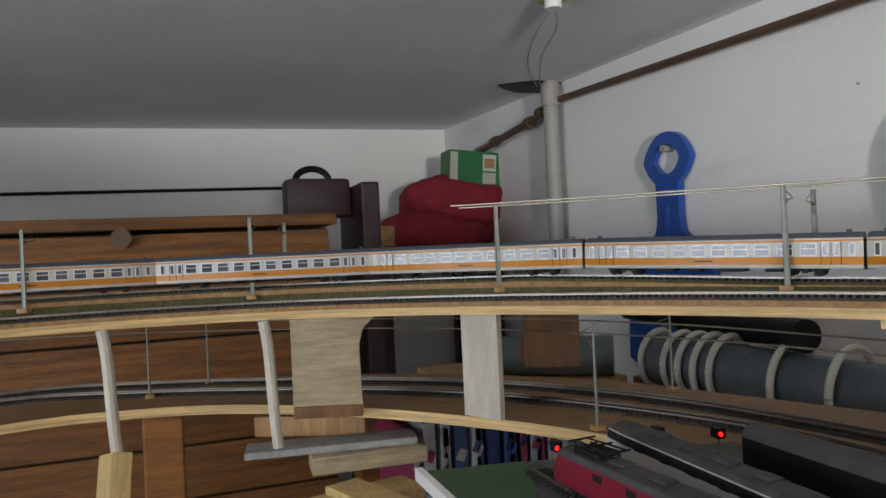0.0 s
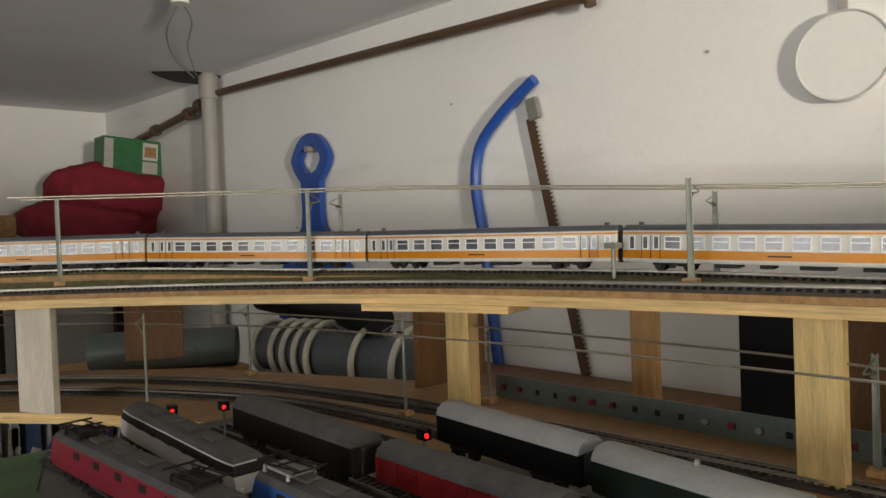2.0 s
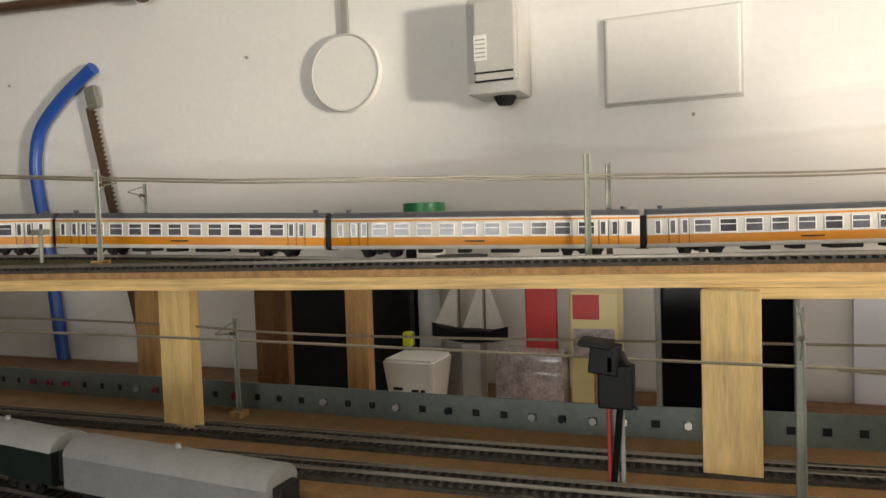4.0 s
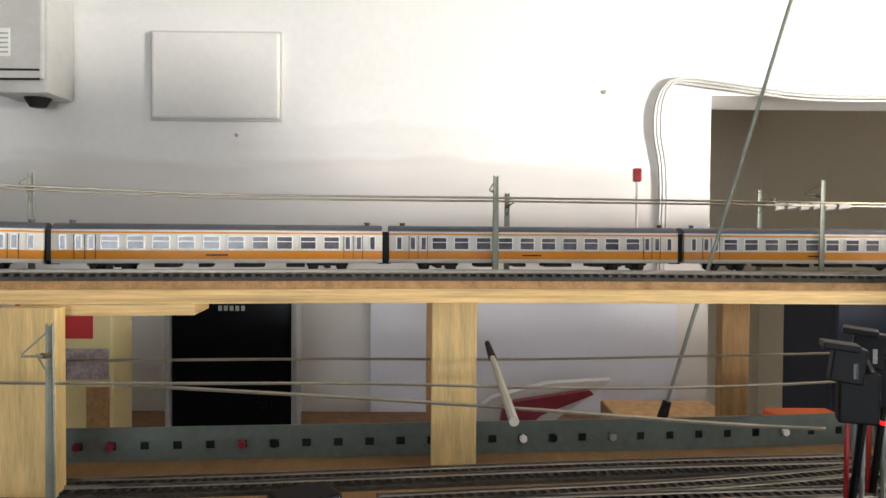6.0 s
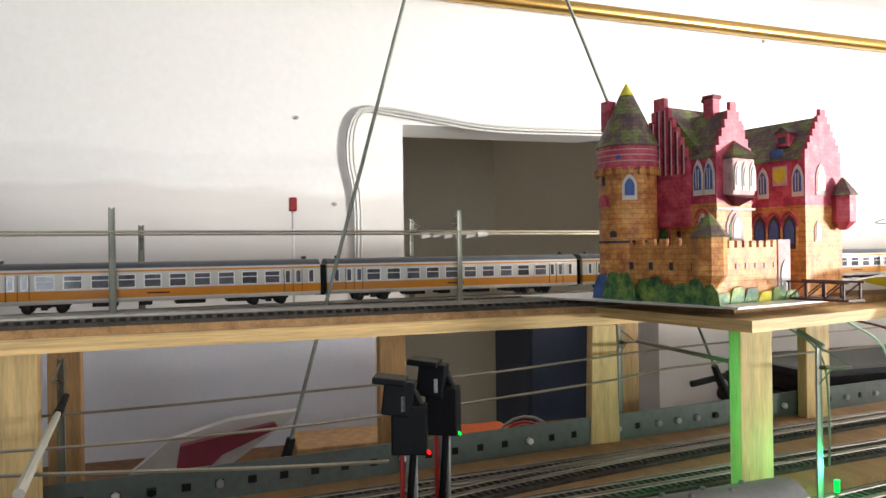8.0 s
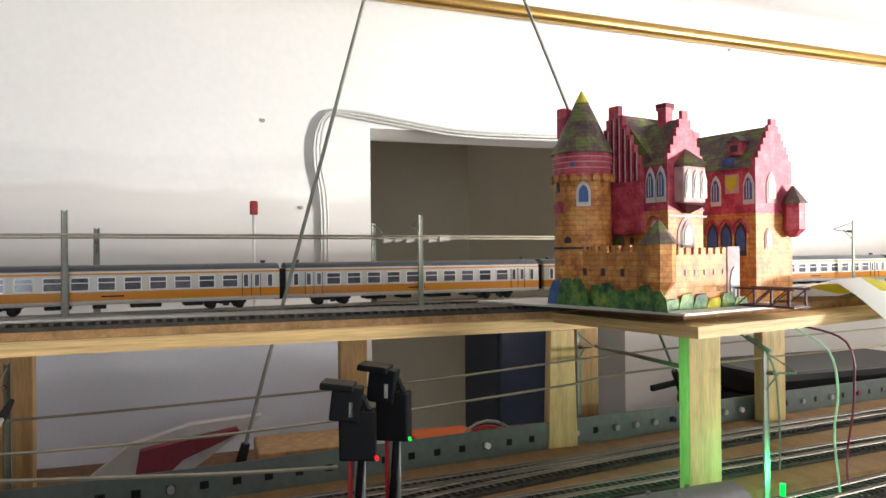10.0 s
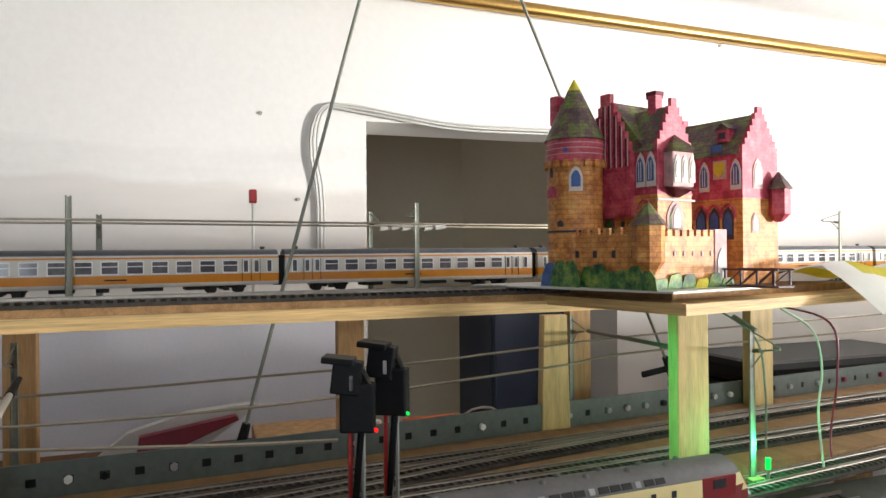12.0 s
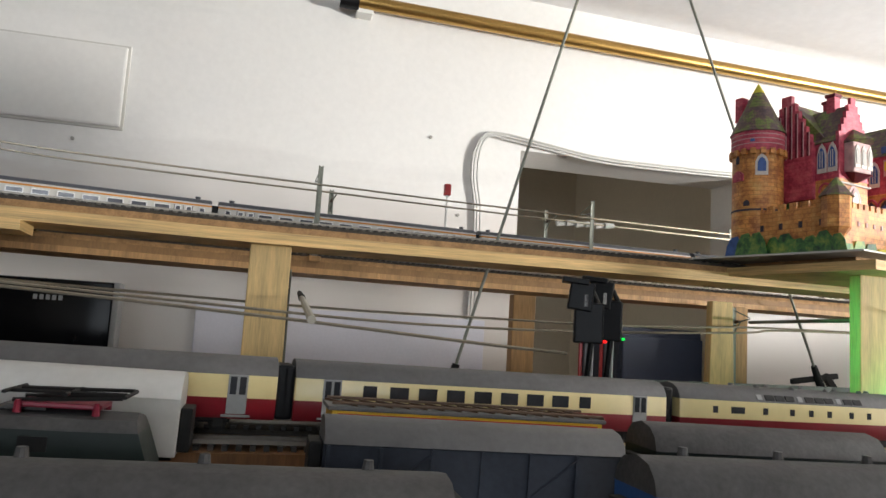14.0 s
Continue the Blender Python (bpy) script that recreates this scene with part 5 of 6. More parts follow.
p, q = Vector((0.804, -0.701, 1.546)), Vector((0.649, -0.707, 1.521))
part("stick", rod(p.lerp(q, 0.22), q, 0.0024, n=8, r2=0.0034), M_HOSE, t, smooth=True)
part("tip", rod(p, p.lerp(q, 0.24), 0.0022, n=8, r2=0.0034), M_UNDER, t, "dark tip")
# twine on the wire
bm = bmesh.new()
for k in range(6):
    p = Vector((1.00 - 0.002 * k, -1.035 - 0.013 * k, 1.670 + 0.001 * (k % 2)))
    rod(p, p + Vector((0, -0.013, 0.001)), 0.0042, bm, 8, r2=0.0035)
tagged(part("knotted_twine", bm, M_OFFWHITE), "knotted pale twine tied along the wire", "twine")

# ---- behind the lower tracks: a shelf with clutter ----
shelf = tagged(part("back_shelf", box((1.185, -0.4, 1.335), (0.36, 3.9, 0.020), 0.002), M_SHADEWOOD), "long wooden shelf along the wall below the tracks", "shelf")
for y in (-2.0, -0.6, 0.8):
    tagged(part("shelf_leg", box((1.20, y, (FLOOR + 1.325) / 2), (0.05, 0.04, 1.325 - FLOOR)), M_PINE), "wooden leg under the long shelf", "leg", "shelf legs")
SH = 1.345
M_GLOSS = mat("black_screen", (0.004, 0.004, 0.005), 0.12, scale=20, vary=0.1, bump=0, spec=0.15)
t = thing("flat_television", "black flat television with silver edges", "television", pose(1.215, -0.372, SH))
part("screen", box((0, 0, 0.106), (0.030, 0.168, 0.212), 0.003), M_GLOSS, t)
part("base_bar", box((-0.030, -0.095, 0.010), (0.10, 0.16, 0.010), 0.002), M_BLACK, t)
for s in (-1, 1):
    part("side_trim", box((-0.004, s * 0.088, 0.106), (0.034, 0.008, 0.212), 0.002), M_SILVER, t, "silver side trim")
part("rear_case", box((0.040, 0, 0.095), (0.050, 0.156, 0.180), 0.010), M_UNDER, t)
for k in range(5):
    part("lettering_bar", box((-0.0158, 0.016 - k * 0.008, 0.186), (0.001, 0.005, 0.007)), M_SILVER, t)
tagged(part("black_board", box((1.22, 0.255, SH + 0.105), (0.020, 0.30, 0.22), 0.003), M_BLACK), "black flat panel leaning behind the boards", "panel")
t = thing("paint_tin", "dark open pot with a black rim", "pot", pose(1.26, 0.030, SH))
part("pot", rod((0, 0, 0), (0, 0, 0.215), 0.036, n=24, r2=0.040), M_GREY_PIPE, t, smooth=True)
part("lid", rod((0, 0, 0.212), (0, 0, 0.236), 0.043, n=24), M_BLACK, t)
t = thing("spray_can", "tall tin with a bright green cap", "can", pose(1.30, 0.112, SH))
M_GREENCAP = mat("green_cap", (0.010, 0.17, 0.055), 0.35, scale=20, vary=0.1)
part("can", rod((0, 0, 0), (0, 0, 0.268), 0.036, n=24), M_WHITE, t, smooth=True)
part("cap", rod((0, 0, 0.268), (0, 0, 0.325), 0.038, n=24, r2=0.036), M_GREENCAP, t, "green cap", smooth=True)
part("stripe", box((-0.037, 0.01, 0.16), (0.004, 0.018, 0.24)), M_BLACK, t)
t = thing("white_cup", "white square cup with drawn eyes and a dark mouth", "cup", pose(1.10, 0.045, SH))
bm = bmesh.new()
g = bmesh.ops.create_cone(bm, cap_ends=True, segments=4, radius1=0.040, radius2=0.056, depth=0.10)
bmesh.ops.rotate(bm, verts=bm.verts, cent=(0, 0, 0), matrix=Matrix.Rotation(radians(45), 3, 'Z'))
bmesh.ops.translate(bm, verts=bm.verts, vec=(0, 0, 0.05))
bmesh.ops.bevel(bm, geom=bm.edges[:], offset=0.004, segments=2, affect='EDGES')
part("cup", bm, M_WHITE, t, smooth=True)
for y, z, w in ((0.016, 0.058, 0.014), (-0.010, 0.056, 0.010), (-0.022, 0.056, 0.006)):
    part("eye_mark", box((-0.0355, y, z), (0.003, w, 0.004)), M_UNDER, t)
part("mouth_mark", rod((-0.030, -0.002, 0.030), (-0.0345, -0.002, 0.030), 0.009, n=14), M_LOCORED, t)
# model sailing boat
M_SAIL = mat("dull_sail", (0.42, 0.40, 0.36), 0.9, scale=40, vary=0.12)
t = thing("model_sailing_boat", "small dark model sailing boat with grey sails", "model boat", pose(1.16, -0.020, SH + 0.11, 0, 0, 90))
hullpts = [(-0.055, 0), (-0.03, -0.011), (0.02, -0.013), (0.050, -0.006), (0.066, 0), (0.050, 0.006), (0.02, 0.013), (-0.03, 0.011)]
bm = prism(hullpts, 0.0, 0.016)
for v in bm.verts:
    v.co.z += 3.2 * v.co.x * v.co.x if v.co.z > 0.008 else 2.0 * v.co.x * v.co.x
    if v.co.z < 0.010:
        v.co.y *= 0.4
part("hull", bm, M_BLACK, t, smooth=True)
part("rubbing_strake", tube([Vector((x, -0.0135, 0.013 + 3.2 * x * x)) for x in (-0.04, -0.02, 0, 0.02, 0.04)], 0.0010, n=5), M_WHITE, t)
for x in (-0.020, 0.020):
    part("mast", rod((x, 0, 0.012), (x, 0, 0.105), 0.0013, n=6), M_PIPE_BROWN, t)
for pts in ([(-0.050, 0.025), (-0.022, 0.022), (-0.022, 0.100)], [(-0.016, 0.022), (0.016, 0.022), (-0.016, 0.098)], [(0.024, 0.022), (0.060, 0.030), (0.024, 0.098)]):
    part("sail", upright(pts, 0.0012, Matrix()), M_SAIL, t)
part("stand", box((0, 0, -0.055), (0.030, 0.024, 0.110), 0.003), M_GREY_PIPE, t)
tagged(part("yellow_clip", box((1.13, 0.072, SH + 0.118), (0.014, 0.016, 0.022), 0.004), mat("lime_plastic", (0.55, 0.60, 0.03), 0.4, vary=0.1)), "small lime-yellow clip hanging by the boat", "clip")
tagged(part("clip_stand", rod((1.14, 0.072, SH), (1.135, 0.072, SH + 0.112), 0.004, n=8), M_GREY_PIPE), "thin grey rod carrying the clip", "rod")
# red and white packages
M_CLEAR = mat("hazy_plastic", (0.36, 0.30, 0.30), 0.25, scale=60, vary=0.45, fine=240, bump=0.6, coat=0.5)
t = thing("parts_bag", "hazy plastic bag with red header and small parts", "bag", pose(1.14, -0.115, SH))
part("bag", box((0, 0, 0.055), (0.050, 0.105, 0.11), 0.018), M_CLEAR, t, smooth=True)
part("header", box((0.002, -0.015, 0.150), (0.010, 0.045, 0.10), 0.003), M_REDPL, t, "red card header")
t = thing("carton", "cream carton with red band and picture", "carton", pose(1.16, -0.205, SH))
part("box", box((0, 0, 0.095), (0.06, 0.066, 0.19), 0.003), M_CREAM, t)
part("red_band", box((-0.0305, 0.010, 0.170), (0.001, 0.036, 0.034)), M_REDPL, t)
part("brown_band", box((-0.0306, -0.014, 0.050), (0.001, 0.030, 0.080)), M_CORK, t)
part("picture", box((-0.0305, 0.0, 0.120), (0.001, 0.056, 0.040)), M_CLEAR, t)
# sheet for the lit wall, red knife-like tool, yellow box, orange box, blue box
# added sheet: the bluish light on the wall is its colour
M_LITWALL = mat("lit_wall_tint", (0.66, 0.66, 0.72), 0.7, scale=8, vary=0.06)
tagged(part("lit_wall_sheet", box((W - 0.008, -0.80, 1.44), (0.006, 0.50, 0.20), 0.001), M_LITWALL), "added pale sheet for the lit wall above the shelf", "sheet")
t = thing("hand_saw", "small pruning tool with a red handle and pale case", "tool", pose(1.23, -0.80, SH + 0.012, 0, 0, -90))
part("case", upright([(-0.11, 0.0), (0.02, 0.0), (0.10, 0.055), (0.115, 0.068), (0.02, 0.062), (-0.06, 0.040)], 0.020, pose(0, 0.02, 0)), M_OFFWHITE, t)
part("handle", upright([(-0.050, 0.005), (-0.010, 0.002), (0.010, 0.020), (0.085, 0.050), (0.080, 0.056), (-0.010, 0.042), (-0.045, 0.036)], 0.016, pose(0, -0.0, 0)), M_LOCORED, t, "red handle")
tagged(part("flat_box", box((1.22, -0.985, SH + 0.022), (0.10, 0.16, 0.044), 0.003), M_PINE), "flat tan cardboard box on the shelf", "box")
M_ORANGE = mat("orange_box", (0.62, 0.12, 0.03), 0.5, scale=20, vary=0.15)
tagged(part("orange_box", box((1.16, -1.16, SH + 0.026), (0.07, 0.09, 0.052), 0.004), M_ORANGE), "small orange box with cables beside it", "box")
for k in range(3):
    r = 0.030 + 0.008 * k
    pts = [(1.10 - 0.004 * k, -1.20 + r * math.cos(a), SH + 0.035 + r * math.sin(a)) for a in (math.pi * i / 10 for i in range(11))]
    tagged(part("loop_cable", tube([Vector(p) for p in pts], 0.0022, n=6), (M_BLACK, M_REDPL, M_GREY_PIPE)[k], smooth=True), "loop of thin cable on the shelf", "cable", "cable loops")
M_NAVY = mat("navy_panel", (0.020, 0.028, 0.055), 0.6, scale=12, vary=0.15)
t = thing("navy_cabinet", "dark navy cabinet standing in the opening", "cabinet", pose(1.62, -1.50, FLOOR))
part("carcass", box((0.005, 0, 0.85), (0.19, 0.20, 1.68), 0.006), M_NAVY, t)
part("door", box((-0.096, 0, 0.86), (0.012, 0.192, 1.62), 0.003), M_NAVY, t)
part("handle", box((-0.106, 0.07, 1.05), (0.012, 0.010, 0.10), 0.003), M_GREY_PIPE, t)
t = thing("dark_case", "long black case on the shelf", "case", pose(1.20, -1.90, SH))
part("lower_shell", box((0, 0, 0.034), (0.20, 0.42, 0.068), 0.012), M_BLACK, t)
part("lid", box((0, 0, 0.090), (0.198, 0.418, 0.040), 0.012), M_BLACK, t)
for q in (-0.12, 0.12):
    part("latch", box((-0.101, q, 0.068), (0.005, 0.022, 0.018), 0.001), M_GREY_PIPE, t)
part("grip", tube([Vector((-0.103 - 0.018 * math.sin(math.pi * k / 8), -0.045 + 0.09 * k / 8, 0.062)) for k in range(9)], 0.005, n=8), M_BLACK, t, smooth=True)
tagged(part("pale_jug", rod((1.20, -1.075, SH), (1.20, -1.075, SH + 0.050), 0.014, n=14, r2=0.010), M_WHITE, smooth=True), "small white bottle on the shelf", "bottle")

# big black roll, grey duct with pale rings
t = thing("black_roll", "long black plastic roll lying behind the curve", "roll")
part("roll", rod((0.925, 0.955, 1.503), (1.05, 1.62, 1.503), 0.028, n=24), M_BLACK, t, smooth=True)
part("support", box((0.99, 1.30, 1.40), (0.05, 0.05, 0.20)), M_BLACK, t)
M_DUCT = mat("grey_blue_duct", (0.075, 0.085, 0.088), 0.5, scale=14, vary=0.3, fine=120)
t = thing("flexible_duct", "grey-green duct wrapped with pale hose rings", "duct")
a, b = Vector((0.87, 1.28, 1.435)), Vector((1.02, 0.60, 1.405))
part("duct", rod(a, a + (b - a) * 0.70, 0.050, n=24), M_DUCT, t, smooth=True)
d = (b - a).normalized()
for f, r in ((0.02, 0.056), (0.10, 0.058), (0.15, 0.060), (0.20, 0.062), (0.25, 0.063), (0.42, 0.066), (0.56, 0.070)):
    c = a + (b - a) * f
    u = d.cross(Vector((0, 0, 1))).normalized()
    v = u.cross(d)
    ringp = [c + u * (r * math.cos(q)) + v * (r * math.sin(q)) for q in (2 * math.pi * k / 28 for k in range(29))]
    bm = tube(ringp, 0.0065, n=8)
    part("hose_ring", bm, M_HOSE, t, "pale plastic hose ring", smooth=True)
part("duct_stand", box((0.94, 0.95, 1.355), (0.10, 0.10, 0.07), 0.004), M_PINE, t)
tagged(part("duct_shelf", box((0.98, 1.05, 1.305), (0.34, 1.10, 0.02), 0.002), M_PINE), "rough plank carrying the duct and the roll", "shelf")
for y in (0.62, 1.45):
    tagged(part("shelf_leg", box((1.02, y, (FLOOR + 1.295) / 2), (0.04, 0.04, 1.295 - FLOOR)), M_PINE), "wooden leg under the rough plank", "leg", "shelf legs")
tagged(part("green_flask", rod((0.62, 1.62, 1.42), (0.88, 1.44, 1.42), 0.045, n=20), M_STEEL, smooth=True), "grey-green cylinder lying behind the curve", "cylinder")
tagged(part("flask_shelf", box((0.72, 1.62, 1.36), (0.36, 0.40, 0.03), 0.002), M_PINE), "low plank behind the curve", "shelf")
tagged(part("shelf_leg", box((0.72, 1.66, (FLOOR + 1.345) / 2), (0.04, 0.04, 1.345 - FLOOR)), M_PINE), "wooden leg under the low plank", "leg", "shelf legs")
tagged(part("red_strap", tube([Vector((0.725 + 0.052 * math.cos(a) * 0.55, 1.548 + 0.052 * math.cos(a) * 0.8, 1.42 + 0.052 * math.sin(a))) for a in (math.pi * k / 12 for k in range(13))], 0.010, n=8), M_REDPL, smooth=True), "red strap round the cylinder", "strap")

# ---- furniture at the far end ----
cab = thing("plank_cabinet", "tall cabinet of dark stained horizontal planks", "cabinet", pose(-0.55, 1.98, FLOOR))
part("carcass", box((-0.02, 0.20, 0.945), (1.86, 0.36, 1.89), 0.004), M_UNDER, cab)
for k in range(14):
    z = 0.08 + k * 0.134
    part("plank", box((-0.02, 0.012, z), (1.86, 0.022, 0.128), 0.004), M_REDWOOD, cab)
part("top", box((-0.02, 0.20, 1.912), (1.90, 0.44, 0.030), 0.004), M_REDWOOD, cab)
part("knob", rod((-0.10, 0.0, 1.878), (-0.10, -0.022, 1.878), 0.020, n=14, r2=0.024), M_PIPE_BROWN, cab)
part("knob", rod((0.40, 0.0, 1.878), (0.40, -0.022, 1.878), 0.020, n=14, r2=0.024), M_PIPE_BROWN, cab)
M_MAROON = mat("maroon_leather", (0.026, 0.007, 0.009), 0.5, scale=30, vary=0.25, fine=200, bump=0.3)
t = thing("leather_case", "dark maroon case with a round handle", "case", pose(0.372, 2.20, FLOOR + 1.927))
part("body", box((0, 0, 0.0575), (0.19, 0.10, 0.115), 0.014), M_MAROON, t, smooth=True)
part("handle", tube([Vector((-0.01 + 0.050 * math.cos(a), 0, 0.112 + 0.036 * math.sin(a))) for a in (math.pi * k / 14 for k in range(15))], 0.010, n=8), M_BLACK, t, smooth=True)
t = thing("tall_trunk", "dark maroon upright trunk beside the cabinet", "trunk", pose(0.500, 2.20, FLOOR))
part("body", box((0, 0.0, 1.01), (0.055, 0.30, 2.02), 0.008), M_MAROON, t)
part("brown_end", box((0.072, 0.02, 1.865), (0.065, 0.10, 0.065), 0.008), M_CORK, t)
tagged(part("wall_strap", rod((-2.3, BACK - 0.03, 2.00), (0.55, BACK - 0.03, 2.03), 0.008, n=8), M_BLACK), "thin black rail along the end wall", "rail")
# red cushions, green box
M_CUSH = mat("red_cloth", (0.22, 0.010, 0.022), 0.8, scale=18, vary=0.25, fine=260, bump=0.5)


def cushion(c, s, rot, label):
    bm = bmesh.new()
    bmesh.ops.create_icosphere(bm, subdivisions=4, radius=1.0)
    for v in bm.verts:
        n = noise.noise(v.co * 1.6 + Vector(c))
        q = v.co.copy()
        for k in range(3):
            q[k] = math.copysign(abs(q[k]) ** 0.80, q[k])
        v.co = Vector((q.x * s[0], q.y * s[1], q.z * s[2])) * (1 + 0.16 * n + 0.05 * noise.noise(v.co * 6.0))
    ob = tagged(part("red_cushion", bm, M_CUSH, smooth=True), label, "cushion", "red cushions")
    ob.matrix_world = Matrix.Translation(c) @ Matrix.Rotation(radians(rot), 4, 'Y')
    return ob


tagged(part("corner_table", box((1.12, 3.25, 1.62), (0.62, 0.50, 0.04), 0.004), M_MAROON), "dark wooden table in the corner", "table")
for x, y in ((0.80, 3.02), (1.32, 3.02), (0.80, 3.48), (1.32, 3.48)):
    tagged(part("table_leg", box((x, y, (FLOOR + 1.60) / 2), (0.05, 0.05, 1.60 - FLOOR)), M_MAROON), "dark leg of the corner table", "leg", "table legs")
cushion((1.06, 3.10, 1.745), (0.24, 0.16, 0.105), 6, "dark red lying cushion on the table")
cushion((1.20, 3.16, 1.890), (0.25, 0.16, 0.13), 4, "dark red folded cushion on the pile")
cushion((1.30, 3.22, 1.80), (0.10, 0.14, 0.16), 0, "dark red upright cushion by the wall")
M_GBOX = mat("green_print", (0.018, 0.14, 0.045), 0.5, scale=16, vary=0.2)
t = thing("green_carton", "green printed carton lying on the cushions", "carton", pose(1.275, 3.10, 1.970, 0, 4, 0))
part("box", box((0, 0, 0.075), (0.30, 0.12, 0.15), 0.003), M_GBOX, t)
part("picture", box((0.045, -0.0605, 0.100), (0.065, 0.001, 0.075)), M_OFFWHITE, t)
part("picture", box((0.045, -0.0605, 0.030), (0.065, 0.001, 0.050)), M_SAIL, t)
part("price_label", box((0.125, -0.0605, 0.10), (0.026, 0.001, 0.055)), M_WHITE, t)
part("side_panel", box((-0.128, -0.0605, 0.075), (0.036, 0.001, 0.13)), M_SAIL, t)
part("brown_picture", box((0.045, -0.0612, 0.098), (0.050, 0.001, 0.045)), M_CORK, t)

# foreground at the left: beams, grey plank, folders
tagged(part("grey_plank", box((0.170, 1.075, 1.405), (0.235, 0.055, 0.010), 0.002, rot=Matrix.Rotation(radians(-9), 4, 'Z')), mat("grey_slate_board", (0.30, 0.29, 0.27), 0.8, scale=50, vary=0.35, fine=300)), "speckled grey board lying below the curve", "plank")
tagged(part("pale_block", box((0.215, 1.050, 1.388), (0.16, 0.05, 0.024), 0.003, rot=Matrix.Rotation(radians(-4), 4, 'Z')), M_AGEDPLY), "grey wooden block under the plank", "block")
tagged(part("cross_beam", box((0.17, 1.18, 1.418), (0.17, 0.09, 0.030), 0.003, rot=Matrix.Rotation(radians(-28), 4, 'Z')), M_PINE), "pine beam under the curve's supports", "beam")
tagged(part("low_beam", box((0.10, 0.965, 1.345), (0.34, 0.06, 0.030), 0.003, rot=Matrix.Rotation(radians(14), 4, 'Z')), M_PLY), "light pine beam below the plank", "beam")
tagged(part("low_beam", box((0.205, 0.91, 1.345), (0.05, 0.22, 0.05), 0.003, rot=Matrix.Rotation(radians(20), 4, 'Z')), M_PLY), "light pine beam below the plank", "beam")
bm = box((0, 0, -0.20), (0.028, 0.05, 0.42), 0.003)
b1 = tagged(part("angled_strut", bm, M_PLY), "light pine strut leaning under the round post", "strut")
b1.matrix_world = pose(-0.108, 1.085, 1.418, -14, 10, 20)
tagged(part("dark_post", box((-0.055, 1.30, (FLOOR + 1.438) / 2), (0.06, 0.06, 1.438 - FLOOR), 0.004), M_REDWOOD), "dark wooden post carrying the curve", "post")
tagged(part("dark_post", box((0.30, 1.37, (FLOOR + 1.438) / 2), (0.06, 0.06, 1.438 - FLOOR), 0.004), M_REDWOOD), "dark wooden post carrying the curve", "post")
# folders and magazines under the yard board
FOLD = [(0.28, 0.030, 0.09), (0.55, 0.56, 0.60), (0.30, 0.04, 0.10), (0.50, 0.48, 0.45), (0.04, 0.09, 0.28), (0.45, 0.47, 0.50), (0.03, 0.06, 0.18), (0.34, 0.38, 0.42), (0.05, 0.10, 0.24), (0.02, 0.03, 0.09), (0.42, 0.42, 0.40), (0.02, 0.04, 0.12)]
fm = [mat("folder_cover", c, 0.5, scale=40, vary=0.25, fine=120) for c in FOLD]
shelf2 = tagged(part("folder_shelf", box((0.53, 1.20, 1.105), (0.50, 0.30, 0.03), 0.003), M_REDWOOD), "dark shelf carrying folders", "shelf")
for x in (0.31, 0.75):
    tagged(part("shelf_leg", box((x, 1.20, (FLOOR + 1.09) / 2), (0.04, 0.30, 1.09 - FLOOR)), M_REDWOOD), "dark board under the folder shelf", "leg", "shelf legs")
x = 0.300
for k in range(22):
    w = 0.010 + 0.012 * ((k * 37) % 10) / 10
    h = 0.278 + 0.020 * ((k * 53) % 7) / 7
    t = thing("magazine_folder", "upright folder with a patterned spine", "folder", pose(x + w / 2, 1.20, 1.12, 0, (k % 3 - 1) * 1.5, 0), "folders on the shelf")
    part("cover", box((0, 0, h / 2), (w, 0.21, h), 0.001), fm[(k * 5) % 12], t)
    for j in range(5):
        part("spine_bar", box((0, -0.1055, h * (0.15 + 0.17 * j)), (w * 0.7, 0.001, 0.018), rot=Matrix.Rotation(radians(25), 4, 'Y')), fm[(k * 5 + 3 + j) % 12], t)
    x += w + 0.002

# ---- castle of printed card ----
CX, CY = Vector((-0.97, -0.243, 0)), Vector((0.243, -0.97, 0))
cas = Matrix(((CX.x, CY.x, 0, 0), (CX.y, CY.y, 0, 0), (0, 0, 1, 0), (0, 0, 0, 1)))
ORG = Vector((0.645, -1.168, 0))
sub = thing("castle_board", "plywood board carrying the castle", "board", Matrix.Translation(ORG) @ cas)
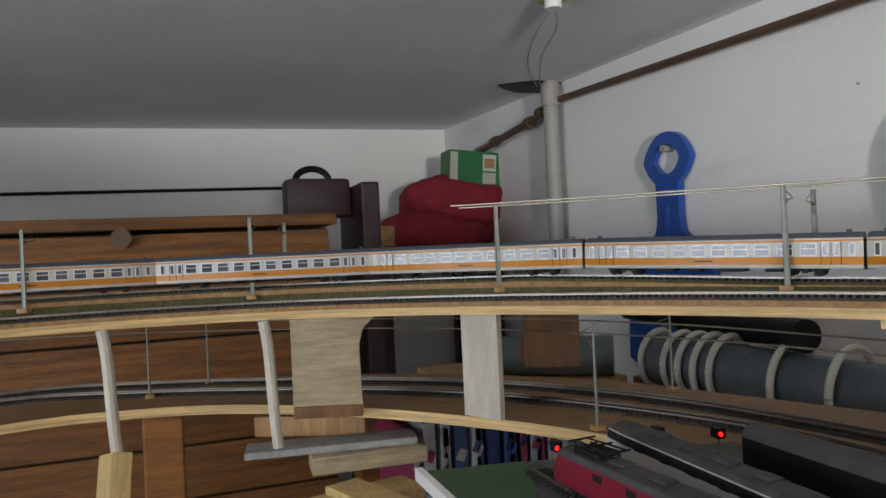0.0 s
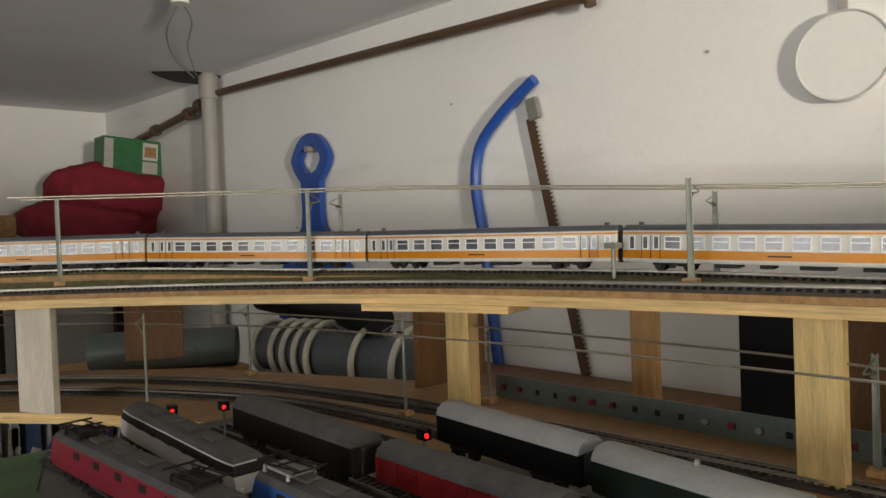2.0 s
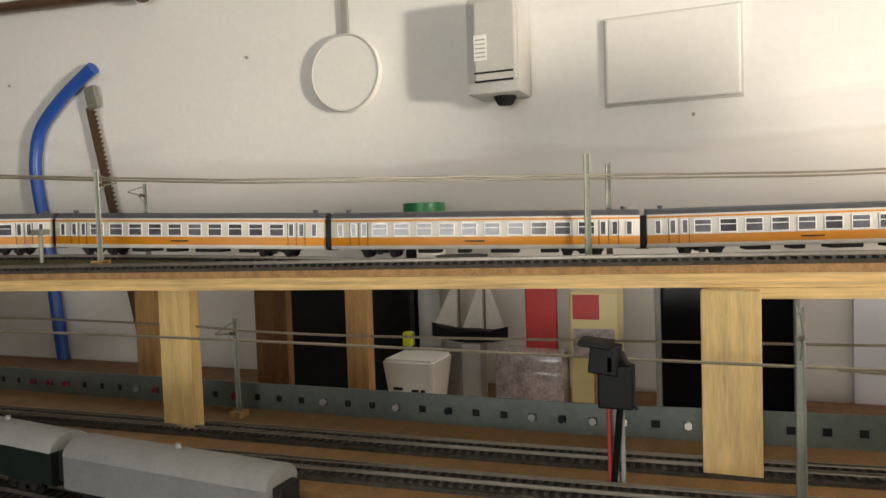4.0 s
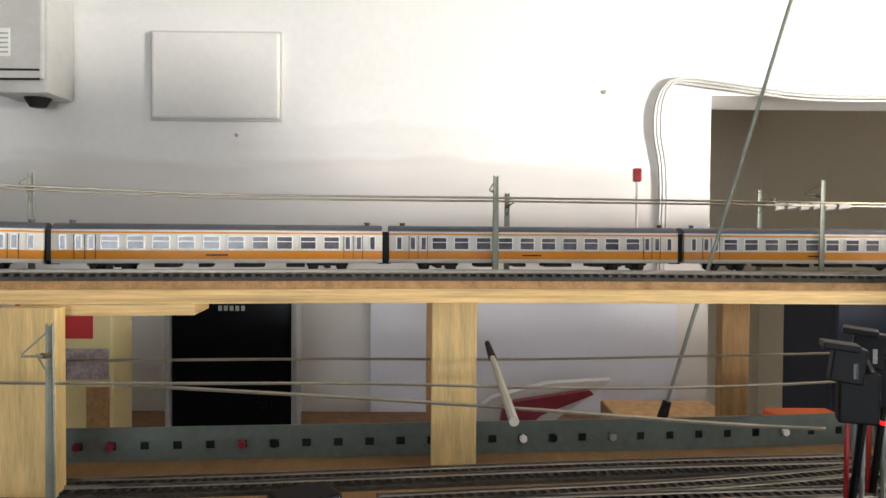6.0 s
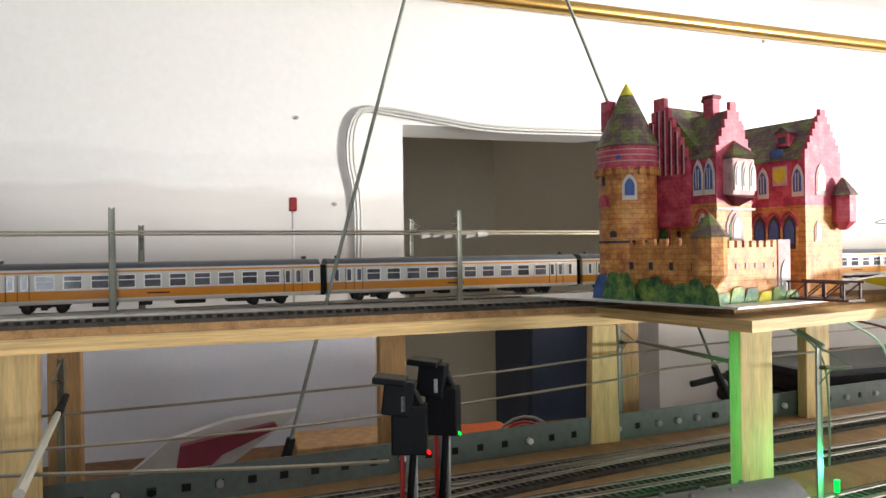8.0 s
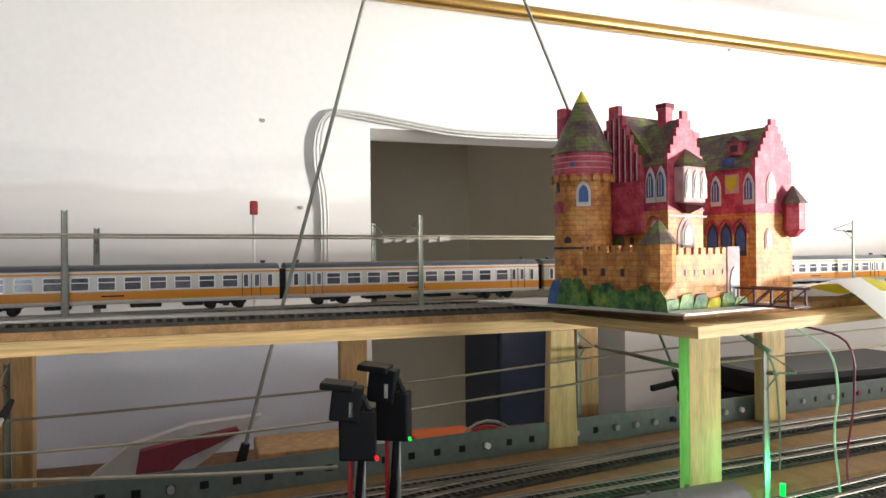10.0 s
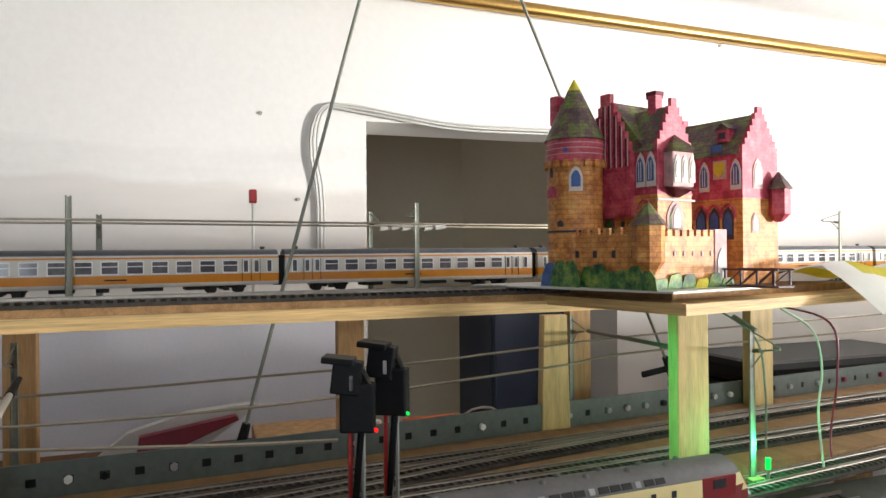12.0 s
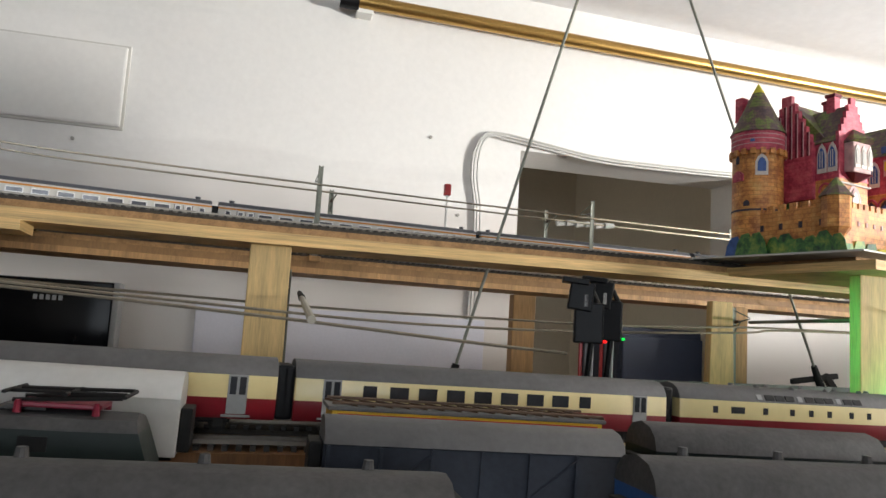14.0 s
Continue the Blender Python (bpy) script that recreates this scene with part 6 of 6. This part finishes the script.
# in the castle's own axes: x towards the aisle, y along the walls to the south
part("plywood", prism([(0.030, -0.008), (0.030, 0.42), (-0.19, 0.42), (-0.19, -0.008)], 1.592, 1.6005), M_PLYEDGE, sub)
part("brown_plate", prism([(-0.005, 0.020), (-0.005, 0.30), (-0.16, 0.30), (-0.16, 0.020)], 1.6005, 1.6075), M_CORK, sub, "brown hardboard plate")
def printed(name, c1, c2, c3, joint, rows, size=0.5, at=(0.40, 0.52, 0.64)):
    """Card printed with courses of small stones, bricks or tiles in blotchy colours."""
    m = bpy.data.materials.new(name)
    m.use_nodes = True
    nt = m.node_tree
    b = nt.nodes["Principled BSDF"]
    b.inputs["Roughness"].default_value = 0.55
    tc = nt.nodes.new("ShaderNodeTexCoord")
    sep = nt.nodes.new("ShaderNodeSeparateXYZ")
    nt.links.new(tc.outputs["Object"], sep.inputs[0])
    add = nt.nodes.new("ShaderNodeMath")
    nt.links.new(sep.outputs["X"], add.inputs[0]), nt.links.new(sep.outputs["Y"], add.inputs[1])
    com = nt.nodes.new("ShaderNodeCombineXYZ")
    nt.links.new(add.outputs[0], com.inputs[0]), nt.links.new(sep.outputs["Z"], com.inputs[1])
    n = nt.nodes.new("ShaderNodeTexNoise")
    n.inputs["Scale"].default_value, n.inputs["Detail"].default_value, n.inputs["Roughness"].default_value = 75.0, 6.0, 0.75
    nt.links.new(tc.outputs["Object"], n.inputs["Vector"])
    r = nt.nodes.new("ShaderNodeValToRGB")
    e = r.color_ramp.elements
    e[0].position, e[0].color = at[0], (*c1, 1)
    e[1].position, e[1].color = at[2], (*c3, 1)
    e.new(at[1]).color = (*c2, 1)
    nt.links.new(n.outputs[0], r.inputs[0])
    k = nt.nodes.new("ShaderNodeTexBrick")
    k.inputs["Scale"].default_value = 1.0
    k.inputs["Row Height"].default_value, k.inputs["Brick Width"].default_value = rows, rows * 2.2
    k.inputs["Mortar Size"].default_value = rows * 0.10
    k.inputs["Color1"].default_value, k.inputs["Color2"].default_value = (1, 1, 1, 1), (size, size, size, 1)
    k.inputs["Mortar"].default_value = (*joint, 1)
    nt.links.new(com.outputs[0], k.inputs["Vector"])
    mx = nt.nodes.new("ShaderNodeMix")
    mx.data_type, mx.blend_type = 'RGBA', 'MULTIPLY'
    mx.inputs["Factor"].default_value = 0.85
    nt.links.new(r.outputs[0], mx.inputs["A"]), nt.links.new(k.outputs["Color"], mx.inputs["B"])
    nt.links.new(mx.outputs["Result"], b.inputs["Base Color"])
    return m


M_STONE = printed("printed_stone", (0.42, 0.15, 0.045), (0.70, 0.30, 0.075), (0.80, 0.44, 0.14), (0.62, 0.55, 0.5), 0.0042, 0.72)
M_PINK = printed("printed_red_wall", (0.36, 0.032, 0.070), (0.58, 0.080, 0.125), (0.68, 0.15, 0.19), (0.75, 0.65, 0.65), 0.0036, 0.75)
M_PDEEP = mat("printed_deep_red", (0.15, 0.012, 0.028), 0.7, scale=90, vary=0.2, bump=0.0)
M_PPALE = mat("printed_pale_pink", (0.52, 0.34, 0.33), 0.7, scale=120, vary=0.25, bump=0.0)
M_CROOF = printed("printed_mossy_roof", (0.085, 0.045, 0.060), (0.15, 0.085, 0.075), (0.17, 0.22, 0.045), (0.5, 0.5, 0.5), 0.0034, 0.6, (0.38, 0.49, 0.57))
M_PRGREEN = printed("printed_hill", (0.018, 0.055, 0.030), (0.065, 0.19, 0.050), (0.30, 0.36, 0.07), (0.9, 0.9, 0.9), 0.02, 0.9, (0.40, 0.50, 0.66))
M_PRBLUE = mat("printed_blue", (0.055, 0.11, 0.30), 0.7, scale=70, vary=0.4, bump=0.0)
M_PWHITE = mat("printed_white", (0.68, 0.62, 0.56), 0.7, scale=90, vary=0.12, bump=0.0)
M_PDARK = mat("printed_dark", (0.05, 0.04, 0.055), 0.7, scale=90, vary=0.3, bump=0.0)
M_PYEL = mat("printed_yellow", (0.60, 0.52, 0.04), 0.7, scale=90, vary=0.15, bump=0.0)
Z0 = 1.6095
castle = thing("card_castle", "printed cardboard castle with red gables and stone walls", "model castle", Matrix.Translation(ORG + Vector((0, 0, Z0))) @ cas)
part("base_card", prism([(0.022, -0.012), (0.020, 0.10), (-0.03, 0.165), (-0.17, 0.165), (-0.185, -0.045), (-0.10, -0.030)], -0.0016, 0.0), M_OFFWHITE, castle)
# round tower
tw = (-0.1030, 0.010)
tb = part("tower", rod((*tw, 0), (*tw, 0.109), 0.0245, n=32), M_STONE, castle, "orange stone round tower", smooth=True)
part("tower_head", rod((*tw, 0.109), (*tw, 0.130), 0.0258, n=32), M_PINK, tb, "red brick tower head", smooth=True)
for k in range(18):
    a = 2 * math.pi * k / 18
    part("corbel", box((tw[0] + 0.0258 * math.cos(a), tw[1] + 0.0258 * math.sin(a), 0.1075), (0.004, 0.005, 0.006), rot=Matrix.Rotation(a, 4, 'Z')), M_STONE, tb)
for z in (0.1155, 0.1205, 0.1250):
    bm = rod((*tw, z), (*tw, z + 0.0008), 0.0260, n=32)
    part("mortar_line", bm, M_PPALE, tb)
part("ledge", rod((*tw, 0.047), (*tw, 0.049), 0.0250, n=32), M_PDARK, tb)
roof = part("tower_roof", rod((*tw, 0.129), (*tw, 0.1745), 0.0272, n=32, r2=0.0062), M_CROOF, castle, "dark mossy cone roof", smooth=True)
part("roof_tip", rod((*tw, 0.1745), (*tw, 0.1855), 0.0065, n=24, r2=0.0005), M_PYEL, roof, "yellow tip", smooth=True)
part("tower_chimney", box((tw[0] - 0.014, tw[1] - 0.008, 0.1580), (0.009, 0.009, 0.026)), M_PINK, roof)


def arched(w, h):
    return [(-w / 2, 0), (w / 2, 0), (w / 2, h * 0.62), (w * 0.30, h * 0.86), (0, h), (-w * 0.30, h * 0.86), (-w / 2, h * 0.62)]


def cwin(parent, face, u, z, w, h, fill=None, rim=M_PWHITE, proud=0.0):
    """A window on a wall. face: 'L' looks to -y, 'R' looks to +x; u and z place its sill's middle."""
    (axis, at) = face
    for s, m, o in ((1.0, rim, 0.0004), (0.70, fill or M_PRBLUE, 0.0010)):
        p = arched(w * s, h * s)
        mm = Matrix.Translation((u, at - o - proud, z + h * (1 - s) / 2)) if axis == 'L' else Matrix.Translation((at + o + proud, u, z + h * (1 - s) / 2)) @ Matrix.Rotation(radians(90), 4, 'Z')
        part("window" if s == 1.0 else "pane", upright(p, 0.0008, mm), m, parent)
    if fill is None:
        for q in (-0.12, 0.12):
            mm = Matrix.Translation((u + q * w, at - 0.0016 - proud, z + h * 0.45)) if axis == 'L' else Matrix.Translation((at + 0.0016 + proud, u + q * w, z + h * 0.45))
            part("glazing_bar", box((0, 0, 0), (w * 0.06, 0.0004, h * 0.55) if axis == 'L' else (0.0004, w * 0.06, h * 0.55)), M_PWHITE, parent).matrix_local = mm


for a, z, w, h, f in ((-42, 0.083, 0.012, 0.022, M_PRBLUE), (-75, 0.052, 0.006, 0.006, M_PDARK), (-98, 0.078, 0.014, 0.011, M_PINK), (-100, 0.096, 0.004, 0.009, M_PDARK), (-62, 0.1165, 0.007, 0.005, M_PRBLUE)):
    r = radians(a)
    for s, m, o in ((1.0, M_PWHITE if h > 0.02 else f, 0.0246), (0.66, f, 0.0253)):
        mm = Matrix.Translation((tw[0] + o * math.cos(r), tw[1] + o * math.sin(r), z + h * (1 - s) / 2)) @ Matrix.Rotation(r + radians(90), 4, 'Z')
        part("window", upright(arched(w * s, h * s), 0.0012, mm), m, tb)


def house(name, x0, x1, y0, y1, eave, ridge, split, label, steps=6):
    """A block with its ridge along x; red above the height split, stone below; stepped gables at both ends."""
    b = part(name, box(((x0 + x1) / 2, (y0 + y1) / 2, split / 2), (x1 - x0, y1 - y0, split)), M_STONE, castle, label)
    part("upper_wall", box(((x0 + x1) / 2, (y0 + y1) / 2, (split + eave) / 2), (x1 - x0, y1 - y0, eave - split)), M_PINK, b)
    part("cornice", box(((x0 + x1) / 2, (y0 + y1) / 2, split), (x1 - x0 + 0.0014, y1 - y0 + 0.0014, 0.0016)), M_PINK, b)
    ym, hw = (y0 + y1) / 2, (y1 - y0) / 2
    rf = upright([(-hw - 0.002, eave - 0.002), (hw + 0.002, eave - 0.002), (0, ridge)], x1 - x0 - 0.006, Matrix.Translation(((x0 + x1) / 2, ym, 0)) @ Matrix.Rotation(radians(90), 4, 'Z'))
    part("roof", rf, M_CROOF, b, "dark mossy printed roof")
    out = [(-hw, eave)]
    for k in range(steps):
        u0 = -hw + hw * k / steps
        zz = eave + (ridge + 0.006 - eave) * (k + 1) / steps
        out += [(u0, zz), (-hw + hw * (k + 1) / steps, zz)]
    out += [(-u, z) for u, z in out[::-1][1:]]
    for x in (x0 + 0.0016, x1 - 0.0016):
        part("stepped_gable", upright(out, 0.0034, Matrix.Translation((x, ym, 0)) @ Matrix.Rotation(radians(90), 4, 'Z')), M_PINK, b, "red stepped gable")
    return b


h1 = house("main_house", -0.104, -0.032, 0.036, 0.080, 0.117, 0.155, 0.079, "stone and red brick main house")
h2 = house("side_house", -0.100, -0.016, 0.130, 0.184, 0.119, 0.155, 0.078, "stone and red brick side house", 7)
part("link_wall", box((-0.090, 0.099, 0.055), (0.030, 0.030, 0.11)), M_STONE, castle)
part("cross_roof", upright([(-0.122, 0.116), (-0.044, 0.116), (-0.083, 0.164)], 0.060, Matrix.Translation((0, 0.0665, 0))), M_CROOF, h1, "dark mossy printed roof")
for u, v, z in ((-0.076, 0.086, 0.160), (-0.054, 0.060, 0.156)):
    ch = part("chimney", box((u, v, z), (0.009, 0.009, 0.026), 0.0006), M_PINK, h1)
    part("chimney_cap", box((u, v, z + 0.0128), (0.0112, 0.0112, 0.0034), 0.0004), M_PDEEP, ch)
# stepped gable with tall niches, over the wall towards the tower
sg = [(-0.0975, 0.060), (-0.0975, 0.152), (-0.0945, 0.152), (-0.0945, 0.160), (-0.0915, 0.160), (-0.0915, 0.171), (-0.0800, 0.171), (-0.0800, 0.162)]
for k in range(5):
    sg += [(-0.0755 + 0.0042 * k, 0.162 - 0.009 * k), (-0.0755 + 0.0042 * k, 0.153 - 0.009 * k)]
sg += [(-0.0565, 0.117), (-0.0565, 0.060)]
sgp = part("stair_gable", upright(sg, 0.0050, Matrix.Translation((0, 0.0335, 0))), M_PINK, h1, "red stepped gable with tall niches")
for k in range(6):
    zt = (0.150, 0.160, 0.160, 0.150, 0.140, 0.128)[k]
    part("niche", box((-0.0935 + k * 0.0065, 0.0307, (zt + 0.104) / 2), (0.0024, 0.0010, zt - 0.104)), M_PDEEP, sgp)
    part("niche_edge", box((-0.0920 + k * 0.0065, 0.0305, (zt + 0.104) / 2), (0.0006, 0.0010, zt - 0.104)), M_PPALE, sgp)
# a second stepped gable behind the front one
rg = [(-0.020, 0.100)]
for k in range(6):
    rg += [(-0.020 + 0.0033 * k, 0.117 + 0.0072 * k), (-0.020 + 0.0033 * (k + 1), 0.117 + 0.0072 * k)]
rg += [(-u, z) for u, z in rg[::-1]]
part("rear_gable", upright(rg, 0.0034, Matrix.Translation((-0.050, 0.078, 0)) @ Matrix.Rotation(radians(90), 4, 'Z')), M_PDEEP, h1, "deep red stepped gable behind")
part("dormer", box((-0.040, 0.142, 0.136), (0.012, 0.014, 0.012), 0.0006), M_PINK, h2)
part("dormer_roof", upright([(-0.0075, 0), (0.0075, 0), (0, 0.006)], 0.016, Matrix.Translation((-0.040, 0.142, 0.142))), M_CROOF, h2)
part("dormer_window", box((-0.040, 0.1346, 0.136), (0.007, 0.0008, 0.006), 0.0002), M_PDARK, h2)
part("roof_light", box((-0.042, 0.1290, 0.1235), (0.011, 0.0020, 0.007), 0.0004), M_PRBLUE, h2)
L1, L2 = ('L', 0.036), ('L', 0.130)
for u in (-0.0495, -0.0385):
    cwin(h1, L1, u, 0.085, 0.0098, 0.030)
cwin(h1, L1, -0.0455, 0.050, 0.0085, 0.020)
part("window_arch", tube([Vector((-0.0455 + 0.0066 * math.cos(a), 0.0352, 0.0655 + 0.0085 * math.sin(a))) for a in (math.pi * k / 10 for k in range(11))], 0.0011, n=6), M_PINK, h1)
cwin(h1, L1, -0.0855, 0.043, 0.0125, 0.020, M_PRGREEN, M_PINK)
for u, z in ((-0.0620, 0.098), (-0.0640, 0.066), (-0.0780, 0.071), (-0.0860, 0.084), (-0.0900, 0.071), (-0.0700, 0.085), (-0.0700, 0.054)):
    part("loophole", box((u, 0.0356, z), (0.0036, 0.0010, 0.0046)), M_PDARK, h1)
R1 = ('R', -0.032)
cwin(h1, R1, 0.058, 0.040, 0.022, 0.034, M_PRGREEN, M_PPALE)
cwin(h1, R1, 0.058, 0.046, 0.012, 0.024, M_PWHITE, M_PPALE, 0.001)
part("string_course", box((-0.0312, 0.058, 0.0735), (0.0030, 0.0480, 0.0016)), M_GREY_PIPE, h1)
bay = part("bay_window", box((-0.028, 0.058, 0.099), (0.011, 0.028, 0.030), 0.002), M_PPALE, h1, "white bay window with pointed roof")
part("bay_roof", rod((-0.030, 0.058, 0.114), (-0.032, 0.058, 0.129), 0.018, n=6, r2=0.001), M_CROOF, bay)
part("bay_slate", rod((-0.025, 0.058, 0.114), (-0.027, 0.058, 0.124), 0.008, n=5, r2=0.001), M_CROOF, bay)
part("bay_foot", rod((-0.031, 0.058, 0.076), (-0.029, 0.058, 0.0845), 0.003, n=6, r2=0.016), M_PDEEP, bay)
for u in (0.0490, 0.0585, 0.0680):
    cwin(bay, ('R', -0.0223), u, 0.088, 0.0078, 0.023, M_GREY_PIPE, M_PWHITE)
for u in (-0.0555, -0.0225):
    cwin(h2, L2, u, 0.085, 0.0105, 0.028)
part("shield_ground", box((-0.039, 0.1296, 0.104), (0.0135, 0.0010, 0.0170)), M_PPALE, h2)
part("coat_of_arms", upright([(-0.0055, 0.005), (0, 0), (0.0055, 0.005), (0.0055, 0.014), (-0.0055, 0.014)], 0.001, Matrix.Translation((-0.039, 0.1288, 0.0968))), M_PYEL, h2, "yellow shield")
for u in (-0.0590, -0.0450, -0.0305):
    cwin(h2, L2, u, 0.040, 0.0120, 0.030, M_PRBLUE, M_PDARK)
    part("window_arch", tube([Vector((u + 0.0075 * math.cos(a), 0.1292, 0.0595 + 0.0125 * math.sin(a))) for a in (math.pi * k / 10 for k in range(11))], 0.0014, n=6), M_PINK, h2)
for u in (-0.0665, -0.0520, -0.0378, -0.0235):
    part("pillar", rod((u, 0.1292, 0.038), (u, 0.1292, 0.060), 0.0011, n=6), M_STONE, h2)
R2 = ('R', -0.016)
cwin(h2, R2, 0.152, 0.086, 0.014, 0.028, M_PWHITE, M_PPALE)
cwin(h2, R2, 0.147, 0.046, 0.010, 0.018, M_PWHITE, M_PPALE)
tr = part("corner_turret", rod((-0.010, 0.1760, 0.063), (-0.010, 0.1760, 0.086), 0.0100, n=6), M_PINK, castle, "red hanging turret")
part("turret_roof", rod((-0.010, 0.1760, 0.086), (-0.010, 0.1760, 0.102), 0.0125, n=6, r2=0.001), M_CROOF, tr)
part("turret_foot", rod((-0.010, 0.1760, 0.056), (-0.010, 0.1760, 0.063), 0.003, n=6, r2=0.0100), M_PINK, tr)
# courtyard walls
wl = part("court_wall", box((-0.062, -0.0055, 0.022), (0.116, 0.003, 0.044)), M_STONE, castle)
wr = part("court_wall", box((-0.0055, 0.034, 0.021), (0.003, 0.080, 0.042)), M_STONE, castle)
for k in range(9):
    part("merlon", box((-0.112 + k * 0.0125, -0.0055, 0.0468), (0.0072, 0.003, 0.0056)), M_STONE, wl)
    part("merlon", box((-0.0055, 0.008 + k * 0.0088, 0.0446), (0.003, 0.0056, 0.0052)), M_STONE, wr)
for k in range(5):
    part("loophole", box((-0.104 + k * 0.021, -0.0073, 0.028), (0.0034, 0.001, 0.0060)), M_PDARK, wl)
for k in range(6):
    part("loophole", box((-0.0037, 0.010 + k * 0.0115, 0.028), (0.001, 0.0020, 0.0040)), M_PPALE, wr)
ct = part("wall_turret", rod((-0.0075, -0.0045, 0.022), (-0.0075, -0.0045, 0.050), 0.0125, n=8), M_STONE, castle, "small stone wall turret")
part("turret_roof", rod((-0.0075, -0.0045, 0.050), (-0.0075, -0.0045, 0.068), 0.0150, n=8, r2=0.001), M_CROOF, ct)
part("turret_foot", rod((-0.0075, -0.0045, 0.010), (-0.0075, -0.0045, 0.022), 0.004, n=8, r2=0.0125), M_STONE, ct)
gh = part("gatehouse", box((-0.008, 0.080, 0.024), (0.010, 0.016, 0.048), 0.0006), M_PPALE, castle, "pale gatehouse")
part("gate_arch", upright(arched(0.011, 0.026), 0.001, Matrix.Translation((-0.0026, 0.080, 0.006)) @ Matrix.Rotation(radians(90), 4, 'Z')), M_GREY_PIPE, gh)
# printed hills and bushes along the foot
random.seed(5)
for k in range(9):
    u = -0.108 + k * 0.0135
    w, h = 0.009 + 0.004 * random.random(), 0.013 + 0.011 * random.random()
    pts = [(-w, 0), (w, 0), (w * 0.8, h * 0.6), (w * 0.3, h), (-w * 0.35, h * 0.95), (-w * 0.8, h * 0.55)]
    part("printed_bush", upright(pts, 0.0012, Matrix.Translation((u, (-0.0165 if k < 3 else -0.0090) - 0.0006 * k, 0))), M_PRBLUE if k == 0 else M_PRGREEN, castle)
for k in range(6):
    v = 0.008 + k * 0.016
    w, h = 0.010, 0.007 + 0.006 * random.random()
    part("printed_bush", upright([(-w, 0), (w, 0), (w * 0.6, h), (-w * 0.5, h * 0.9)], 0.0012, Matrix.Translation((-0.0025 + 0.0005 * k, v - 0.004, 0)) @ Matrix.Rotation(radians(90), 4, 'Z')), M_PYEL if k == 3 else M_PRGREEN, castle)
part("printed_bush", upright([(-0.012, 0), (0.012, 0), (0.012, 0.010), (-0.004, 0.006)], 0.0012, Matrix.Translation((-0.024, 0.146, 0)) @ Matrix.Rotation(radians(90), 4, 'Z')), M_PRGREEN, castle)
# drawbridge
M_BRIDGE = mat("brown_bridge", (0.075, 0.030, 0.035), 0.6, scale=60, vary=0.3)
br = part("drawbridge", box((0.022, 0.092, 0.001), (0.050, 0.022, 0.0016)), M_BRIDGE, castle, "dark brown railed bridge")
for s in (-1, 1):
    y = 0.092 + s * 0.011
    for k in range(4):
        part("rail_post", box((0.000 + k * 0.0145, y, 0.008), (0.0014, 0.0014, 0.014)), M_BRIDGE, br)
    part("handrail", box((0.022, y, 0.0145), (0.050, 0.0016, 0.0016)), M_BRIDGE, br)
    for k in range(3):
        part("cross_brace", rod((0.000 + k * 0.0145, y, 0.002), (0.0145 + k * 0.0145, y, 0.014), 0.0006, n=5), M_BRIDGE, br)
# printed paper sheet beside the castle
sheet = thing("paper_sheet", "creased white paper with yellow printed strips lying beside the castle", "paper", Matrix.Translation(ORG + Vector((0, 0, Z0))) @ cas)
bm = bmesh.new()
nx, ny = 10, 14
grid = [[bm.verts.new((0.075 - 0.17 * i / nx, 0.185 + 0.26 * j / ny, 0.006 + 0.010 * math.sin(i * 0.55) - (0.030 * max(0.0, 1 - i / 3.0) if i < 3 else 0) + 0.004 * math.sin(j * 0.8))) for j in range(ny + 1)] for i in range(nx + 1)]
for i in range(nx):
    for j in range(ny):
        bm.faces.new((grid[i][j], grid[i + 1][j], grid[i + 1][j + 1], grid[i][j + 1])).material_index = 1 if i in (2, 5) and j > 1 else 0
bmesh.ops.solidify(bm, geom=bm.faces[:], thickness=0.0006)
part("sheet", bm, [M_WHITE, M_PYEL], sheet, smooth=True)
part("track_box", box((-0.05, 0.19, 0.012), (0.04, 0.02, 0.02), 0.002), M_WHITE, sheet)

# loose cables hanging under the castle board
for pts, m in (([(0.66, -1.30, 1.59), (0.655, -1.33, 1.57), (0.66, -1.345, 1.535), (0.655, -1.335, 1.50), (0.645, -1.33, 1.452)], mat("pale_green_cable", (0.45, 0.55, 0.42), 0.5, vary=0.1)),
               ([(0.70, -1.33, 1.59), (0.665, -1.36, 1.575), (0.662, -1.365, 1.53), (0.665, -1.36, 1.48), (0.66, -1.355, 1.452)], M_LOCORED),
               ([(0.72, -1.28, 1.588), (0.70, -1.31, 1.56), (0.71, -1.33, 1.51), (0.72, -1.34, 1.452)], M_MAST)):
    tagged(part("loose_cable", tube(spline(pts, 0.008), 0.0010, n=8), m, smooth=True), "thin cable hanging below the castle board", "cable", "loose cables")
for a, b in (((0.7, -1.233, 1.553), (0.88, -1.243, 1.551)), ((0.66, -1.25, 1.585), (0.64, -1.255, 1.575))):
    tagged(part("contact_bar", rod(a, b, 0.0020, n=8), M_MAST), "green-grey bar under the board", "bar", "contact bars")
